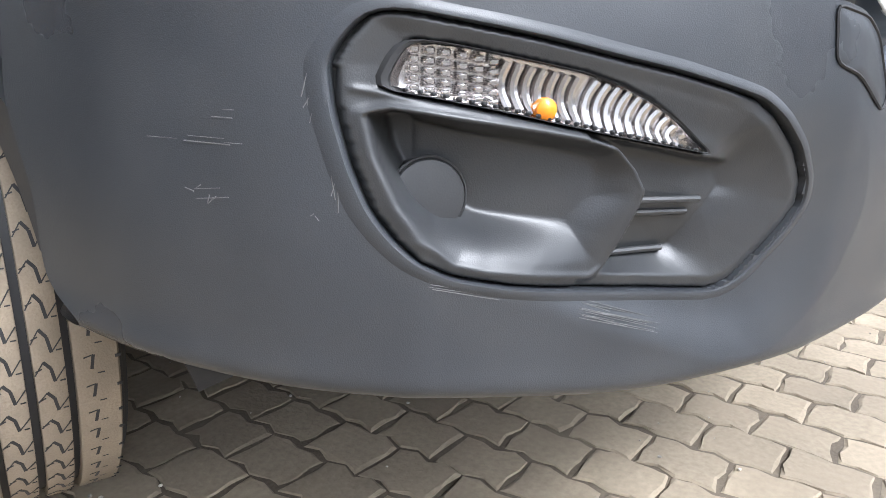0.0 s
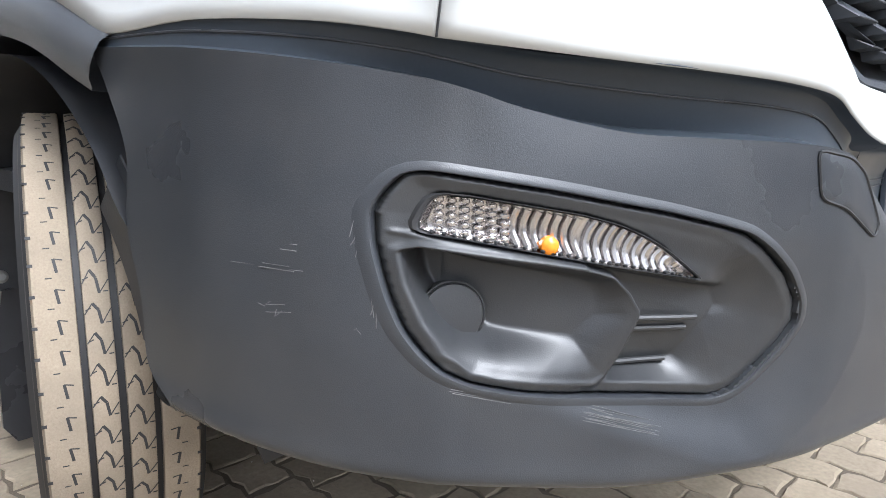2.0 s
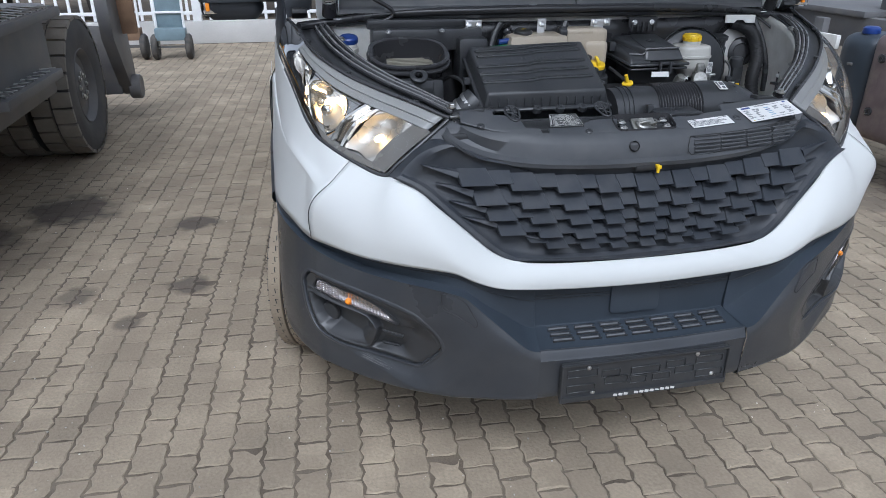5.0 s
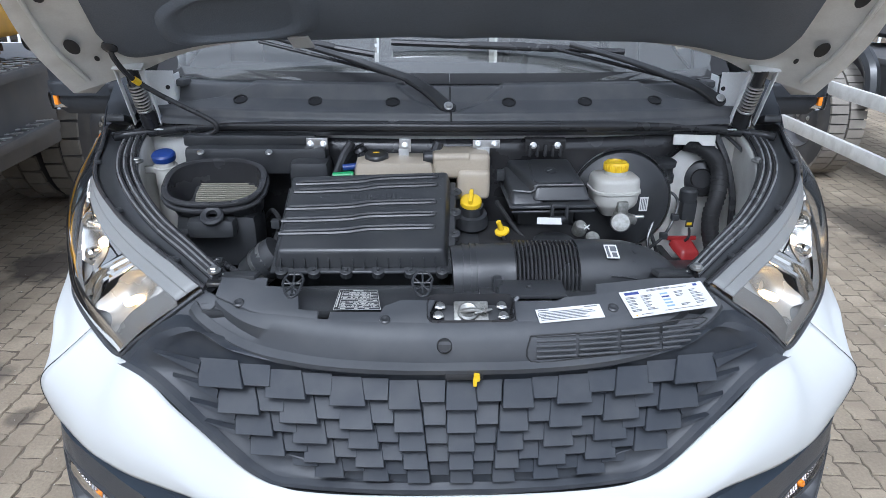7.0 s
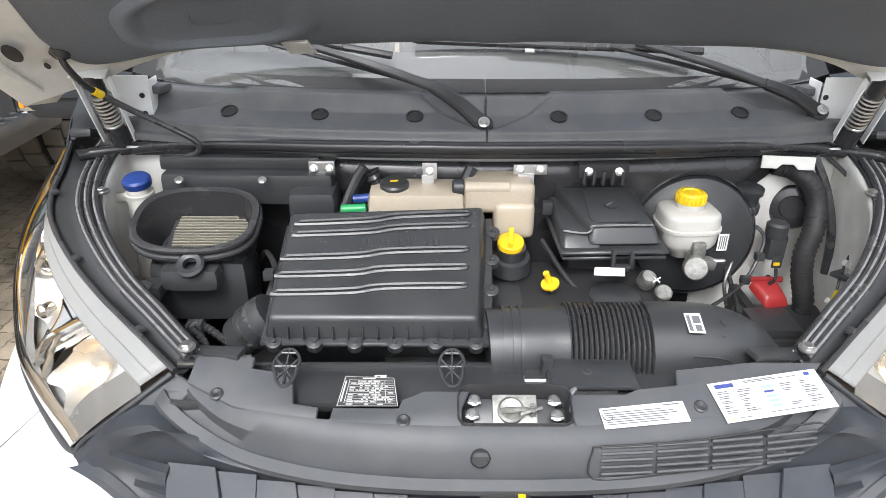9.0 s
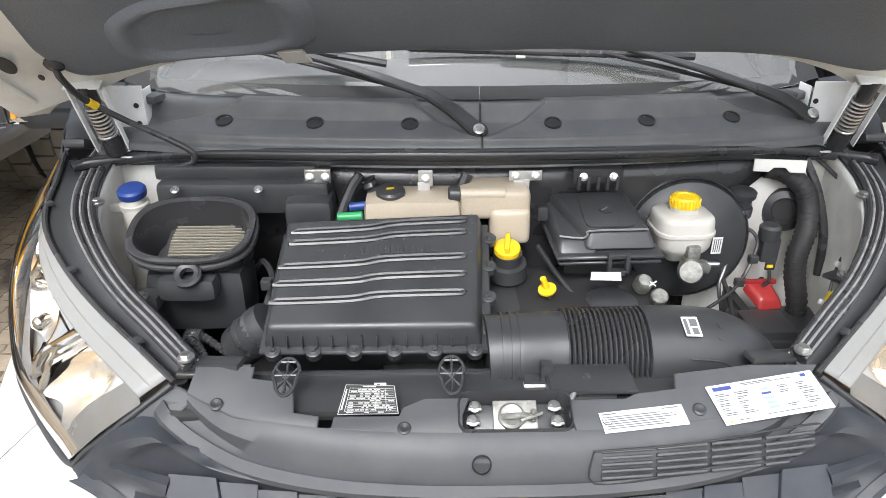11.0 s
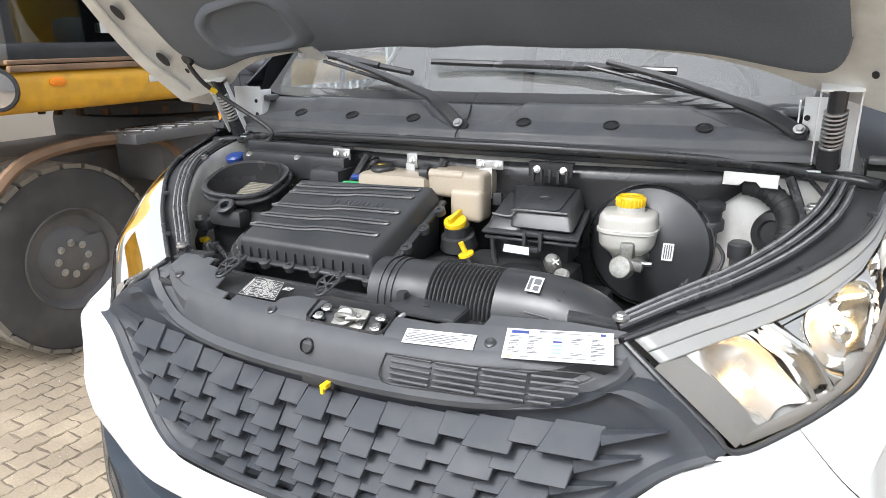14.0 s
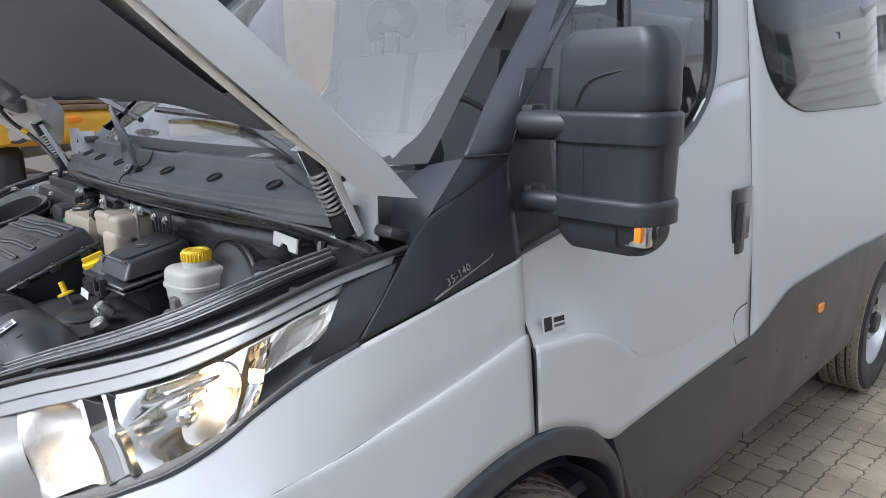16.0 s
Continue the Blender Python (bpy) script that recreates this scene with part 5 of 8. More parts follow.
sticker("code_label", (.326, .424, 1.2005), (.354, .424, 1.2000), (.356, .388, 1.183), (.328, .388, 1.184), PAPER, van, "small white code label", [(.08, .1, .3, .9, INK), (.42, .12, .9, .5, INK), (.48, .58, .86, .9, INK)], .0025)
part("sensor_plug", join(box((.020, .020, .035), (.085, .356, 1.140), .005), box((.045, .025, .008), (.07, .356, 1.122), .002)), BLACK, duct)
part("sensor_foot", box((.042, .020, .012), (.068, .350, 1.116), .003), PAPER, duct)
part("vent_hose", tube([(-.47, .50, 1.10), (-.43, .49, 1.14), (-.405, .49, 1.16)], .042, 20, 6), BLACK, airbox)
for k in (0, 1):
    part("hose_clamp", tube([(-.447 + .02 * k, .496 - .003 * k, 1.124 + .018 * k), (-.439 + .02 * k, .494 - .003 * k, 1.131 + .018 * k)], .0445, 20, 1), STEEL, airbox)

# ---- raw air inlet with its rubber mouth ----
MC, MN = Vector((-.580, .650, 1.280)), Vector((0, -.36, .93)).normalized()
MM = frame_at(MC, MN, (0, 1, 0))


def mouth(a, grow, h):
    x = .120 * math.copysign(abs(math.cos(a)) ** .75, math.cos(a))
    y = .088 * math.copysign(abs(math.sin(a)) ** .75, math.sin(a))
    return MM @ Vector((x * (1 + grow / .128), y * (1 + grow / .088) + (.02 * x if False else 0), h))


ang = [2 * math.pi * k / 48 for k in range(48)]
inlet = part("air_inlet", sheet([[mouth(a, g, h) for a in ang] for g, h in ((-.040, -.16), (-.020, -.06), (-.014, -.02), (-.010, .0), (-.002, .003), (.004, .001), (.005, -.004), (-.001, -.008), (-.001, -.011), (.007, -.014), (.009, -.018), (.008, -.023), (-.004, -.027), (-.010, -.05), (-.02, -.10), (-.035, -.20))], True), RUBBER, van, "black rubber air inlet mouth")
# near-black plate ends the mouth, the shade of its depth put into the colour
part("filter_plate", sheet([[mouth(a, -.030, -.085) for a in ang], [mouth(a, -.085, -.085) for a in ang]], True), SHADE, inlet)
PLEAT = material("grey_filter_paper", (0.21, 0.195, 0.155), 0.9, vary=0.15)
# dark sheet under the pleats paints the shade between them
part("pleat_gap_shade", box((.166, .140, .002), MM @ Vector((.012, .016, -.064)), .0005, (21, 0, 0), 1), SHADE, inlet)
for k in range(17):
    part("pleat", box((.150 - .0016 * abs(k - 9), .0030, .006), MM @ Vector((.012, -.050 + .0080 * k, -.060)), .001, (21, 0, 0), 1), PLEAT, inlet)
part("inlet_body", join(box((.20, .12, .14), (-.575, .655, 1.14), .03), box((.115, .05, .05), (-.575, .575, 1.19), .02)), BLACK, inlet)
part("eyelet", lathe([(.013, -.006), (.026, -.006), (.027, .004), (.022, .008), (.013, .006), (.013, -.006)], 28, frame_at((-.567, .556, 1.224), (0, -.55, .83)), False), BLACK, inlet)
part("rear_duct", join(box((.36, .075, .07), (-.50, .785, 1.300), .014), box((.10, .10, .14), (-.36, .755, 1.24), .02), box((.34, .03, .03), (-.52, .80, 1.345), .008)), BLACK, inlet)
for x in (-.63, -.46):
    bolt((x, .728, 1.330), (0, -.5, .85), .006, inlet, STEEL)

# ---- washer bottle, coolant tanks ----
washer = part("washer_bottle", tube([(-.749, .798, 1.295), (-.747, .79, 1.25), (-.742, .775, 1.18), (-.735, .75, 1.08), (-.72, .72, .95)], lambda f: .026 + .004 * math.cos(f * 60) * (f > .3) * .3, 20, 8), MILKY_WHITE, van, "milky filler neck with blue cap")
part("cap", lathe([(.029, 0), (.030, .004), (.030, .014), (.026, .019), (.012, .022), (.002, .022)], 28, pose(-.749, .798, 1.293, 12)), BLUE, washer, "dark blue cap")
part("collar", lathe([(.031, -.004), (.031, .010), (.028, .012)], 24, pose(-.749, .798, 1.268, 8)), MILKY_WHITE, washer)
part("clip", box((.03, .014, .018), (-.785, .79, 1.268), .003), MILKY_WHITE, washer)
tank = part("coolant_tank", join(box((.20, .11, .12), (-.145, .745, 1.255), .022), lathe([(.026, 0), (.026, .02), (.022, .022)], 24, pose(-.190, .735, 1.300))), MILKY, van, "yellowed plastic coolant tank")
part("cap", lathe([(.030, 0), (.031, .004), (.030, .018), (.026, .022), (.002, .023)], 28, pose(-.190, .735, 1.306, 10)), BLACK, tank, "black ribbed screw cap")
part("cap_mark", join(*[box((.016, .0035, .001), (-.190, .731 + .008 * k, 1.330 - .0012 * k), .0004, (10, 0, 15), 1) for k in (-1, 0, 1)]), YELLOW, tank)
part("hose_tail", lathe([(.010, 0), (.010, .05), (.008, .052)], 16, frame_at((-.30, .715, 1.272), (1, 0, .05))), GREEN, tank, "green hose coupling")
part("hose_tail", lathe([(.009, 0), (.009, .04)], 16, frame_at((-.275, .722, 1.292), (1, 0, .1))), BLUE, tank)
tank2 = part("expansion_tank", join(box((.150, .095, .066), (.024, .757, 1.296), .018, None, 4), box((.085, .07, .080), (.057, .735, 1.250), .018, None, 4), lathe([(.013, -.045), (.013, .045), (.010, .048)], 20, frame_at((.000, .722, 1.318), (1, 0, 0)))), MILKY, van, "yellowed plastic expansion tank")
part("cap", lathe([(.018, 0), (.018, .02), (.014, .024)], 20, frame_at((-.048, .722, 1.318), (-1, 0, 0))), BLACK, tank2)

# ---- oil filler, dipstick ----
oil = part("oil_filler", lathe([(.045, -.06), (.040, -.03), (.030, -.028), (.030, -.005)], 28, pose(.050, .668, 1.216, 12)), BLACK, van, "black oil filler neck with yellow cap")
part("cap", join(lathe([(.027, -.004), (.028, .002), (.0265, .008), (.023, .010), (.002, .011)], 32, pose(.048, .667, 1.217, 18)), box((.011, .050, .018), (.048, .665, 1.231), .004, (18, 0, -8))), YELLOW, oil, "yellow oil filler cap")
dip = part("dipstick", tube([(.150, .60, 1.08), (.132, .588, 1.13), (.120, .576, 1.172)], .004, 8, 5), STEEL, van, "dipstick with yellow handle")
part("handle", join(lathe([(.003, -.004), (.018, -.002), (.018, .003), (.008, .005)], 20, frame_at((.119, .576, 1.174), (-.25, -.2, .94), (0, 1, 0))), tube([(.118, .575, 1.177), (.112, .573, 1.192), (.108, .571, 1.202)], .0062, 10, 3)), YELLOW, dip)

# ---- fuse box ----
fuse = part("fuse_box", hexa([(.150, .785, 1.296), (.312, .790, 1.298), (.330, .650, 1.270), (.208, .645, 1.270)], [(.142, .792, 1.248), (.322, .798, 1.248), (.345, .630, 1.232), (.200, .626, 1.232)], .010), BLACK, van, "black plastic fuse box")
part("lid_shelf", hexa([(.136, .780, 1.278), (.225, .780, 1.278), (.225, .650, 1.252), (.150, .648, 1.252)], [(.132, .785, 1.236), (.225, .785, 1.236), (.225, .622, 1.222), (.144, .620, 1.222)], .010), BLACK, fuse)
part("lid_lip", hexa([(.126, .795, 1.246), (.332, .806, 1.246), (.358, .618, 1.226), (.140, .610, 1.226)], [(.126, .795, 1.238), (.332, .806, 1.238), (.358, .618, 1.217), (.140, .610, 1.217)], .003, 1), BLACK, fuse)
part("lid_lip", hexa([(.132, .790, 1.232), (.328, .800, 1.232), (.354, .622, 1.212), (.146, .615, 1.212)], [(.132, .790, 1.226), (.328, .800, 1.226), (.354, .622, 1.205), (.146, .615, 1.205)], .002, 1), BLACK, fuse)
# pale line along the lid, the edge's glint put into the colour
part("lid_edge", tube([(.150, .649, 1.255), (.192, .640, 1.254), (.205, .640, 1.262), (.212, .638, 1.271), (.325, .643, 1.271)], .0022, 6, 5), GLINT_GREY, fuse)
part("hinge_lug", box((.022, .016, .030), (.128, .735, 1.268), .004), BLACK, fuse)
part("lid_panel", slab(rounded(.128, .100, .016, 5), .003, frame_at((.254, .715, 1.2838), (-.01, -.195, .98), (1, 0, 0)), .0015), BLACK, fuse)
part("latch", join(box((.036, .012, .010), (.262, .610, 1.228), .003), box((.008, .012, .040), (.244, .606, 1.214), .002), box((.008, .012, .040), (.280, .606, 1.214), .002), box((.030, .014, .012), (.262, .604, 1.196), .003)), BLACK, fuse)
# near-black lower body: the shade under the lid is put into its colour
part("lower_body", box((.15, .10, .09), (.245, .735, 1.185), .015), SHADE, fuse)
sticker("fuse_label", (.205, .588, 1.206), (.262, .584, 1.206), (.264, .580, 1.190), (.204, .584, 1.190), PAPER, van, "small cream label")
part("emblem", lathe([(.016, 0), (.016, .0015), (.013, .002)], 24, frame_at((.254, .712, 1.2868), (0, -.195, .98), (0, 1, 0))), BLACK, fuse)
part("emblem_bar", box((.030, .003, .002), (.254, .712, 1.2888), .0006, (11, 0, 45), 1), GLINT_GREY, fuse)
part("chalk_mark", join(box((.018, .002, .003), (.325, .575, 1.185), .001, (0, 40, 0)), box((.018, .002, .003), (.325, .575, 1.185), .001, (0, -40, 0))), PAPER, fuse)

# ---- brake servo, cylinder and reservoir ----
SM = frame_at((.468, .800, 1.175), (-.05, -1, .12)) @ Matrix.Diagonal((1.17, 1.17, 1.1, 1))
servo = part("brake_servo", lathe([(.118, -.03), (.118, -.008), (.112, .002), (.098, .006), (.062, .030), (.035, .036), (.001, .036)], 48, SM), BLACK, van, "black round brake servo")
part("servo_seam", lathe([(.119, -.010), (.121, -.007), (.121, -.004), (.119, -.001), (.119, -.010)], 48, SM, False), STEEL, servo)
master = part("master_cylinder", join(tube([(.47, .79, 1.165), (.452, .72, 1.160), (.442, .680, 1.158)], .018, 20, 3), lathe([(.026, -.010), (.026, .006), (.023, .010), (.002, .011)], 28, frame_at((.438, .676, 1.158), (-.2, -.92, .3))), box((.030, .034, .050), (.444, .700, 1.185), .008), box((.060, .030, .022), (.452, .690, 1.166), .006, (0, 12, 0))), DULL_STEEL, van, "cast brake master cylinder")
part("union_bolt", lathe([(.012, 0), (.012, .03), (.008, .034)], 12, frame_at((.474, .688, 1.168), (1, -.2, .1)) @ Matrix.Diagonal((.45, .45, .8, 1))), STEEL, master)
resm = pose(.432, .750, 1.192, 0, 0, 4)
shape = rounded(.126, .116, .038, 6)
prof_r = ((.46, -.034), (.56, -.022), (.84, -.006), (.93, .004), (.965, .026), (.97, .030), (1.03, .032), (1.03, .039), (.98, .041), (.965, .060), (.94, .067), (.88, .071), (.70, .073), (.1, .075))
bm = sheet([[resm @ Vector((x * g, y * g, h)) for x, y in shape] for g, h in prof_r], True)
reserv = part("fluid_reservoir", bm, MILKY_WHITE, van, "milky brake fluid reservoir with yellow cap")
part("neck", lathe([(.030, 0), (.030, .014), (.026, .016)], 24, pose(.434, .752, 1.262)), MILKY_WHITE, reserv)
part("cap", lathe([(.032, 0), (.033, .003), (.033, .020), (.030, .024), (.020, .025), (.018, .022), (.002, .022)], 36, pose(.433, .752, 1.275) @ Matrix.Diagonal((.90, .90, 1, 1))), YELLOW, reserv, "yellow ribbed screw cap")
capr = None
for k in range(24):
    a = 2 * math.pi * k / 24
    b = box((.004, .003, .018), (.433 + .0302 * math.cos(a), .752 + .0302 * math.sin(a), 1.286), .001, (0, 0, math.degrees(a)), 1)
    capr = b if capr is None else join(capr, b)
part("cap_ribs", capr, YELLOW, reserv)
sticker("servo_label", (.508, .754, 1.200), (.531, .756, 1.200), (.529, .752, 1.162), (.506, .750, 1.162), PAPER, van, "white code label", [(.15 + .2 * k, .1, .25 + .2 * k, .9, INK) for k in range(4)], .002)

# ---- pipes, grommet, terminal ----
part("grommet", lathe([(.048, 0), (.052, .012), (.046, .022), (.030, .026), (.026, .018), (.001, .018)], 32, frame_at((.722, .885, 1.212), (-.35, -.92, .15))), RUBBER, van, "black rubber bulkhead grommet")
HOSE = [(.650, .868, 1.318), (.690, .860, 1.312), (.730, .840, 1.282), (.745, .825, 1.240), (.735, .795, 1.190), (.722, .785, 1.140), (.726, .780, 1.085), (.738, .770, 1.03), (.745, .760, .95)]
# black hose made darker still, its shaded place put into the colour
part("pipe", tube(HOSE, .022, 14, 8), SHADE, van, "thick black hose")
part("sensor", join(box((.040, .032, .060), (.660, .800, 1.150), .006), lathe([(.023, 0), (.024, .004), (.024, .030), (.018, .036)], 20, pose(.657, .802, 1.172)), box((.022, .006, .030), (.666, .786, 1.116), .002)), BLACK, van, "black upright sensor housing")
part("terminal_cover", join(hexa([(.626, .800, 1.062), (.684, .800, 1.062), (.694, .762, 1.040), (.650, .757, 1.040)], [(.618, .806, 1.040), (.692, .806, 1.040), (.708, .754, 1.012), (.642, .748, 1.012)], .010), box((.084, .010, .012), (.657, .806, 1.060), .003)), RED, van, "red battery terminal cover")
part("fuse_holder", join(box((.20, .16, .06), (.69, .720, .970), .012), box((.10, .10, .03), (.640, .70, 1.005), .010)), BLACK, van)
for pts, r in (([(.600, .82, 1.195), (.618, .80, 1.19), (.628, .79, 1.165), (.610, .77, 1.12), (.575, .74, 1.085), (.52, .70, 1.068), (.46, .66, 1.06)], .0042), ([(.590, .82, 1.19), (.575, .80, 1.15), (.56, .78, 1.11), (.545, .76, 1.075), (.55, .74, 1.03)], .0045),
               ([(.540, .79, 1.12), (.560, .77, 1.08), (.580, .75, 1.02), (.585, .74, .99)], .0055), ([(.667, .786, 1.10), (.668, .780, 1.075), (.660, .785, 1.06)], .004),
               ([(.760, .90, 1.345), (.800, .86, 1.31), (.845, .82, 1.26), (.86, .80, 1.20)], .005), ([(.798, .735, 1.172), (.775, .715, 1.150), (.756, .690, 1.115), (.742, .665, 1.075)], .0032),
               ([(.735, .865, 1.340), (.765, .835, 1.270), (.785, .810, 1.180), (.79, .80, 1.080)], .010)):
    part("cable", tube(pts, r, 8, 6), RUBBER, van)
for q in ((.798, .737, 1.174), (.812, .742, 1.168), (.776, .714, 1.150), (.724, .655, 1.090)):
    part("cable_clip", box((.018, .012, .014), q, .004, (0, 30, 20)), PAPER, van)
part("wing_bracket", box((.070, .060, .010), (.786, .702, 1.124), .004, (0, 8, 35)), BLACK, van)
bolt((.784, .700, 1.131), (0, -.2, 1), .011, van)
for q in ((.655, .866, 1.03), (.560, .856, 1.015), (.700, .872, 1.03)):
    part("panel_hole", lathe([(.007, 0), (.007, .001), (.001, .001)], 16, frame_at(q, (0, -1, 0))), SHADE, firewall)
part("cable_tag", box((.022, .008, .030), (.740, .660, 1.098), .003, (0, 20, 20)), YELLOW, van, "yellow cable tag")
part("sensor_cap", lathe([(.018, 0), (.018, .02), (.012, .03), (.002, .03)], 20, pose(.312, .60, 1.165, 35)), DULL_STEEL, van)
part("intake_pipe", lathe([(.05, 0), (.05, .05), (.045, .055), (.03, .055)], 28, pose(.255, .545, 1.09, -20)), BLACK, van)
part("wire_loom", tube([(-.50, .40, 1.10), (-.52, .44, 1.13), (-.545, .46, 1.145), (-.535, .48, 1.14), (-.49, .47, 1.11), (-.44, .44, 1.08), (-.40, .41, 1.06)], lambda f: .0075 + .0012 * math.cos(f * 220), 8, 16), RUBBER, van, "corrugated wire loom")
part("connector", box((.03, .025, .03), (-.545, .475, 1.135), .004), BLACK, van)
part("connector", box((.02, .02, .02), (-.42, .555, 1.205), .003), BLACK, van)
part("cable_tag", box((.02, .02, .012), (-.635, .535, 1.13), .003), YELLOW, van)
part("mount", join(box((.05, .05, .03), (-.655, .57, 1.165), .01), tube([(-.66, .57, 1.16), (-.69, .56, 1.10), (-.70, .56, 1.0)], .012, 10, 4)), BLACK, van)
part("floor_bracket", box((.12, .02, .01), (-.47, .352, 1.150), .002, (0, 0, 4)), STEEL, carrier)
part("carrier_bracket", join(box((.105, .06, .012), (.145, .340, 1.118), .004), box((.105, .004, .03), (.145, .370, 1.120), .001)), STEEL, carrier)
part("black_bracket", join(box((.14, .075, .010), (.155, .335, 1.138), .004), box((.006, .075, .04), (.086, .335, 1.120), .002), box((.006, .075, .04), (.224, .335, 1.120), .002)), BLACK, carrier)
bolt((.150, .335, 1.143), (0, -.3, 1), .005, carrier, BLACK)
part("fibre_tuft", tube([(.115, .292, 1.130), (.122, .300, 1.136), (.128, .312, 1.138)], .005, 8, 4), STEEL_GREY, carrier)
sticker("bay_sticker", (-.205, .352, 1.120), (-.185, .352, 1.120), (-.184, .336, 1.120), (-.204, .336, 1.120), PAPER, van, "tiny white code label", [(.2, .2, .5, .5, INK), (.6, .5, .9, .9, INK)], .003)

# raised marks on the intake duct, hose ribs and switches by the bulkhead
for k in range(7):
    q = Vector((.395 + .010 * k, DY - .028 + .004 * k, DZ + .070 - .0040 * k))
    part("raised_mark", box((.006, .012, .002), q, .0006, (18, 8, 15), 1), BLACK, duct)
hose_line = through_knots(HOSE, 8)
for k in range(4, 60, 2):
    a, b = hose_line[k], hose_line[k + 1]
    part("hose_ring", tube([a, a + (b - a).normalized() * .006], .0236, 14, 1), SHADE, van)
part("switch", join(lathe([(.030, 0), (.030, .018), (.027, .022), (.024, .022), (.024, .045), (.030, .047), (.030, .058), (.022, .062), (.002, .062)], 24, pose(.590, .835, 1.222, 8)), box((.03, .03, .05), (.592, .832, 1.210), .008), box((.022, .02, .02), (.596, .826, 1.186), .004)), BLACK, van, "round black vacuum switch")
part("gold_contact", box((.014, .003, .008), (.664, .782, 1.112), .001), YELLOW, van)
for pts, r in (([(-.48, .70, 1.16), (-.45, .66, 1.20), (-.42, .60, 1.19), (-.43, .55, 1.15)], .006), ([(.12, .72, 1.20), (.17, .62, 1.15), (.22, .58, 1.13), (.30, .60, 1.10)], .006)):
    part("cable", tube(pts, r, 8, 6), SHADE, van)
for p in ((.582, .745, 1.092), (.618, .775, 1.135)):
    part("cable_clip", box((.020, .016, .018), p, .003), BLACK, van)
part("sensor_plug", lathe([(.016, 0), (.017, .006), (.017, .014), (.013, .018), (.002, .018)], 20, frame_at((.340, .575, 1.150), (0, -.5, .86))), DULL_STEEL, van)

# ---- bonnet, propped open ----
HINGE = [(0, .702, 1.618), (.20, .704, 1.617), (.37, .715, 1.610), (.55, .742, 1.590), (.68, .782, 1.556), (.80, .845, 1.508), (.95, .802, 1.463)]
FRONT = [(0, .06, 2.15), (.20, .065, 2.145), (.40, .085, 2.13), (.58, .14, 2.09), (.70, .20, 2.05), (.80, .27, 1.99), (.87, .34, 1.90)]
NB = Vector((0, .678, .735))
mid1 = [Vector(a).lerp(Vector(b), .33) + Vector((.03 * a[0], 0, 0)) - NB * .012 for a, b in zip(HINGE, FRONT)]
mid2 = [Vector(a).lerp(Vector(b), .66) + Vector((.02 * a[0], 0, 0)) - NB * .012 for a, b in zip(HINGE, FRONT)]
outer = [[Vector(p) + NB * .068 for p in c] for c in (HINGE, mid1, mid2, FRONT)]
outer[0][-1] = Vector((.95, .918, 1.442))
bonnet = part("bonnet", sheet(loft_rows([both([tuple(p) for p in c]) for c in outer], 6, 5)), WHITE, van, "white raised bonnet with black felt lining")
thick(bonnet, .002)
part("inner_frame", sheet(loft_rows([both([tuple(p) for p in c]) for c in (HINGE, mid1, mid2, FRONT)], 6, 5)), INNER_WHITE, bonnet, "bare grey white inner frame")
for s in (-1, 1):
    side = [[Vector(c[-1]) for c in (HINGE, mid1, mid2, FRONT)], [c[-1] for c in outer]]
    flange = [[Vector((s * Vector(p).x, Vector(p).y, Vector(p).z)) for p in r] for r in side]
    flange.insert(1, [(a + b) / 2 + Vector((s * .006, 0, 0)) for a, b in zip(*flange)])
    part("side_flange", sheet(loft_rows(flange, 6, 3)), WHITE, bonnet)
part("rear_flange", sheet(loft_rows([both(HINGE), both([tuple(p) for p in outer[0]])], 6, 3)), INNER_WHITE, bonnet)


def under(x, f, d=0.0):
    """A place on the bonnet's underside: x across, f from the hinge side to the front."""
    hx = abs(x) / (1 + f * (.87 / .95 - 1))
    hy, hz = (float(np.interp(hx, [p[0] for p in HINGE], [p[i] for p in HINGE])) for i in (1, 2))
    gy, gz = (float(np.interp(hx * .87 / .95, [p[0] for p in FRONT], [p[i] for p in FRONT])) for i in (1, 2))
    q = Vector((x, hy + (gy - hy) * f, hz + (gz - hz) * f))
    return Vector((x, q.y, q.z)) - NB * (d + .012 * math.sin(math.pi * f))


padl = [(.805, .26), (.80, .17), (.775, .10), (.71, .058), (.58, .036), (.45, .022), (.32, .004), (.20, .004), (.10, .010), (0, .002)]
padl = [(-x, f) for x, f in padl] + padl[-2::-1]
rows = []
for f2, inset, d in ((0, 0, .003), (.012, .006, .016), (.05, .012, .022), (.30, .03, .024), (.60, .06, .024), (.93, .09, .022), (.97, .09, .003)):
    row = []
    for x, f0 in padl:
        xx = x * (1 - inset * .4 - .08 * f2)
        row.append(under(xx, f0 + f2 * (1 - f0), d))
    rows.append(row)
pad = part("felt_lining", sheet(loft_rows(rows, 4, 3)), PAD, bonnet, "black felt bonnet lining")
pr = outline([(-.62, .14), (-.58, .09), (-.40, .075), (-.34, .10), (-.33, .22), (-.37, .27), (-.55, .27), (-.61, .24)], 48, 2)
pc = sum(pr, Vector((0, 0))) / len(pr)
part("lining_pocket", sheet([[under(*(pc + (p - pc) * g), d) for p in pr] for g, d in ((1.34, .020), (1.24, .0275), (1.15, .0335), (1.06, .0350), (.98, .0320), (.90, .0262), (.84, .0252), (.3, .0252))], True), PAD, pad)
part("tape_tab", hexa([under(-.375, -.02, .020), under(-.325, -.02, .020), under(-.332, .05, .028), (under(-.380, .05, .028))], [under(-.375, -.02, .014), under(-.325, -.02, .014), under(-.332, .05, .022), under(-.380, .05, .022)], .001, 1), PAPER, pad)
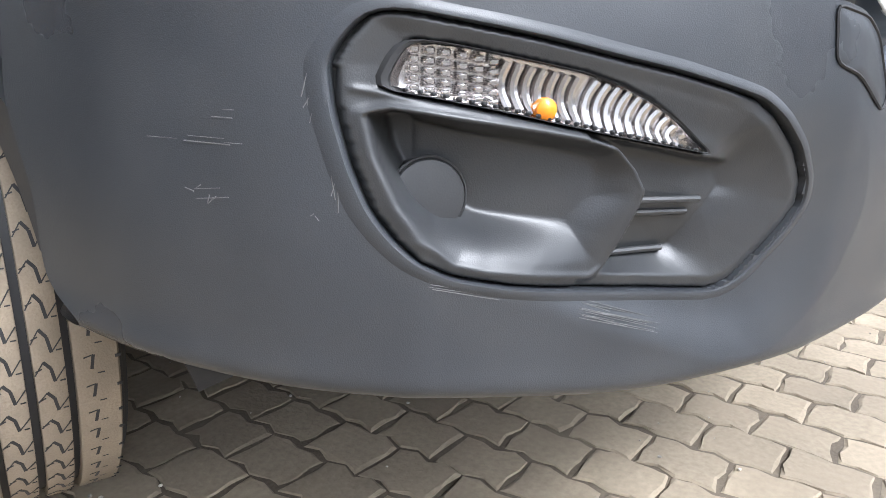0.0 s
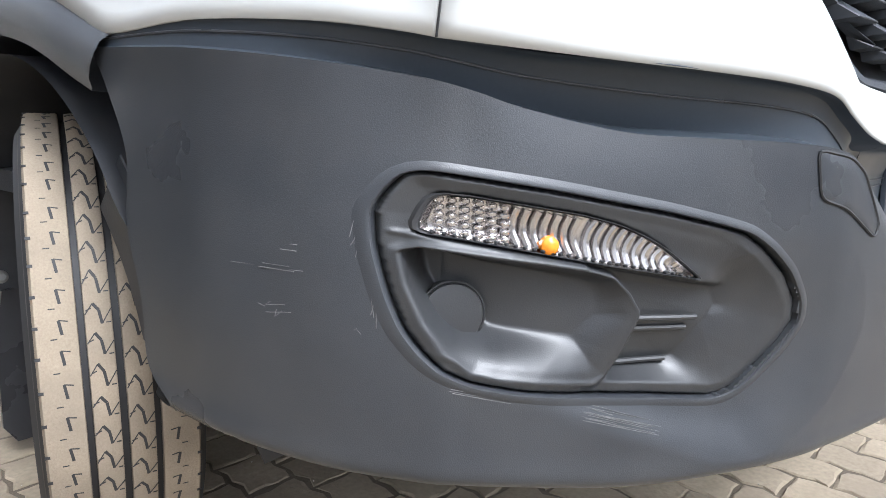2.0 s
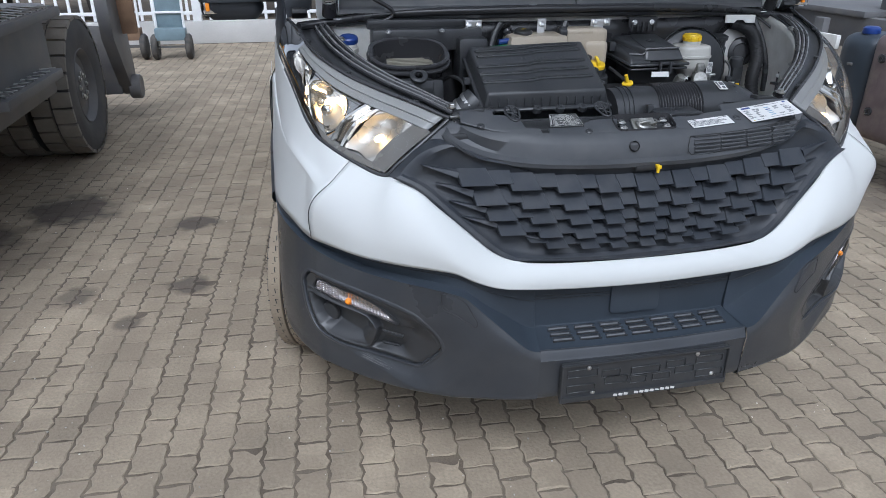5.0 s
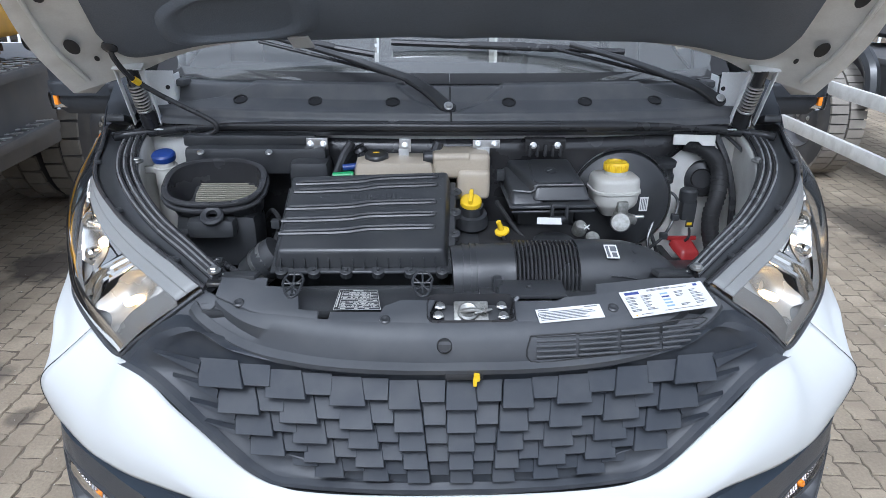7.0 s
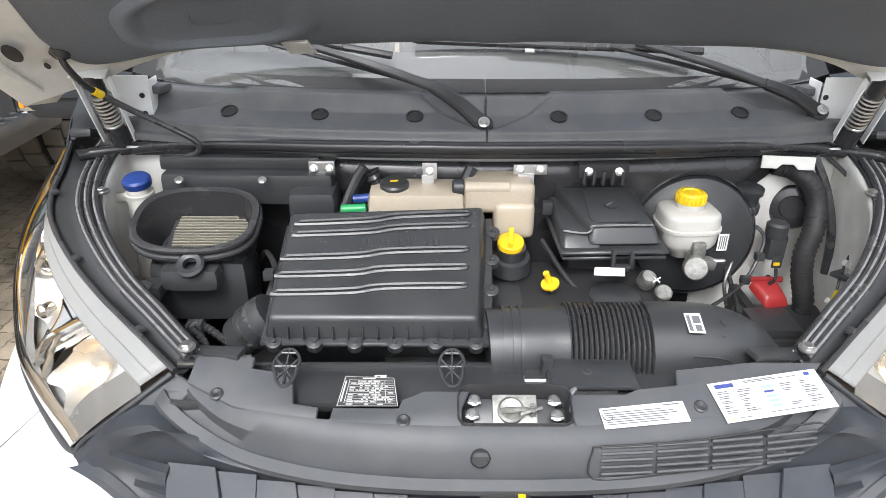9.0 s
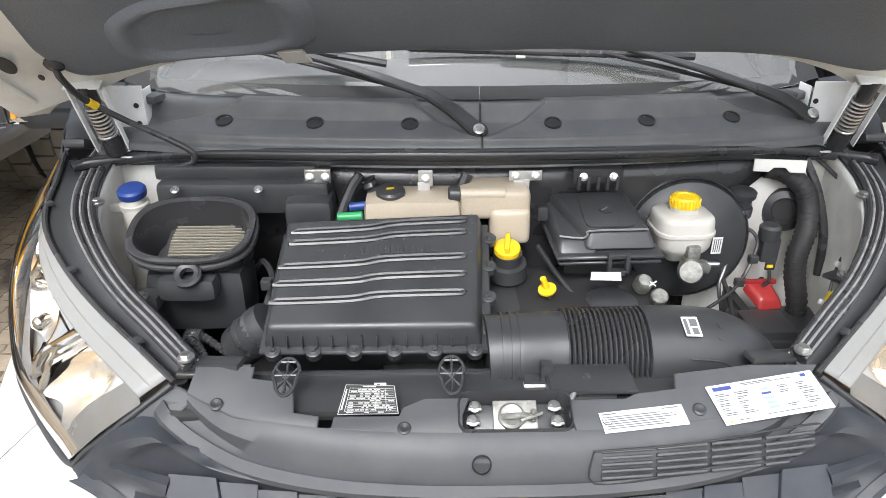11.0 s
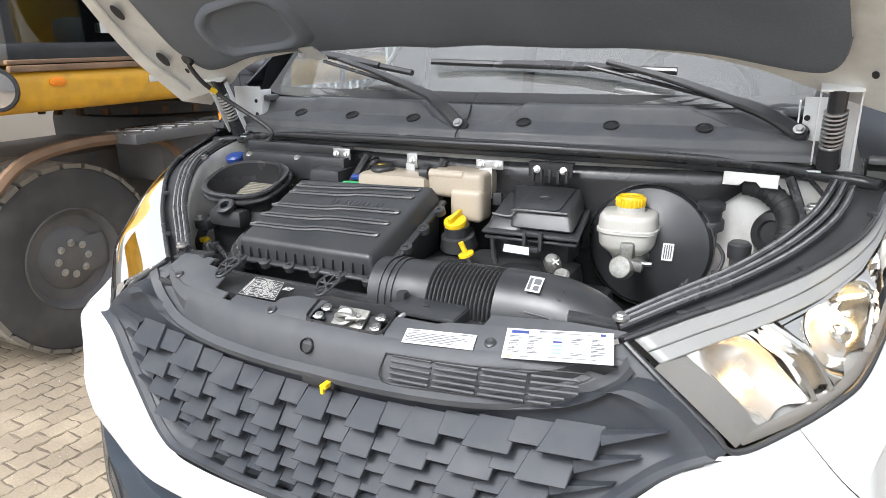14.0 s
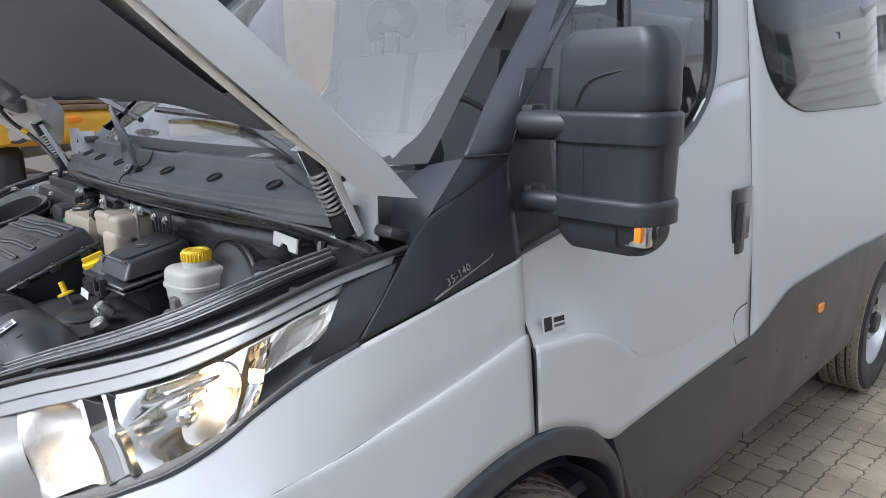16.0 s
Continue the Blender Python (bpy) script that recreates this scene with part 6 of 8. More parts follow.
for s in (-1, 1):
    for x, f, rx, ry in ((.875, .24, .017, .028), (.86, .50, .016, .026), (.85, .14, .006, .010)):
        m = frame_at(under(s * x, f, .001), -NB, (s * -.25, -.73, .67))
        part("frame_hole", lathe([(rx, 0), (rx, .0012), (rx * .9, .002), (.001, .002)], 24, m @ Matrix.Diagonal((1, ry / rx, 1, 1))), SHADE, bonnet)
    part("frame_crease", tube([under(s * .90, .05, .002), under(s * .905, .3, .003), under(s * .885, .6, .003), under(s * .86, .85, .002)], .006, 8, 5), INNER_WHITE, bonnet)
    # hinge, spring strut and its tower
    x = s * .800
    hinge = part("hinge", join(box((.0035, .016, .175), (x + s * .040, .842, 1.448), .001, (25, 0, 0)), box((.0035, .014, .165), (x - s * .030, .842, 1.446), .001, (25, 0, 0)), box((.074, .030, .0035), (x + s * .005, .802, 1.530), .001, (25, 0, 0))), FENCE, van, "white painted bonnet hinge")
    tower = part("hinge_tower", join(box((.104, .0035, .150), (x - s * (.014 if s < 0 else .004), .912, 1.428), .001), box((.0035, .05, .13), (x - s * .064, .935, 1.428), .001), box((.060, .050, .0035), (x - s * .04, .890, 1.356), .001)), FENCE, hinge)
    for dz in (.02, -.02, -.045):
        part("tower_hole", lathe([(.006, 0), (.006, .001), (.0045, .0012), (.001, .0008)], 14, frame_at((x - s * .048, .909, 1.44 + dz), (0, -1, 0))), SHADE, tower)
    a, b = Vector((x, .875, 1.372)), Vector((x, .800, 1.530))
    part("strut_rod", tube([a, b], .010, 12, 1), BLACK, hinge)
    coil = []
    for k in range(121):
        f = .22 + .50 * k / 120
        t = 2 * math.pi * 9 * k / 120
        coil.append(a.lerp(b, f) + .019 * (Vector((1, 0, 0)) * math.cos(t) + Vector((0, .9, .43)) * math.sin(t)))
    part("coil_spring", tube(coil, .0034, 6, 1), STEEL, hinge)
    part("strut_boot", tube([a.lerp(b, -.02), a.lerp(b, .24)], lambda f: .024 - .004 * f, 14, 4), RUBBER, hinge)
    part("strut_top", tube([a.lerp(b, .70), a.lerp(b, 1.0)], .017, 14, 3), RUBBER, hinge)
    bolt((x - s * .02, .90, 1.36), (0, -.4, 1), .008, hinge)
    part("drain_spout", box((.05, .07, .022), (s * .895, .915, 1.372), .009, (-20, 0, 0)), BLACK, van)
cable = part("washer_hose", tube([(-.798, .704, 1.588), (-.796, .708, 1.565), (-.785, .735, 1.525), (-.768, .765, 1.495), (-.72, .79, 1.455), (-.66, .80, 1.420), (-.612, .80, 1.392), (-.605, .80, 1.372), (-.63, .80, 1.358), (-.69, .80, 1.352)], .0065, 10, 10), RUBBER, van, "black hose to the bonnet")
part("grommet", lathe([(.018, 0), (.018, .006), (.010, .012)], 20, frame_at((-.798, .704, 1.590), -NB)), RUBBER, cable)
part("yellow_band", tube([(-.776, .752, 1.507), (-.768, .765, 1.495)], .0085, 10, 2), YELLOW, cable)

# ---- windscreen, wipers, cab behind it ----
BASE = [(0, .875, 1.476), (.25, .888, 1.475), (.5, .925, 1.474), (.70, .98, 1.473), (.83, 1.06, 1.480)]
TOPS = [(0, 1.70, 2.17), (.22, 1.705, 2.168), (.42, 1.73, 2.16), (.58, 1.765, 2.15), (.68, 1.81, 2.14)]
mids = [Vector(a).lerp(Vector(b), .5) + Vector((0, -.02, .02)) for a, b in zip(BASE, TOPS)]
screen = part("windscreen", sheet(loft_rows([both([tuple(p) for p in c]) for c in (BASE, mids, TOPS)], 5, 6)), SCREEN, van, "clear windscreen")
screen.visible_shadow = False


def screen_at(u, v):
    """A place on the windscreen: u from its middle to its side, v from its foot up, just proud of the glass."""
    k = min(abs(u), 1) * 4
    i = min(3, int(k))
    a, m, b = (Vector(c[i]).lerp(Vector(c[i + 1]), k - i) for c in (BASE, mids, TOPS))
    q = spline(a - (m - a), a, m, b, v * 2) if v < .5 else spline(a, m, b, b + (b - m), v * 2 - 1)
    return Vector((math.copysign(q.x, u), q.y - .003, q.z + .001))


rim_out = [(u, 0) for u in np.linspace(0, 1, 12)] + [(1, v) for v in np.linspace(.04, 1, 16)]
corner_in = [(.84 + .085 * math.sin(a), .117 - .085 * math.cos(a)) for a in np.linspace(0, math.pi / 2, 8)]
rim_in = [(u, .032) for u in np.linspace(0, .80, 8)] + corner_in + [(.925 + .01 * f, .16 + .84 * f) for f in np.linspace(0, 1, 12)]
for s in (-1, 1):
    part("glass_border", sheet([[screen_at(s * max(u, .001), v) for u, v in c] for c in (rim_out, rim_in)]), SHADE, screen, "black printed border")


def flat_arm(points, widths, h):
    """A flat tapered arm with chamfered edges along a curved line."""
    line = through_knots([tuple(p) for p in points], 6)
    up = Vector((0, -.75, .66))
    rows = []
    for i, p in enumerate(line):
        ahead = (line[min(i + 1, len(line) - 1)] - line[max(i - 1, 0)]).normalized()
        side = ahead.cross(up).normalized()
        w = float(np.interp(i / (len(line) - 1), np.linspace(0, 1, len(widths)), widths)) / 2
        rows.append([p + side * (w * a) + up * (h * b) for a, b in ((-1, -.5), (-1, .2), (-.65, .5), (.65, .5), (1, .2), (1, -.5))])
    bm = sheet(rows, True)
    bm.verts.ensure_lookup_table()
    bm.faces.new(bm.verts[:6])
    bm.faces.new(bm.verts[-6:])
    bmesh.ops.recalc_face_normals(bm, faces=bm.faces)
    return bm


def wiper(pivot, elbow, hold, tip, tail):
    pivot, elbow, hold = Vector(pivot), Vector(elbow), Vector(hold)
    w = part("wiper", flat_arm([pivot, pivot.lerp(elbow, .5) + Vector((0, -.006, .008)), elbow], (.034, .030, .024), .014), BLACK, van, "black windscreen wiper", False)
    part("arm", flat_arm([elbow, elbow.lerp(hold, .5) + Vector((0, -.006, .006)), hold], (.022, .016, .011), .009), BLACK, w, "", False)
    part("pivot_cap", lathe([(.020, -.012), (.020, .004), (.016, .009), (.001, .010)], 24, frame_at(pivot, (0, -.75, .66))), BLACK, w)
    part("blade", tube([tip, Vector(tip).lerp(Vector(tail), .33), Vector(tip).lerp(Vector(tail), .66), tail], .0085, 8, 4), RUBBER, w)
    mid = Vector(tip).lerp(Vector(tail), .55)
    along = (Vector(tail) - Vector(tip)).normalized()
    part("blade_spoiler", flat_arm([mid - along * .14 + Vector((0, -.008, .004)), mid + Vector((0, -.009, .005)), mid + along * .14 + Vector((0, -.008, .004))], (.016, .022, .016), .010), RUBBER, w, "", False)
    part("linkage", tube([Vector(pivot) + Vector((-.04, .01, .03)), Vector(elbow) + Vector((-.03, .02, .0)), Vector(hold) + Vector((-.05, .01, -.01))], .005, 8, 6), RUBBER, w)
    bolt(Vector(pivot) + Vector((0, -.012, .008)), (0, -.7, .7), .008, w)


wiper((-.006, .806, 1.426), (-.112, .832, 1.500), (-.455, .925, 1.586), (-.74, .955, 1.630), (-.200, .915, 1.546))
wiper((.740, .900, 1.430), (.610, .902, 1.492), (.322, .920, 1.574), (-.155, .945, 1.574), (.478, .945, 1.552))
CLOTH = material("dark_seat_cloth", (0.045, 0.047, 0.05), 0.9, vary=0.2, bump=0.3)
part("dashboard", join(box((1.62, .55, .14), (0, 1.38, 1.36), .05), box((.34, .12, .10), (.42, 1.30, 1.46), .05)), PANEL, van, "dark grey dashboard")
part("steering_wheel", tube([(.42 + .19 * math.cos(a), 1.62 - .07 * math.sin(a), 1.42 + .18 * math.sin(a)) for a in (2 * math.pi * k / 24 for k in range(25))], .014, 8, 1), BLACK, van)
for x in (-.50, -.02, .48):
    seat = part("seat", join(box((.46, .16, .62), (x, 2.02, 1.45), .06, (-12, 0, 0)), box((.46, .5, .16), (x, 1.78, 1.10), .05)), CLOTH, van, "dark cloth cab seat")
    part("headrest", join(tube([(x - .09, 2.11, 1.83), (x - .11, 2.12, 1.92), (x, 2.12, 1.985), (x + .11, 2.12, 1.92), (x + .09, 2.11, 1.83)], .035, 10, 5), box((.18, .04, .02), (x, 2.115, 1.86), .01), tube([(x - .05, 2.10, 1.74), (x - .05, 2.11, 1.83)], .008, 8, 1), tube([(x + .05, 2.10, 1.74), (x + .05, 2.11, 1.83)], .008, 8, 1)), CLOTH, seat)
part("cab_rear_wall", box((1.86, .02, 1.0), (0, 5.6, 1.6), .0), PANEL, van)
part("cab_floor", box((1.86, 4.6, .04), (0, 3.6, .62), .0), PANEL, van)
roof = [[(x, y, z - .10 * (x / .9) ** 4) for x in np.linspace(-.80, .80, 9)] for y, z in ((1.70, 2.18), (1.95, 2.26), (2.6, 2.30), (4.2, 2.30), (5.6, 2.28))]
part("roof", sheet(loft_rows(roof, 3, 3)), WHITE, van)

# ---- sides ----
SX = lambda z: (1.0 if z < 1.0 else 1.0 - .10 * (z - 1.0) ** 1.35)
SILL = [(1.165, 1.300), (1.45, 1.352), (1.65, 1.405), (1.86, 1.470), (2.00, 1.545), (2.085, 1.65), (2.115, 1.85), (2.12, 2.06)]
MOULD = [(1.50, .785), (1.87, .797), (2.31, .808), (2.45, .831), (2.60, .875), (2.72, .902), (3.03, .906), (3.55, .909)]


def side_pt(y, z, s, out=0.0):
    return Vector((s * (SX(z) - .02 + out), y, z))


for s in (-1, 1):
    # door below its window
    lowc = [(1.172, .930), (1.25, .915), (1.36, .868), (1.46, .800), (1.60, .789), (1.87, .797), (2.10, .803), (2.33, .809)]
    flare = [.045, .045, .043, .040, .028, .022, .020, .018]
    low3 = [side_pt(y, z, s, o) for (y, z), o in zip(lowc, flare)]
    m1 = [side_pt(y, z, s, o) for (y, z), o in zip(((1.172, 1.10), (1.26, 1.09), (1.38, 1.07), (1.52, 1.0), (1.66, .92), (1.88, .90), (2.11, .905), (2.333, .91)), (.040, .042, .040, .028, .012, .008, .008, .008))]
    m2 = [side_pt(y, z, s, .004) for y, z in ((1.172, 1.20), (1.27, 1.19), (1.40, 1.17), (1.54, 1.15), (1.68, 1.13), (1.88, 1.13), (2.11, 1.15), (2.335, 1.17))]
    top3 = [side_pt(y, z, s) for y, z in ((1.172, 1.299), (1.30, 1.322), (1.45, 1.350), (1.60, 1.388), (1.75, 1.436), (1.90, 1.486), (2.06, 1.60), (2.33, 1.64))]
    step = [p.lerp(q, .16) - Vector((s * o, 0, 0)) for p, q, o in zip(m1, m2, (.005, .006, .006, .004, .001, .0, .0, .0))]
    door = part("front_door", sheet(loft_rows([low3, m1, step, m2, top3], 4, 5)), WHITE, van, "white cab door")
    thick(door, .004)
    post = [[side_pt(y, z, s) for y, z in ((2.06, 1.60), (2.105, 1.72), (2.118, 1.85), (2.12, 2.10))], [side_pt(2.33, z, s) for z in (1.64, 1.74, 1.86, 2.10)]]
    thick(part("door_post", sheet(loft_rows(post, 4, 4)), WHITE, door), .004)
    gl = [[side_pt(y, z, s, -.012) for y, z in ((1.17, 1.31), (1.45, 1.36), (1.75, 1.44), (1.98, 1.54), (2.10, 1.68))], [side_pt(y, z, s, -.012) for y, z in ((1.32, 1.70), (1.55, 1.75), (1.80, 1.80), (2.0, 1.85), (2.115, 1.88))],
          [side_pt(y, z, s, -.012) for y, z in ((1.60, 2.06), (1.72, 2.06), (1.90, 2.06), (2.05, 2.06), (2.12, 2.06))]]
    pane = part("door_window", sheet(loft_rows(gl, 4, 4)), WINDOW, door)
    part("window_rubber", tube([side_pt(y, z, s, -.004) for y, z in SILL], .012, 8, 6), RUBBER, door)
    part("window_bar", tube([side_pt(1.62, 1.40, s, -.006), side_pt(1.64, 1.75, s, -.006), side_pt(1.68, 2.05, s, -.006)], .012, 8, 4), RUBBER, door)
    sail = [[side_pt(1.165, 1.305, s, .003), side_pt(1.25, 1.318, s, .003), side_pt(1.33, 1.332, s, .003)], [side_pt(1.155, 1.48, s, .003), side_pt(1.22, 1.49, s, .003), side_pt(1.31, 1.50, s, .003)], [side_pt(1.24, 1.66, s, .0), side_pt(1.28, 1.66, s, .0), side_pt(1.33, 1.66, s, .0)]]
    thick(part("mirror_base", sheet(loft_rows(sail, 4, 4)), SIDE_BLACK, door), .006)
    pil = [[(s * .925, 1.055, 1.495), (s * .872, 1.20, 1.62), (s * .80, 1.45, 1.83), (s * .70, 1.80, 2.13)], [(s * .945, 1.10, 1.497), (s * .915, 1.24, 1.64), (s * .86, 1.50, 1.86), (s * .79, 1.82, 2.13)], [(s * .950, 1.158, 1.495), (s * .928, 1.30, 1.68), (s * .90, 1.52, 1.90), (s * .85, 1.72, 2.08)]]
    pillar = part("windscreen_pillar", sheet(loft_rows(pil, 5, 4)), SIDE_BLACK, van, "black windscreen pillar")
    thick(pillar, .006)
    shoulder = [[(s * .83, 1.06, 1.478), (s * .89, 1.05, 1.49), (s * .927, 1.055, 1.497)], [(s * .84, .97, 1.44), (s * .90, .965, 1.425), (s * .938, .96, 1.41)], [(s * .86, .93, 1.38), (s * .90, .92, 1.37), (s * .934, .908, 1.355)]]
    part("pillar_foot", sheet(loft_rows(shoulder, 4, 4)), SIDE_BLACK, pillar)
    cap2 = [[(s * .927, 1.055, 1.497), (s * .945, 1.11, 1.497), (s * .950, 1.158, 1.495)], [(s * .938, .96, 1.41), (s * .945, 1.04, 1.44), (s * .948, 1.157, 1.48)]]
    part("pillar_cap", sheet(loft_rows(cap2, 4, 3)), SIDE_BLACK, pillar)
    part("pillar_joint", tube([(s * .930, 1.055, 1.500), (s * .949, 1.11, 1.500), (s * .953, 1.156, 1.499)], .002, 6, 5), SHADE, pillar)
    part("door_gap", tube([side_pt(1.168, .93, s, .044), side_pt(1.166, 1.10, s, .040), side_pt(1.166, 1.20, s, .002), side_pt(1.162, 1.30, s, .0), (s * .951, 1.158, 1.495), (s * .928, 1.30, 1.68)], .0018, 6, 6), SHADE, van)
    part("door_gap", tube([side_pt(2.334, .45, s, .03), side_pt(2.336, .81, s, .02), side_pt(2.338, 1.2, s, .002), side_pt(2.336, 1.64, s), side_pt(2.33, 2.1, s)], .0018, 6, 6), SHADE, van)
    h = part("door_handle", join(box((.012, .130, .225), side_pt(2.245, 1.20, s, .004), .006, (0, 0, 0)), box((.020, .05, .16), side_pt(2.225, 1.19, s, .012), .009)), RUBBER, door, "black door handle")
    sticker("dealer_sticker", side_pt(1.203, 1.168, s, .030), side_pt(1.283, 1.162, s, .030), side_pt(1.284, 1.126, s, .032), side_pt(1.203, 1.132, s, .032), PAPER, van, "small grey and black dealer sticker", [(.05, .1, .38, .9, SHADE), (.46, .2, .92, .5, SHADE), (.46, .62, .92, .78, INK)], .004 if s > 0 else .004)
    part("fuel_flap", tube([side_pt(2.23, .815, s, .02), side_pt(2.21, .87, s, .012), side_pt(2.235, .92, s, .009), side_pt(2.32, .93, s, .009)], .0022, 6, 8), SHADE, door)
    # rear body side
    rearp = [[side_pt(y, zz, s, o) for y in (2.34, 3.0, 3.7, 4.5, 5.6)] for zz, o in ((.80, .018), (.93, .008), (1.17, .004), (1.6, 0), (2.12, 0))]
    body = part("body_side", sheet(loft_rows(rearp, 5, 4)), WHITE, van, "white body side with window")
    thick(body, .004)
    wpoly = outline([(2.36, 2.02), (2.37, 1.86), (2.47, 1.65), (2.60, 1.56), (2.79, 1.515), (3.84, 1.515), (3.92, 1.56), (3.92, 2.0), (3.86, 2.05), (2.42, 2.05)], 72, 2)
    wc = sum(wpoly, Vector((0, 0))) / 72
    part("rear_window", sheet([[side_pt(*(wc + (p - wc) * g), s, d) for p in wpoly] for g, d in ((1.0, .003), (.985, .008), (.5, .008), (.05, .008))], True), material("dark_bonded_glass", (0.016, 0.020, 0.021), 0.06, vary=0.05, spec=0.22), body, "dark tinted rear window")
    ml = [side_pt(y, z, s, .022) for y, z in MOULD]
    mlow = [side_pt(y, z, s, o) for (y, z), o in zip(((1.62, .50), (1.90, .46), (2.31, .455), (2.45, .455), (2.60, .455), (2.72, .455), (3.03, .455), (3.55, .46)), (.028,) * 8)]
    mfoot = [Vector((p.x - s * .05, p.y, .40)) for p in mlow]
    sidem = part("side_moulding", sheet(loft_rows([ml, [(a + b) / 2 + Vector((s * .008, 0, 0)) for a, b in zip(ml, mlow)], mlow, mfoot], 5, 4)), BUMPER, van, "dark grey plastic side moulding")
    part("flap_line", tube([side_pt(2.22, .755, s, .030), side_pt(2.30, .752, s, .031)], .002, 6, 3), SHADE, sidem)
    part("side_marker", join(box((.010, .06, .035), side_pt(3.02, .748, s, .034), .006)), ORANGE, sidem, "amber side marker lamp")
    rear_low = [[side_pt(y, z, s, .022) for y, z in ((3.55, .909), (3.70, .90), (4.2, .90), (4.7, .90), (5.6, .90))], [side_pt(y, z, s, .03) for y, z in ((3.55, .46), (3.74, .66), (4.2, .80), (4.66, .66), (5.6, .45))]]
    part("rear_moulding", sheet(loft_rows(rear_low, 5, 4)), BUMPER, van)
    # wheel arch flare
    path = [(.735, .832, 0), (.80, .853, 0), (.88, .882, 0), (.96, .905, 0), (1.06, .922, 0), (1.165, .927, 0), (1.27, .913, 0), (1.38, .862, .002), (1.45, .798, .008), (1.515, .72, .012), (1.55, .62, .014), (1.57, .53, .024), (1.58, .455, .050), (1.585, .41, .080), (1.585, .375, .112)]
    cc = Vector((1.13, .35))
    fl_rows = []
    for g, x in ((1.0, 1.018), (.985, 1.030), (.93, 1.034), (.885, 1.026), (.875, 1.00), (.875, .80)):
        row = []
        for k, (y, z, inn) in enumerate(path):
            u = min(1.0, max(0.0, (k - 7) / 4))
            gg = g + (1 - (1 - g) * .10 - g) * u
            deep_x = x if x > .9 else x + (.93 - x) * u
            row.append((s * (deep_x - inn), cc.x + (y - cc.x) * gg, cc.y + (z - cc.y) * gg))
        fl_rows.append(row)
    part("arch_flare", sheet(loft_rows(fl_rows, 4, 2)), BUMPER, van, "black plastic wheel arch flare")
    liner = []
    for x, low in ((1.012, .05), (.90, .0), (.62, -.10)):
        liner.append([(s * (x - (.10 * max(0.0, .62 - z) / .25 if x > .8 else 0)), y, z) for y, z in ((1.13 + .445 * math.cos(a), .36 + .47 * math.sin(a)) for a in np.linspace(low, math.pi + .15, 22))])
    part("arch_liner", sheet(loft_rows(liner, 3, 1)), LINER, van, "black plastic wheel arch liner")
    flange = [(1.13 - r * math.cos(a), .36 + r * math.sin(a)) for r, steps in ((.475, np.linspace(.80, .26, 10)), (.375, np.linspace(.30, .80, 10))) for a in steps]
    liner_edge = part("liner_flange", slab(flange, .008, Matrix(((0, 0, s, s * .985), (1, 0, 0, 0), (0, 1, 0, 0), (0, 0, 0, 1))), .002, 1), LINER, van, "black plastic edge of the wheel arch liner")
    for a in (.36, .62) if s > 0 else ():
        bolt((s * .995, 1.13 - .425 * math.cos(a), .36 + .425 * math.sin(a)), (s, 0, 0), .009, liner_edge, STEEL)
    # near-black box closes the arch, its shade put into the colour
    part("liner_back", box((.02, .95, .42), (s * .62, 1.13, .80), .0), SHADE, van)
    for y, z in ((1.49, .565), (1.53, .415)):
        bolt((s * (.975 if z > .5 else .925), y + .004, z), (0, -1, .2), .009, van, STEEL)
    # plain near-black box added to fill the shaded space under the body
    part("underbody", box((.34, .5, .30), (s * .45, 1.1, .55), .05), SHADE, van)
    # twin-arm mirror
    mx, my = s * 1.120, 1.262

    def shell(z0, z1, w0, w1, d0, d1, r, name, parent, label="", soft_end=.20):
        """A rounded housing: width and depth at its lower and upper end."""
        rows = []
        for f in (0, .04, .10, .2, .35, .5, .65, .8, .9, .96, 1):
            end = min(f, 1 - f) * (z1 - z0)
            k = 1 - (soft_end * (1 - min(1, end / r)) ** 2)
            w, d = (w0 + (w1 - w0) * f) * k, (d0 + (d1 - d0) * f) * k
            rows.append([Vector((mx + px, my + py, z0 + (z1 - z0) * f)) for px, py in rounded(w, d, min(w, d) * .34, 6)])
        bm = sheet(rows, True)
        bm.verts.ensure_lookup_table()
        bm.faces.new(bm.verts[:28][::-1])
        bm.faces.new(bm.verts[-28:])
        bmesh.ops.recalc_face_normals(bm, faces=bm.faces)
        return part(name, bm, SIDE_BLACK, parent, label)
    mirror = shell(1.560, 1.722, .226, .212, .120, .105, .040, "mirror", van, "large black door mirror with twin arms")
    shell(1.395, 1.565, .220, .224, .115, .118, .002, "lower_shell", mirror)
    shell(1.322, 1.40, .196, .222, .096, .116, .035, "chin", mirror)
    for z, h in ((1.553, .056), (1.405, .044)):
        arm = slab(rounded(.238, .132, .052, 6), h, Matrix.Translation((mx, my, z - h / 2)), .012, 3)
        arm = join(arm, tube([(s * .945, 1.215, z), (s * .985, 1.212, z), (s * 1.04, 1.222, z), (s * 1.09, 1.245, z)], h * .52, 14, 5))
        part("arm", arm, SIDE_BLACK, mirror)
        part("arm_collar", box((.030, .05, h * 1.25), (s * .958, 1.225, z + .004), .010), BLACK, mirror)
    part("shell_joint", tube([(s * 1.07, my - .061, 1.59), (s * 1.10, my - .060, 1.635), (s * 1.19, my - .050, 1.655), (s * 1.215, my - .02, 1.658)], .0016, 6, 6), SHADE, mirror)
    part("shell_joint", tube([(s * 1.09, my - .059, 1.53), (s * 1.09, my - .059, 1.43)], .0014, 6, 1), SHADE, mirror)
    lampm = part("indicator", box((.068, .050, .062), (s * 1.196, my - .040, 1.368), .016), LENS, mirror)
    part("indicator_bulb", box((.014, .012, .030), (s * 1.207, my - .054, 1.368), .004), ORANGE, lampm)
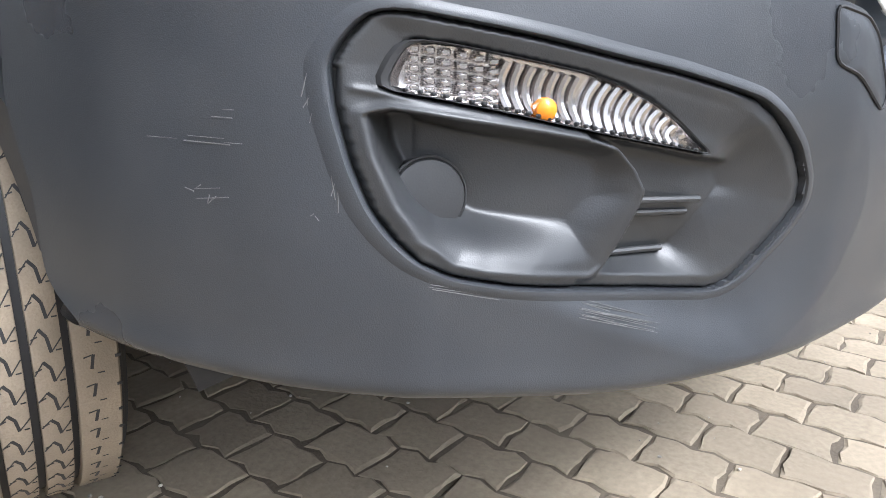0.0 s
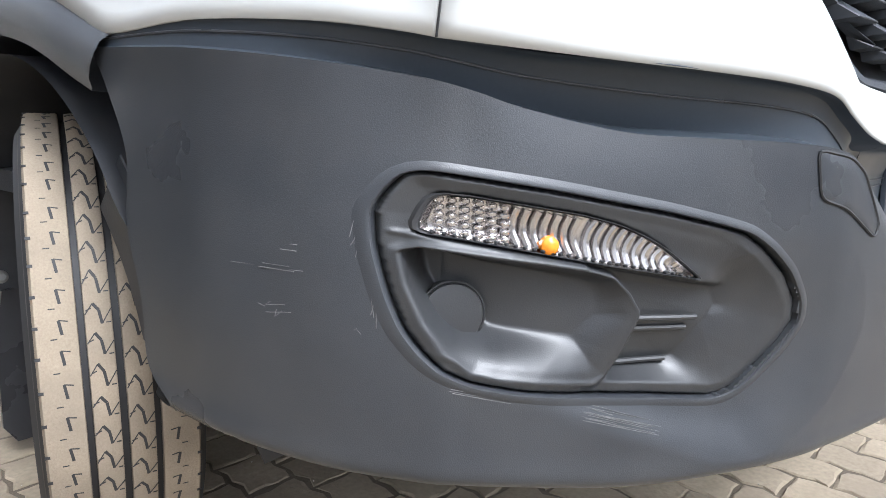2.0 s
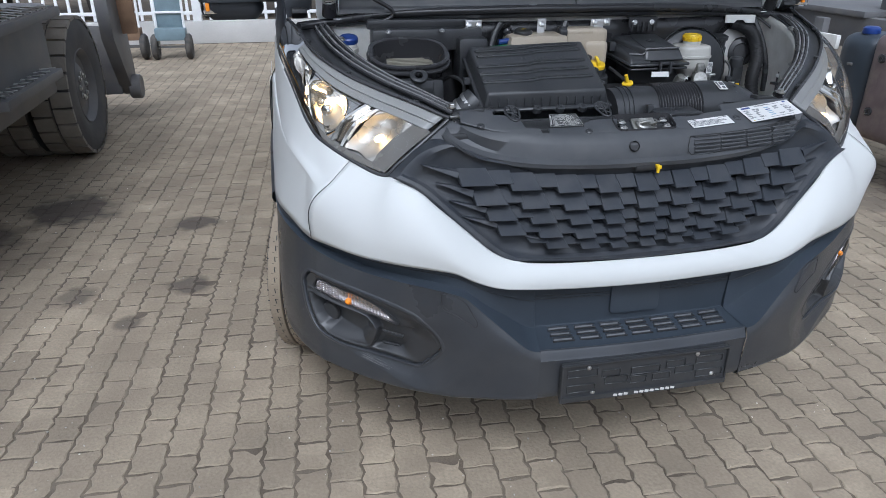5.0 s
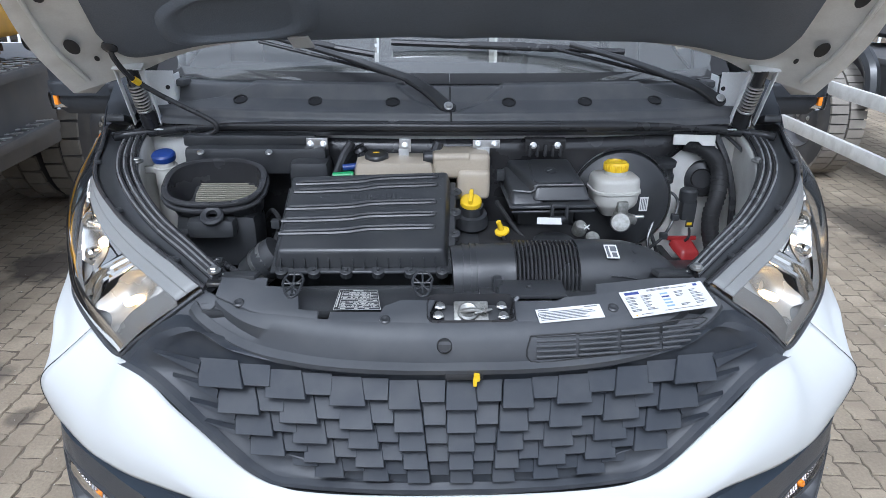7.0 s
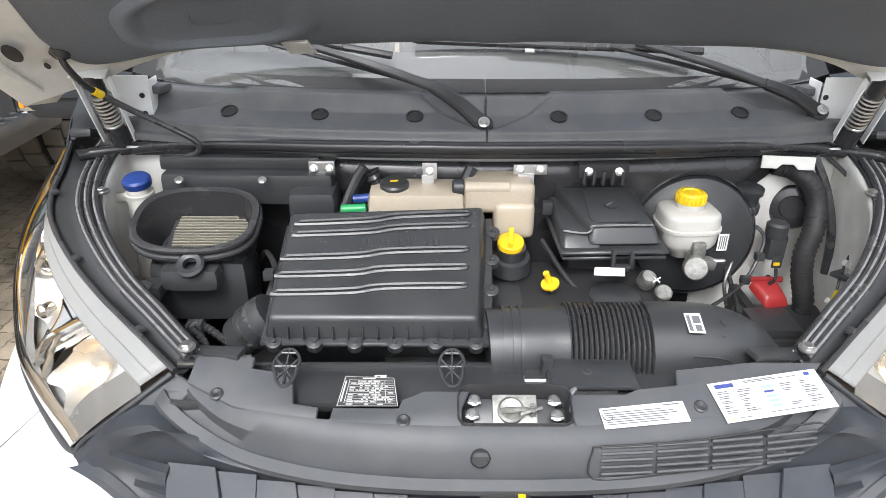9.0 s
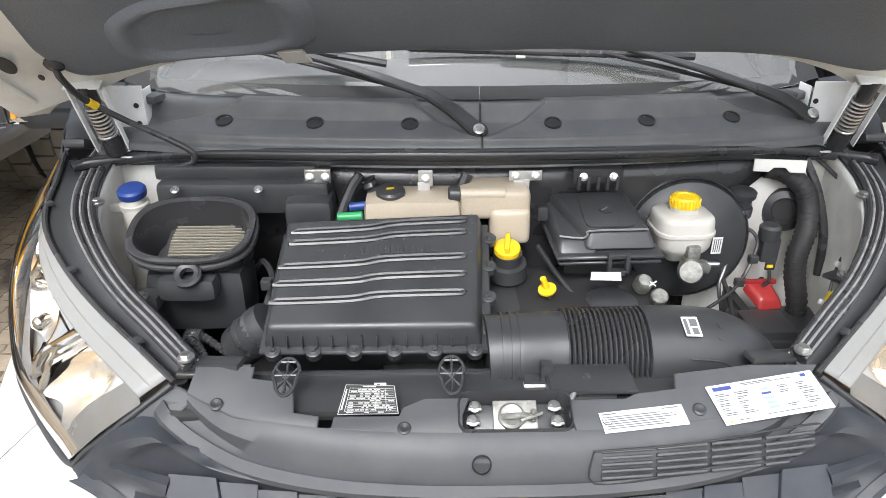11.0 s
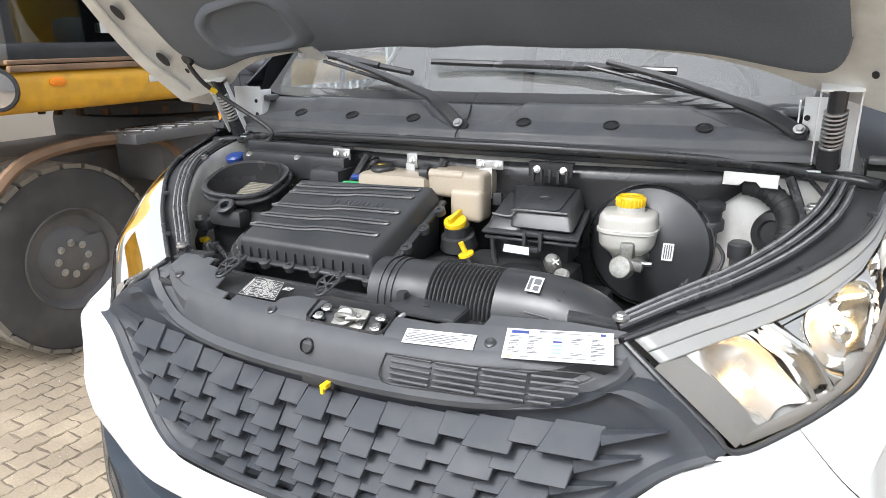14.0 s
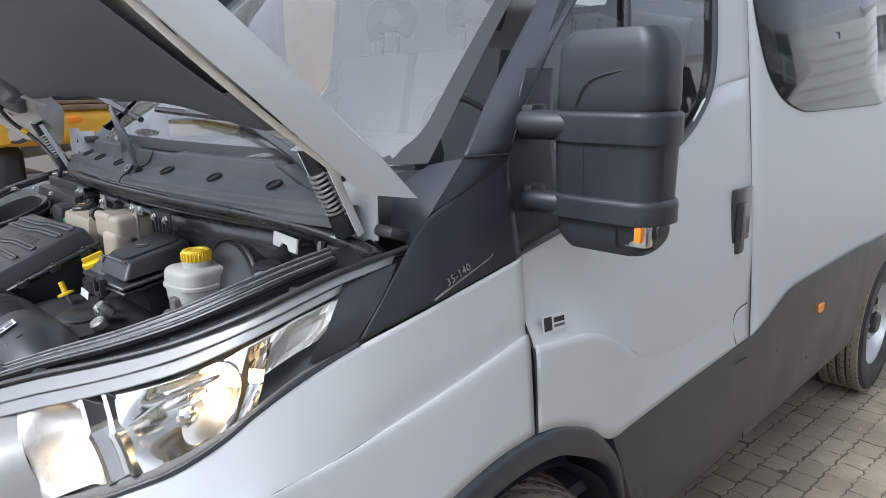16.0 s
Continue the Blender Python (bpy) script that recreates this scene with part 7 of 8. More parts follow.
    part("indicator_tray", box((.050, .030, .048), (s * 1.196, my - .036, 1.366), .008), REFLECTOR, lampm)
    part("mirror_glass", box((.15, .004, .11), (mx, my + .052, 1.635), .0), CHROME, mirror)

# ---- wheels ----
def wheel(at, yaw, s, name="wheel", dual=False):
    w = part(name, lathe([(.205, -.085), (.205, -.06), (.195, -.05), (.195, .05), (.208, .075), (.208, .095)], 56, None, False), RIM, van, "silver steel wheel with dusty tyre")
    w.matrix_world = Matrix.Translation((.01, 0, 0)) @ Matrix.Translation(at) @ Matrix.Rotation(radians(yaw), 4, "Z") @ Matrix.Rotation(s * math.pi / 2, 4, "Y") @ Matrix.Diagonal((1.06, 1.06, .95, 1))
    ang = 120
    prof = [(.208, .095), (.235, .108), (.29, .1125), (.325, .108)]
    bm = lathe([(r, z) for r, z in prof[:-1]] + [(.322, .109), (.332, .104)], ang, None, False)
    other = lathe([(r, -z) for r, z in prof[:-1]] + [(.322, -.109), (.332, -.104)], ang, None, False)
    part("sidewall", join(bm, other), TYRE, w, "black tyre sidewall")
    carcass = part("carcass", lathe([(.320, -.112), (.337, -.10), (.3385, -.05), (.339, 0), (.3385, .05), (.337, .10), (.320, .112)], ang, None, False), SHADE, w)
    # four tread ribs parted by deep grooves, with curved and hooked sipes
    for z0, z1 in ((-.100, -.047), (-.039, -.0045), (.0045, .039), (.047, .100)):
        edge_ = .004 if abs(z0) > .09 or abs(z1) > .09 else 0
        band = lathe([(.336, z0), (.3495 - (edge_ if z0 < -.09 else 0), z0 + .001), (.351, z0 + .004), (.3515, (z0 + z1) / 2), (.351, z1 - .004), (.3495 - (edge_ if z1 > .09 else 0), z1 - .001), (.336, z1)], ang, None, False)
        part("tread_band", band, TREAD, w)
    fine_cuts, deep_cuts = [], []
    rnd = random.Random(8)
    for k in range(58):
        a = 2 * math.pi * k / 58
        for c, o in ((-.0218, 0), (.0218, .055)):
            p = [(c - .016, .020), (c - .004, -.028), (c + .006, .050), (c + .016, .012)]
            p = [(z, a + o + q + rnd.uniform(-.006, .006)) for z, q in p]
            fine_cuts += [(p[0][1], p[0][0], p[1][1], p[1][0]), (p[2][1], p[2][0], p[3][1], p[3][0]), (a + o + .085, c - .015, a + o + .085, c - .009), (a + o + .03, c + .008, a + o + .022, c + .015)]
            m = ((p[1][1] + p[2][1]) / 2 + .012, (p[1][0] + p[2][0]) / 2 - .002)
            deep_cuts += [(p[1][1], p[1][0], m[0], m[1]), (m[0], m[1], p[2][1], p[2][0])]
        for c in (-1, 1):
            j = rnd.uniform(-.012, .012)
            deep_cuts += [(a + j, c * .066, a + j + .050, c * .069), (a + j + .03, c * .0995, a + j + .03, c * .093)]
            fine_cuts += [(a + j + .050, c * .069, a + j + .044, c * .058), (a + j + .09, c * .080, a + j + .09, c * .072)]
    part("tread_sipe", strips(fine_cuts, .3513, .0007, .0006), SHADE, w, kind="stuff")
    part("tread_cut", strips(deep_cuts, .3513, .0019, .0008), SHADE, w, kind="stuff")
    part("disc", lathe([(.196, .045), (.18, .030), (.165, .028), (.115, .052), (.085, .062), (.060, .064), (.001, .064)] if dual is False else [(.196, .03), (.17, -.02), (.12, -.07), (.06, -.075), (.001, -.075)], 56, None, False), RIM, w)
    for k in range(6):
        a = 2 * math.pi * k / 6
        m = Matrix.Rotation(a, 4, "Z") @ Matrix.Translation((.146, 0, .0385)) @ Matrix.Rotation(radians(-24), 4, "Y")
        part("vent_hole", lathe([(.020, -.002), (.021, .002), (.018, .003), (.016, -.001), (.001, -.001)], 20, m @ Matrix.Diagonal((.75, 1.5, 1, 1))), SHADE, w)
        b = bolt((0, 0, 0), (0, 0, 1), .011, w)
        b.matrix_local = Matrix.Rotation(a + .5, 4, "Z") @ Matrix.Translation((.078, 0, .063))
    part("hub", lathe([(.055, .06), (.055, .085), (.045, .095), (.001, .096)], 32), BLACK, w)
    return w


def strips(segs, r, half, deep):
    """Thin dark cuts round a tread: (angle, z, angle, z)."""
    bm = bmesh.new()
    for a0, z0, a1, z1 in segs:
        p, q = Vector((r * math.cos(a0), r * math.sin(a0), z0)), Vector((r * math.cos(a1), r * math.sin(a1), z1))
        n = ((p + q) / 2 * Vector((1, 1, 0))).normalized()
        side = (q - p).cross(n).normalized() * half
        lo = [bm.verts.new(v - n * deep) for v in (p + side, q + side, q - side, p - side)]
        hi = [bm.verts.new(v + n * deep * .5) for v in (p + side, q + side, q - side, p - side)]
        bm.faces.new(hi)
        for i in range(4):
            bm.faces.new((lo[i], lo[(i + 1) % 4], hi[(i + 1) % 4], hi[i]))
    bmesh.ops.recalc_face_normals(bm, faces=bm.faces)
    return bm


STEER = -20
wheel((-.875, 1.168, .374), STEER, -1)
wheel((.872, 1.168, .374), STEER, 1)
for s in (-1, 1):
    wheel((s * .89, 4.17, .374), 0, s, "wheel", True)
part("front_axle", box((1.5, .10, .10), (0, 1.13, .36), .03), SHADE, van)
for s in (-1, 1):
    mud = part("mud_flap", slab([(-.12, -.17), (.060, -.17), (.085, -.13), (.080, .06), (.060, .17), (-.12, .20)], .012, Matrix(((s, 0, 0, s * .855), (0, 0, 1, 1.575), (0, 1, 0, .205), (0, 0, 0, 1))), .004, 2), RUBBER, van, "black rubber mud flap")

# ---- neighbours in the yard ----
def lug_tyre(parent, at, r, w, name="wheel", label="", lugs=26, hub=MACHINE_DARK):
    """A heavy tyre with block tread, its axle along x."""
    m = Matrix.Translation(at) @ Matrix.Rotation(math.pi / 2, 4, "Y")
    t = part(name, lathe([(r * .52, w * .42), (r * .62, w * .50), (r * .86, w * .52), (r * .95, w * .47), (r * .955, 0), (r * .95, -w * .47), (r * .86, -w * .52), (r * .62, -w * .5), (r * .52, -w * .42)], 56, m, False), LUG_RUBBER, parent, label)
    blocks = None
    bm = bmesh.new()
    for k in range(lugs):
        for side in (-1, 1):
            a = 2 * math.pi * (k + (.5 if side > 0 else 0)) / lugs
            for (a0, a1, z0, z1) in ((-.455, .455, .03, .50),):
                g = 2 * math.pi / lugs
                c = [(a + a0 * g, side * w * z0), (a + a1 * g, side * w * z0), (a + a1 * g * .9, side * w * z1), (a + a0 * g * .9, side * w * z1)]
                lo = [bm.verts.new((r * .955 * math.cos(x), r * .955 * math.sin(x), z)) for x, z in c]
                hi = [bm.verts.new((r * math.cos(x), r * math.sin(x), z * .985)) for x, z in c]
                bm.faces.new(hi)
                for i in range(4):
                    bm.faces.new((lo[i], lo[(i + 1) % 4], hi[(i + 1) % 4], hi[i]))
    bmesh.ops.recalc_face_normals(bm, faces=bm.faces)
    bmesh.ops.transform(bm, matrix=m, verts=bm.verts)
    part("tread", bm, LUG_TREAD, t, smooth=False)
    s = 1 if at[0] > 0 else -1
    mh = Matrix.Translation(at) @ Matrix.Rotation(s * math.pi / 2, 4, "Y")
    h = part("rim", lathe([(r * .56, w * .40), (r * .53, w * .46), (r * .50, w * .40), (r * .46, w * .26), (r * .34, w * .24), (r * .30, w * .30), (r * .24, w * .32), (r * .22, w * .34), (.001, w * .36)], 48, mh, False), hub, t)
    for k in range(8):
        a = 2 * math.pi * k / 8
        b = bolt((0, 0, 0), (0, 0, 1), .014, t)
        b.matrix_local = mh @ Matrix.Translation((r * .17 * math.cos(a), r * .17 * math.sin(a), w * .36))
    return t


digger = thing("wheeled_excavator", "yellow wheeled excavator with dusty dark undercarriage", "excavator", (-3.2, 2.9, 0))
O3 = Vector((3.2, -2.9, 0))


def dpart(name, bm, mat, label="", smooth=True, parent=None):
    bmesh.ops.transform(bm, matrix=Matrix.Translation(O3), verts=bm.verts)
    return part(name, bm, mat, parent or digger, label, smooth)


for y in (1.50, 4.36):
    for x in ((-2.80, -3.10, -4.15, -4.48) if y < 2 else (-2.62, -2.95, -4.15, -4.48)):
        lug_tyre(digger, Vector((x, y, .52)) + O3, .52, .28, "wheel", "dusty block tread tyre")
chassis = dpart("undercarriage", join(box((1.0, 5.2, .45), (-3.55, 3.1, .80), .05), box((1.5, 1.1, .35), (-3.4, 3.0, 1.02), .06)), MACHINE_DARK, "dusty dark steel undercarriage")
for y in (1.62, 4.36):
    dpart("axle", box((1.7, .22, .22), (-3.55, y, .52), .05), MACHINE_DARK)
dpart("side_box", join(box((.62, 1.25, .50), (-2.80, 3.05, .86), .03), box((.40, .5, .30), (-2.75, 2.30, 1.0), .03)), MACHINE_DARK, "dark steel tool box")
for z, y0, y1 in ((1.15, 1.75, 2.35), (1.14, 2.55, 3.65), (.78, 2.45, 3.45)):
    st = dpart("step", box((.30, y1 - y0, .055), (-2.52, (y0 + y1) / 2, z), .006), MACHINE_DARK, "chequered steel step")
    for k in range(int((y1 - y0) / .06)):
        dpart("tread_bar", box((.26, .012, .008), (-2.52, y0 + .03 + .06 * k, z + .030), .002, (0, 0, 30 if k % 2 else -30)), STEEL, parent=st)
dpart("mudguard", tube([(-2.55, 1.05, .95), (-2.55, 1.25, 1.10), (-2.55, 1.62, 1.15), (-2.55, 2.05, 1.10), (-2.55, 2.22, .90), (-2.55, 2.26, .60)], .03, 6, 5), RUST)
dpart("bolt_ring", lathe([(.70, 0), (.74, .02), (.74, .10), (.66, .12)], 56, pose(-3.45, 3.0, 1.18)), MACHINE_DARK, "slewing ring")
for k in range(34):
    a = 2 * math.pi * k / 34
    dpart("ring_bolt", box((.035, .035, .045), (-3.45 + .90 * math.cos(a), 3.0 + 1.0 * math.sin(a), 1.245), .004, (0, 0, math.degrees(a))), RUST)
upper = dpart("upper_body", join(box((2.1, 3.4, .20), (-3.50, 2.75, 1.43), .07, None, 4), box((1.0, 2.8, .9), (-4.1, 2.9, 1.95), .08)), MACHINE_YELLOW, "yellow painted upper body")
dpart("yellow_nose", lathe([(.10, -.5), (.105, -.4), (.105, .4), (.08, .5)], 24, frame_at((-2.95, 1.05, 1.43), (1, 0, 0))), MACHINE_YELLOW, parent=upper)
dpart("hazard_strip", box((.004, .30, .035), (-2.447, 2.10, 1.455), .001), PAPER, parent=upper)
dpart("reflector", lathe([(.045, 0), (.045, .006), (.04, .008)], 24, frame_at((-2.448, 1.42, 1.47), (1, 0, 0)) @ Matrix.Diagonal((1, .5, 1, 1))), ORANGE, parent=upper)
dpart("work_lamp", lathe([(.07, 0), (.085, .03), (.080, .05), (.001, .055)], 28, frame_at((-2.47, 1.14, 1.45), (.75, -.65, 0))), CHROME, parent=upper)
dpart("lamp_ring", lathe([(.085, 0), (.10, .03), (.095, .05), (.082, .05)], 28, frame_at((-2.475, 1.14, 1.45), (.75, -.65, 0)), False), BLACK, parent=upper)
dpart("hull_lip", join(box((.03, 3.2, .03), (-2.46, 2.8, 1.535), .008), box((.03, 3.2, .02), (-2.47, 2.8, 1.565), .006)), RUST, parent=upper)
cab = dpart("cab", box((.95, 1.65, .10), (-2.96, 2.05, 1.60), .02), BLACK, "black cab frame")
dpart("cab_roof", box((.95, 1.65, .10), (-2.96, 2.05, 2.95), .04), BLACK, parent=cab)
for y in (1.26, 2.0, 2.84):
    dpart("cab_post", box((.05, .05, 1.3), (-2.52, y, 2.25), .01), BLACK, parent=cab)
dpart("cab_back", box((.9, .05, 1.3), (-2.96, 2.85, 2.25), .01), BLACK, parent=cab)
dpart("cab_window", box((.01, 1.55, 1.28), (-2.525, 2.05, 2.25), .0), WINDOW, parent=cab)
dpart("cab_seat", join(box((.5, .2, .7), (-2.98, 2.45, 2.0), .06), box((.5, .5, .15), (-2.98, 2.2, 1.72), .05)), BLACK, parent=cab)
dpart("paper_note", box((.004, .10, .05), (-2.518, 1.80, 1.72), .0, (0, 0, 0)), PAPER, parent=cab)
dpart("boom", tube([(-3.4, 1.0, 1.9), (-3.4, -.5, 3.0), (-3.4, -2.4, 3.6), (-3.4, -4.2, 3.2)], .17, 8, 5), MACHINE_YELLOW, "yellow boom")
side = Matrix(((0, 0, 1, -2.47), (1, 0, 0, 0), (0, 1, 0, 0), (0, 0, 0, 1)))
leg = dpart("support_blade", slab([(4.98, .78), (5.36, .26), (5.48, .22), (5.58, .30), (5.58, .46), (5.42, 1.30), (5.06, 1.36), (4.96, 1.20)], .10, side, .012), MACHINE_DARK, "dark steel support blade")
dpart("cross_blade", box((1.9, .08, .6), (-3.4, 5.35, .55), .02), MACHINE_DARK, parent=leg)
dpart("rusty_plate", box((.20, .04, .48), (-2.34, 5.32, 1.02), .01, (8, 0, 0)), RUST, parent=leg)
dpart("pivot", lathe([(.10, -.05), (.11, -.04), (.11, .04), (.10, .05)], 28, frame_at((-2.35, 5.42, .30), (1, 0, 0))), MACHINE_DARK, parent=leg)
dpart("tow_eye", tube([(-2.62 + .03 * math.cos(a), 3.75, 1.26 + .05 * math.sin(a)) for a in np.linspace(0, 6.28, 12)], .016, 8, 1), MACHINE_DARK)
dpart("hose_tank", join(lathe([(.10, 0), (.11, .02), (.11, .26), (.09, .30)], 24, pose(-2.75, 1.10, 1.02)), tube([(-2.66, 1.0, .9), (-2.66, .98, 1.2), (-2.72, 1.02, 1.30), (-2.78, 1.08, 1.28)], .012, 8, 5)), BLACK)
dpart("front_beam", box((1.7, .35, .30), (-3.5, .75, .98), .04), MACHINE_DARK)

# chassis of a lorry on the other side
lorry = thing("lorry_chassis", "parked lorry chassis with pale side guards and tank", "lorry", (3.6, 4.2, 0))
O3b = Vector((-3.6, -4.2, 0))


def lpart(name, bm, mat, label="", parent=None):
    bmesh.ops.transform(bm, matrix=Matrix.Translation(O3b), verts=bm.verts)
    return part(name, bm, mat, parent or lorry, label)


lpart("frame_rail", join(box((.10, 9.0, .26), (3.75, 4.5, .88), .02), box((.10, 9.0, .26), (4.55, 4.5, .88), .02), *[box((.8, .12, .16), (4.15, .8 + 1.5 * k, .88), .02) for k in range(6)]), MACHINE_DARK)
for z in (.905, .530):
    lpart("side_guard", box((.035, 2.25, .095), (3.0, 4.10, z), .004), INNER_WHITE, "pale aluminium side guard rail")
for y in (3.25, 4.9):
    lpart("guard_post", box((.06, .10, .62), (3.06, y, .74), .01), MACHINE_DARK)
lpart("cross_deck", join(box((1.0, 2.2, .05), (4.15, 4.6, 1.03), .01), box((.7, .8, .25), (4.3, 3.3, 1.12), .06)), MACHINE_DARK)
lpart("mudguard", tube([(3.55, 4.45, .70), (3.55, 4.55, 1.00), (3.55, 4.95, 1.18), (3.55, 5.35, 1.00), (3.55, 5.45, .70)], .06, 8, 6), BLACK)
for y in (5.0, 6.3):
    lug_tyre(lorry, Vector((3.45, y, .50)) + O3b, .50, .30, "wheel", "worn lorry tyre", 40)
tankb = lpart("urea_tank", box((.62, .34, .66), (3.30, 2.80, .66), .12, None, 4), material("blue_black_plastic", (0.035, 0.045, 0.058), 0.45, vary=0.15), "dark plastic tank with blue cap")
lpart("tank_cap", lathe([(.055, 0), (.06, .01), (.055, .04), (.04, .05), (.001, .05)], 24, pose(3.10, 2.80, .985)), BLUE, "", tankb)
for z in (.52, .78):
    lpart("tank_band", box((.64, .05, .02), (3.30, 2.80, z), .006), MACHINE_DARK, "", tankb)
fuel = lpart("fuel_tank", box((.66, .90, .72), (3.31, 2.19, .66), .09, None, 4), material("dull_mauve_paint", (0.15, 0.115, 0.115), 0.5, vary=0.2, dirt=(0.25, 0.21, 0.18), dirt_amount=0.4), "dull mauve fuel tank")
for y, z in ((2.52, .86), (2.52, .50)):
    lpart("tank_stud", lathe([(.03, 0), (.03, .01), (.015, .014), (.001, .004)], 20, frame_at((2.978, y, z), (-1, 0, 0))), RUBBER, "", fuel)
lpart("clutter", join(box((.9, .7, .22), (4.4, 5.6, 1.22), .06, (0, 8, 20)), tube([(3.6, 5.2, 1.3), (4.2, 5.3, 1.45), (4.9, 5.6, 1.35)], .05, 8, 5), box((.5, .4, .3), (3.9, 6.2, 1.25), .05)), MACHINE_DARK)

# white pick-up beyond the excavator
car = thing("parked_car", "white parked car with black front", "car", (-6.6, 2.6, 0))
cb = [[(x, y, z) for x in (-.85, -.55, 0, .55, .85)] for y, z in ((-2.2, .55), (-2.2, .85), (-1.9, .98), (-.9, 1.08), (-.2, 1.62), (1.2, 1.66), (2.2, 1.1), (2.2, .55))]
cbody = part("body", sheet(loft_rows([[(x, y, z - .12 * (abs(x) / .85) ** 3) for x, y, z in r] for r in cb], 3, 4)), WHITE, car)
thick(cbody, .01)
for s in (-1, 1):
    part("side", sheet(loft_rows([[(s * .86, y, .40) for y in (-2.2, -1.0, 0, 1.0, 2.2)], [(s * .88, y, .75) for y in (-2.2, -1.0, 0, 1.0, 2.2)], [(s * .84, y, z) for y, z in ((-2.15, .85), (-1.0, .96), (0, 1.05), (1.0, 1.05), (2.2, 1.0))]], 4, 3)), WHITE, car)
    part("headlamp", box((.30, .06, .14), (s * .62, -2.20, .74), .03), CHROME, car)
    for y in (-1.4, 1.35):
        part("wheel", lathe([(.2, -.10), (.31, -.11), (.33, -.08), (.33, .08), (.31, .11), (.2, .10)], 32, Matrix.Translation((s * .78, y, .33)) @ Matrix.Rotation(math.pi / 2, 4, "Y")), TYRE, car)
part("front_grille", box((.9, .05, .22), (0, -2.21, .66), .03), BLACK, car)

# hand carts by the fence
for cx, cy, mat, lab in ((-3.1, 8.95, RUST, "rusty hand cart with small wheels"), (-2.50, 8.85, material("blue_grey_paint", (0.16, 0.22, 0.25), 0.5, vary=0.15), "blue grey panel cart on wheels")):
    cart = thing("hand_cart", lab, "cart", (cx, cy, 0), "carts by the fence")
    for s in (-1, 1):
        part("wheel", lathe([(.05, -.03), (.15, -.04), (.17, -.02), (.17, .02), (.15, .04), (.05, .03)], 28, Matrix.Translation((s * .22, 0, .17)) @ Matrix.Rotation(math.pi / 2, 4, "Y")), TYRE, cart)
        part("upright", tube([(s * .18, .02, .15), (s * .18, .05, .9), (s * .16, .12, 1.25)], .018, 8, 4), FENCE, cart)
    part("axle", box((.44, .03, .03), (0, 0, .17), .01), MACHINE_DARK, cart)
    part("tray", box((.40, .22, .16), (0, .02, .34), .02), mat, cart)
    part("back_panel", box((.34, .03, .75), (0, .06, .80), .01), mat, cart)
    part("cross_bar", box((.36, .025, .03), (0, .03, .62), .006), FENCE, cart)

# ---- boundary: fence, walls, container ----
CONCRETE = material("pale_concrete", (0.46, 0.45, 0.43), 0.9, vary=0.12, scale=1.5, bump=0.4, fine=60)
fence = tagged(new("fence"), "white steel picket fence on a concrete kerb", "fence", "", "structure")
fence.location = (0, 10.4, 0)
part("kerb", box((30, .16, .34), (-2, 0, .17), .01), CONCRETE, fence)
for z in (.46, 1.25, 2.1):
    part("rail", box((30, .04, .05), (-2, 0, z), .005), FENCE, fence)
pk = box((.045, .025, 2.0), (0, 0, 1.35), .004, None, 1)
first = part("picket", pk, FENCE, fence)
first.location.x = -14
for k in range(1, 150):
    o = new("picket", first.data)
    o.parent = fence
    o.location.x = -14 + .17 * k
postb = part("post", box((.13, .13, 2.2), (0, 0, 1.25), .01), FENCE, fence)
postb.location.x = -13.9
for k in range(1, 9):
    o = new("post", postb.data)
    o.parent = fence
    o.location.x = -13.9 + 2.9 * k
store = thing("container", "grey white ribbed steel container", "container", (2.4, 8.9, 0))
part("shell", box((3.0, 1.3, 2.5), (0, 0, 1.30), .02), INNER_WHITE, store)
for k in range(16):
    part("rib", box((2.9, .008, .05), (0, -.652, .25 + .14 * k), .003), INNER_WHITE, store)
part("sill", box((3.0, .06, .12), (0, -.66, .08), .01), MACHINE_DARK, store)
# west wall is known; the other three are added and bounce light
for nm, pts in (("wall_west", ((-11, -9, 3.2), (-11, 16, 3.2))), ("wall_north", ((-30, 24, 5.0), (30, 24, 5.0))), ("wall_east", ((14, -12, 4.0), (14, 24, 4.0))), ("wall_south", ((-30, -16, 4.0), (30, -16, 4.0)))):
    (x0, y0, h), (x1, y1, _) = pts
    w = part(nm, box((abs(x1 - x0) + .2, abs(y1 - y0) + .2, h), ((x0 + x1) / 2, (y0 + y1) / 2, h / 2), .0), CONCRETE, None, "pale yard wall")
    tagged(w, "", "wall", "", "structure")
part("ledge", box((.12, 25, .12), (-10.85, 3.5, 1.55), .01), CONCRETE, bpy.data.objects["wall_west"])
far = None
rnd = random.Random(3)
for k, (x, w_, h, col) in enumerate(((-9, 2.4, 2.6, PANEL), (-5.5, 2.4, 3.0, BUMPER), (-1.5, 2.4, 2.7, MACHINE_DARK), (4.5, 2.4, 3.0, WHITE), (8, 2.4, 2.8, PANEL))):
    lor = thing("parked_lorry", "parked lorry cab beyond the fence", "lorry", (x, 14.5, 0), "lorries beyond the fence")
    part("cab", box((w_, 2.0, h), (0, 0, h / 2 + .55), .12), col, lor)
    part("windscreen", box((w_ * .86, .04, h * .32), (0, -1.0, h * .62 + .55), .03), SHADE, lor)
    for s in (-1, 1):
        part("wheel", lathe([(.2, -.15), (.48, -.15), (.5, -.1), (.5, .1), (.48, .15), (.2, .15)], 28, Matrix.Translation((s * .95, -.3, .5)) @ Matrix.Rotation(math.pi / 2, 4, "Y")), TYRE, lor)

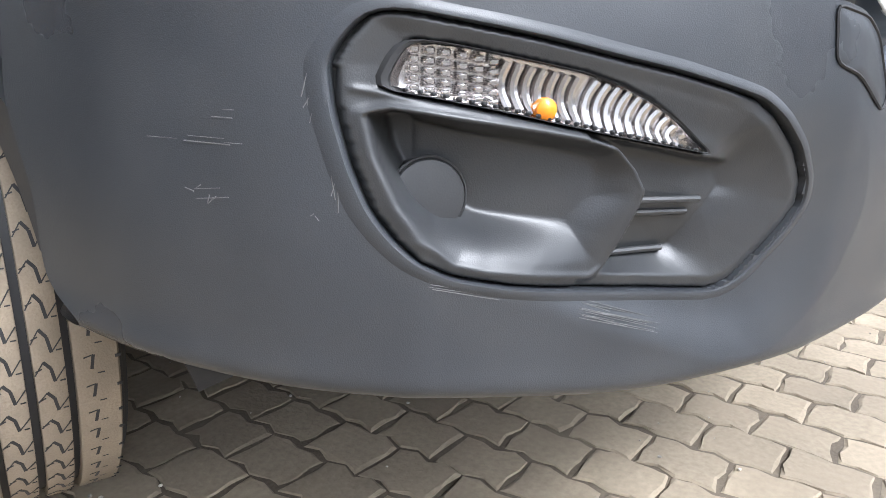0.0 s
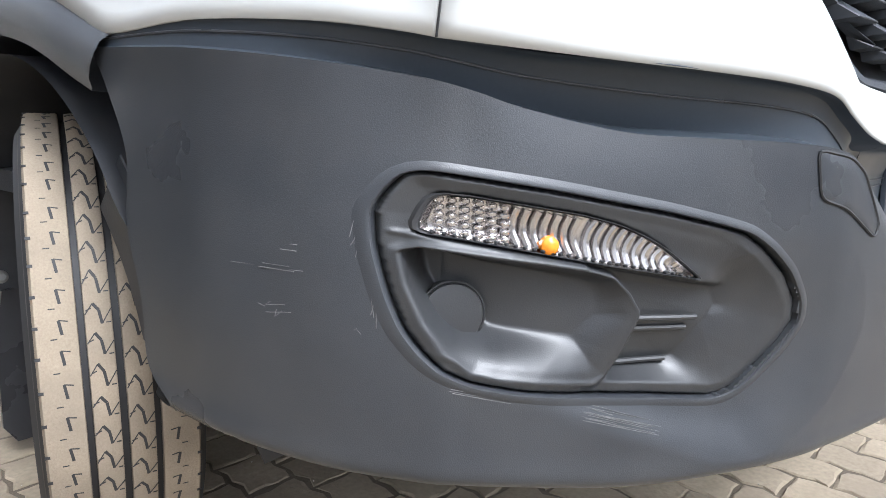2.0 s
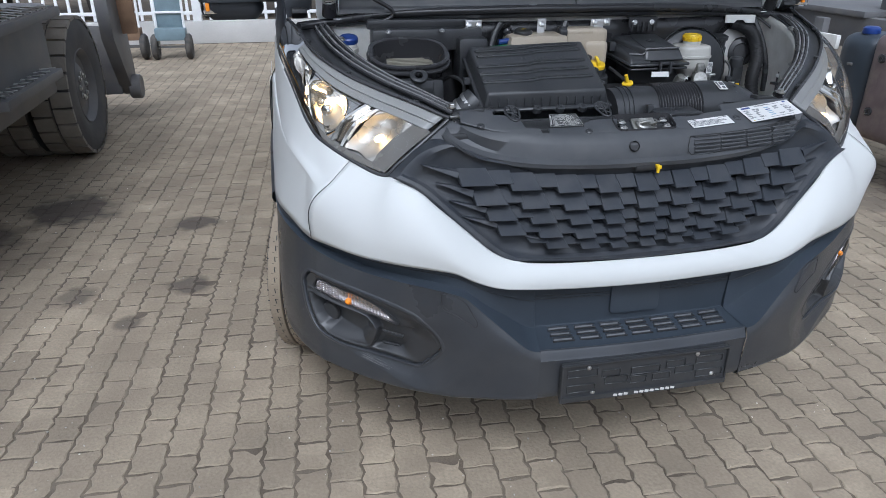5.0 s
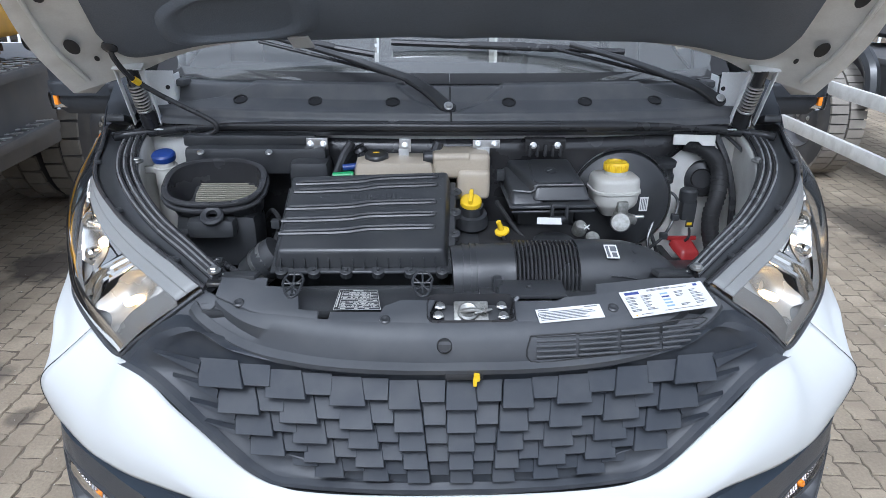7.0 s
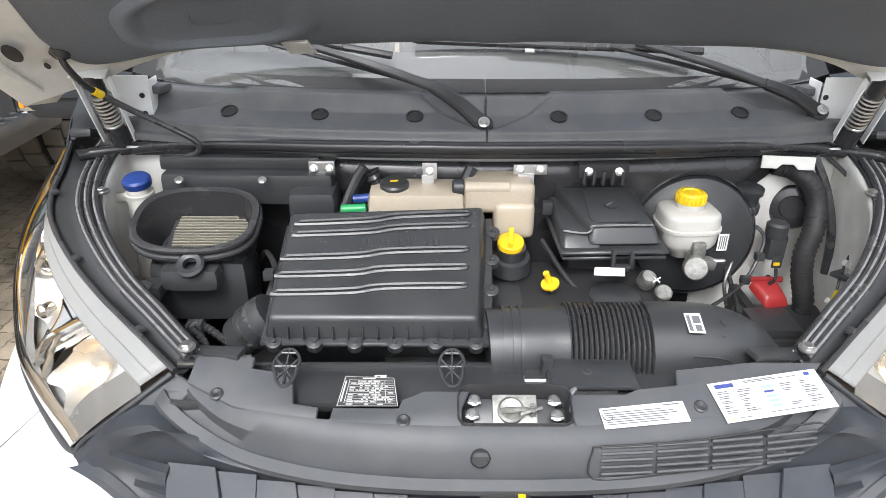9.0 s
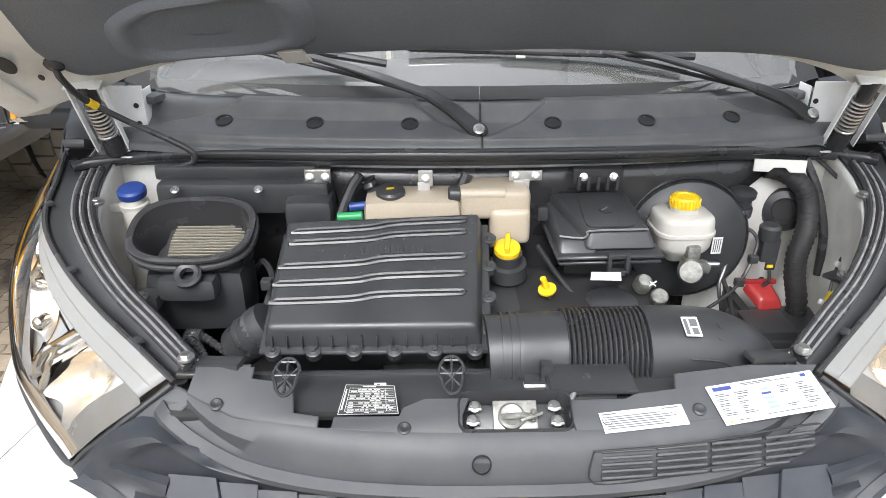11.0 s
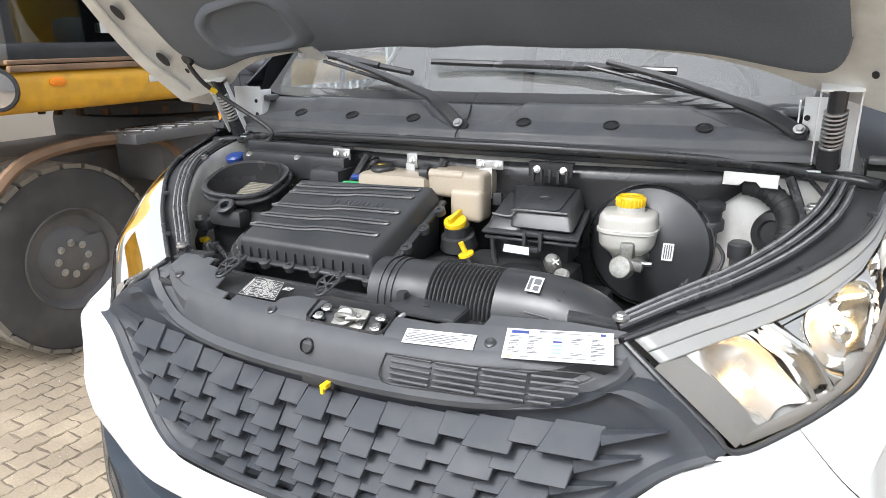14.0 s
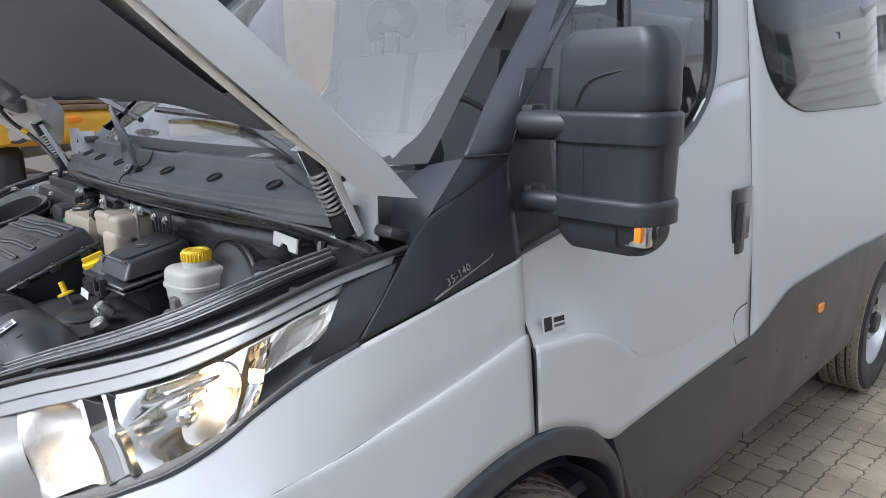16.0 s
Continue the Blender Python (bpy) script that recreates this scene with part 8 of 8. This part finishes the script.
# ---- the yard: one sheet of sand to the horizon, and pavers on it ----
def stained(mat, spots):
    """Dark oil spots at fixed places of the yard: (x, y, radius, strength)."""
    n, link = mat.node_tree.nodes, mat.node_tree.links.new
    b = n["Principled BSDF"]
    src = b.inputs["Base Color"].links[0].from_socket
    geo = n.new("ShaderNodeNewGeometry")
    nz = n.new("ShaderNodeTexNoise")
    nz.inputs["Scale"].default_value, nz.inputs["Detail"].default_value = 4.5, 6.0
    link(geo.outputs["Position"], nz.inputs["Vector"])
    for x, y, r, k in spots:
        d = n.new("ShaderNodeVectorMath")
        d.operation = "DISTANCE"
        link(geo.outputs["Position"], d.inputs[0])
        d.inputs[1].default_value = (x, y, 0)
        add = n.new("ShaderNodeMath")
        add.operation = "MULTIPLY_ADD"
        link(nz.outputs["Fac"], add.inputs[0])
        add.inputs[1].default_value = r * 1.9
        link(d.outputs["Value"], add.inputs[2])
        mr = n.new("ShaderNodeMapRange")
        mr.inputs["From Min"].default_value, mr.inputs["From Max"].default_value = r * 1.55, r * 1.95
        mr.inputs["To Min"].default_value, mr.inputs["To Max"].default_value = k, 0
        link(add.outputs[0], mr.inputs["Value"])
        mx = n.new("ShaderNodeMix")
        mx.data_type = "RGBA"
        link(mr.outputs[0], mx.inputs["Factor"])
        link(src, mx.inputs["A"])
        mx.inputs["B"].default_value = (0.055, 0.045, 0.038, 1)
        src = mx.outputs["Result"]
    link(src, b.inputs["Base Color"])


SPOTS = ((-2.35, 3.0, .30, .85), (-2.7, 2.6, .24, .7), (-1.56, 2.62, .14, .8), (-1.50, 1.76, .13, .7), (-2.05, 1.75, .12, .6), (-1.75, 1.45, .08, .6), (2.9, 2.2, .5, .5), (3.3, 3.6, .5, .6))
stained(PAVER, SPOTS)
stained(JOINT, SPOTS)
bm = bmesh.new()
bmesh.ops.create_grid(bm, x_segments=40, y_segments=40, size=400)
for v in bm.verts:
    v.co.z = -.0040
ground = part("ground", bm, JOINT, None, "sandy yard paved with worn concrete blocks", False)
tagged(ground, "", "ground", "", "structure")

PW, PL = .109, .138


def wave(y):
    """Sideways swing of the long joints."""
    t = (y / (PL / 2)) % 1.0
    return .0045 * (1 - abs(4 * t - 2))


def paver_rings():
    g = .0030
    ys = [-PL / 2 + g + (PL - 2 * g) * k / 4 for k in range(5)]
    left = [(-PW / 2 + g + wave(y), y) for y in ys]
    right = [(PW / 2 - g + wave(y), y) for y in ys[::-1]]
    top = [(-PW / 2 + g + (PW - 2 * g) * k / 3, PL / 2 - g) for k in (1, 2)]
    low_ = [(PW / 2 - g - (PW - 2 * g) * k / 3, -PL / 2 + g) for k in (1, 2)]
    return left + top + right + low_


RING = paver_rings()


def paver_verts(x, y, rng):
    """Corner rings of one block with worn, uneven edges."""
    j = [(px + rng.uniform(-.0044, .0034), py + rng.uniform(-.0056, .0038)) for px, py in RING]
    chip = [rng.uniform(.86, .985) for _ in RING]
    tz, tx, ty = rng.uniform(-.0014, .0016), rng.uniform(-.020, .020), rng.uniform(-.020, .020)
    out = []
    for k, z in enumerate((-.013, -.0042, 0)):
        for (px, py), c in zip(j, chip):
            sc = c if k == 2 else 1.0
            out.append((x + px * sc, y + py * sc, z + tz + tx * px + ty * py - (.0012 * (1 - c) / .1 if k == 2 else 0)))
    return out


N = len(RING)
FACES = [[r * N + i, r * N + (i + 1) % N, (r + 1) * N + (i + 1) % N, (r + 1) * N + i] for r in range(2) for i in range(N)] + [[2 * N + i for i in range(N)]]
shapes = []
rng = random.Random(21)
for k in range(8):
    me = bpy.data.meshes.new("paver")
    me.from_pydata(paver_verts(0, 0, rng), [], [f[::-1] for f in FACES])
    me.materials.append(PAVER)
    me.update()
    shapes.append(me)
verts, faces = [], []
TILT = radians(-3)
made = 0
for i in range(-60, 60):
    for k in range(-48, 80):
        px, py = i * PW, k * PL + (PL / 2 if i % 2 else 0)
        x, y = px * math.cos(TILT) - py * math.sin(TILT), px * math.sin(TILT) + py * math.cos(TILT)
        if not (-6.2 < x < 6.2 and -4.5 < y < 10.3):
            continue
        near = -2.0 < x < -.35 and -.45 < y < 2.25
        if near and made < 296:
            o = new("paver", rng.choice(shapes))
            o.parent = ground
            o.matrix_world = pose(x, y, rng.uniform(-.0012, .0012), rng.uniform(-.5, .5), rng.uniform(-.5, .5), math.degrees(TILT))
            made += 1
        else:
            base = len(verts)
            c, s_ = math.cos(TILT), math.sin(TILT)
            verts += [(vx * c - vy * s_ + x, vx * s_ + vy * c + y, vz) for vx, vy, vz in paver_verts(0, 0, rng)]
            faces += [[base + q for q in f[::-1]] for f in FACES]
me = bpy.data.meshes.new("pavers")
me.from_pydata(verts, [], faces)
me.materials.append(PAVER)
me.update()
rest = new("pavers", me)
rest.parent = ground
tagged(rest, "worn sandy concrete block paving", kind="stuff")
# grit in the joints
bm = bmesh.new()
for k in range(1500):
    x, y, r = rng.uniform(-3, 3), rng.uniform(-1.8, 4), rng.choice((.0016, .002, .0025, .004))
    m = Matrix.Translation((x, y, r * .3)) @ Matrix.Rotation(rng.uniform(0, 6), 4, "Z") @ Matrix.Diagonal((r, r * rng.uniform(.6, 1), r * .7, 1))
    bmesh.ops.create_icosphere(bm, subdivisions=1, radius=1, matrix=m)
grit = part("grit", bm, material("pale_grit", (0.45, 0.42, 0.37), 0.9, vary=0.3, island=0.5), None, "scattered small stones and grit", False)
tagged(grit, "", "grit", "", "stuff")
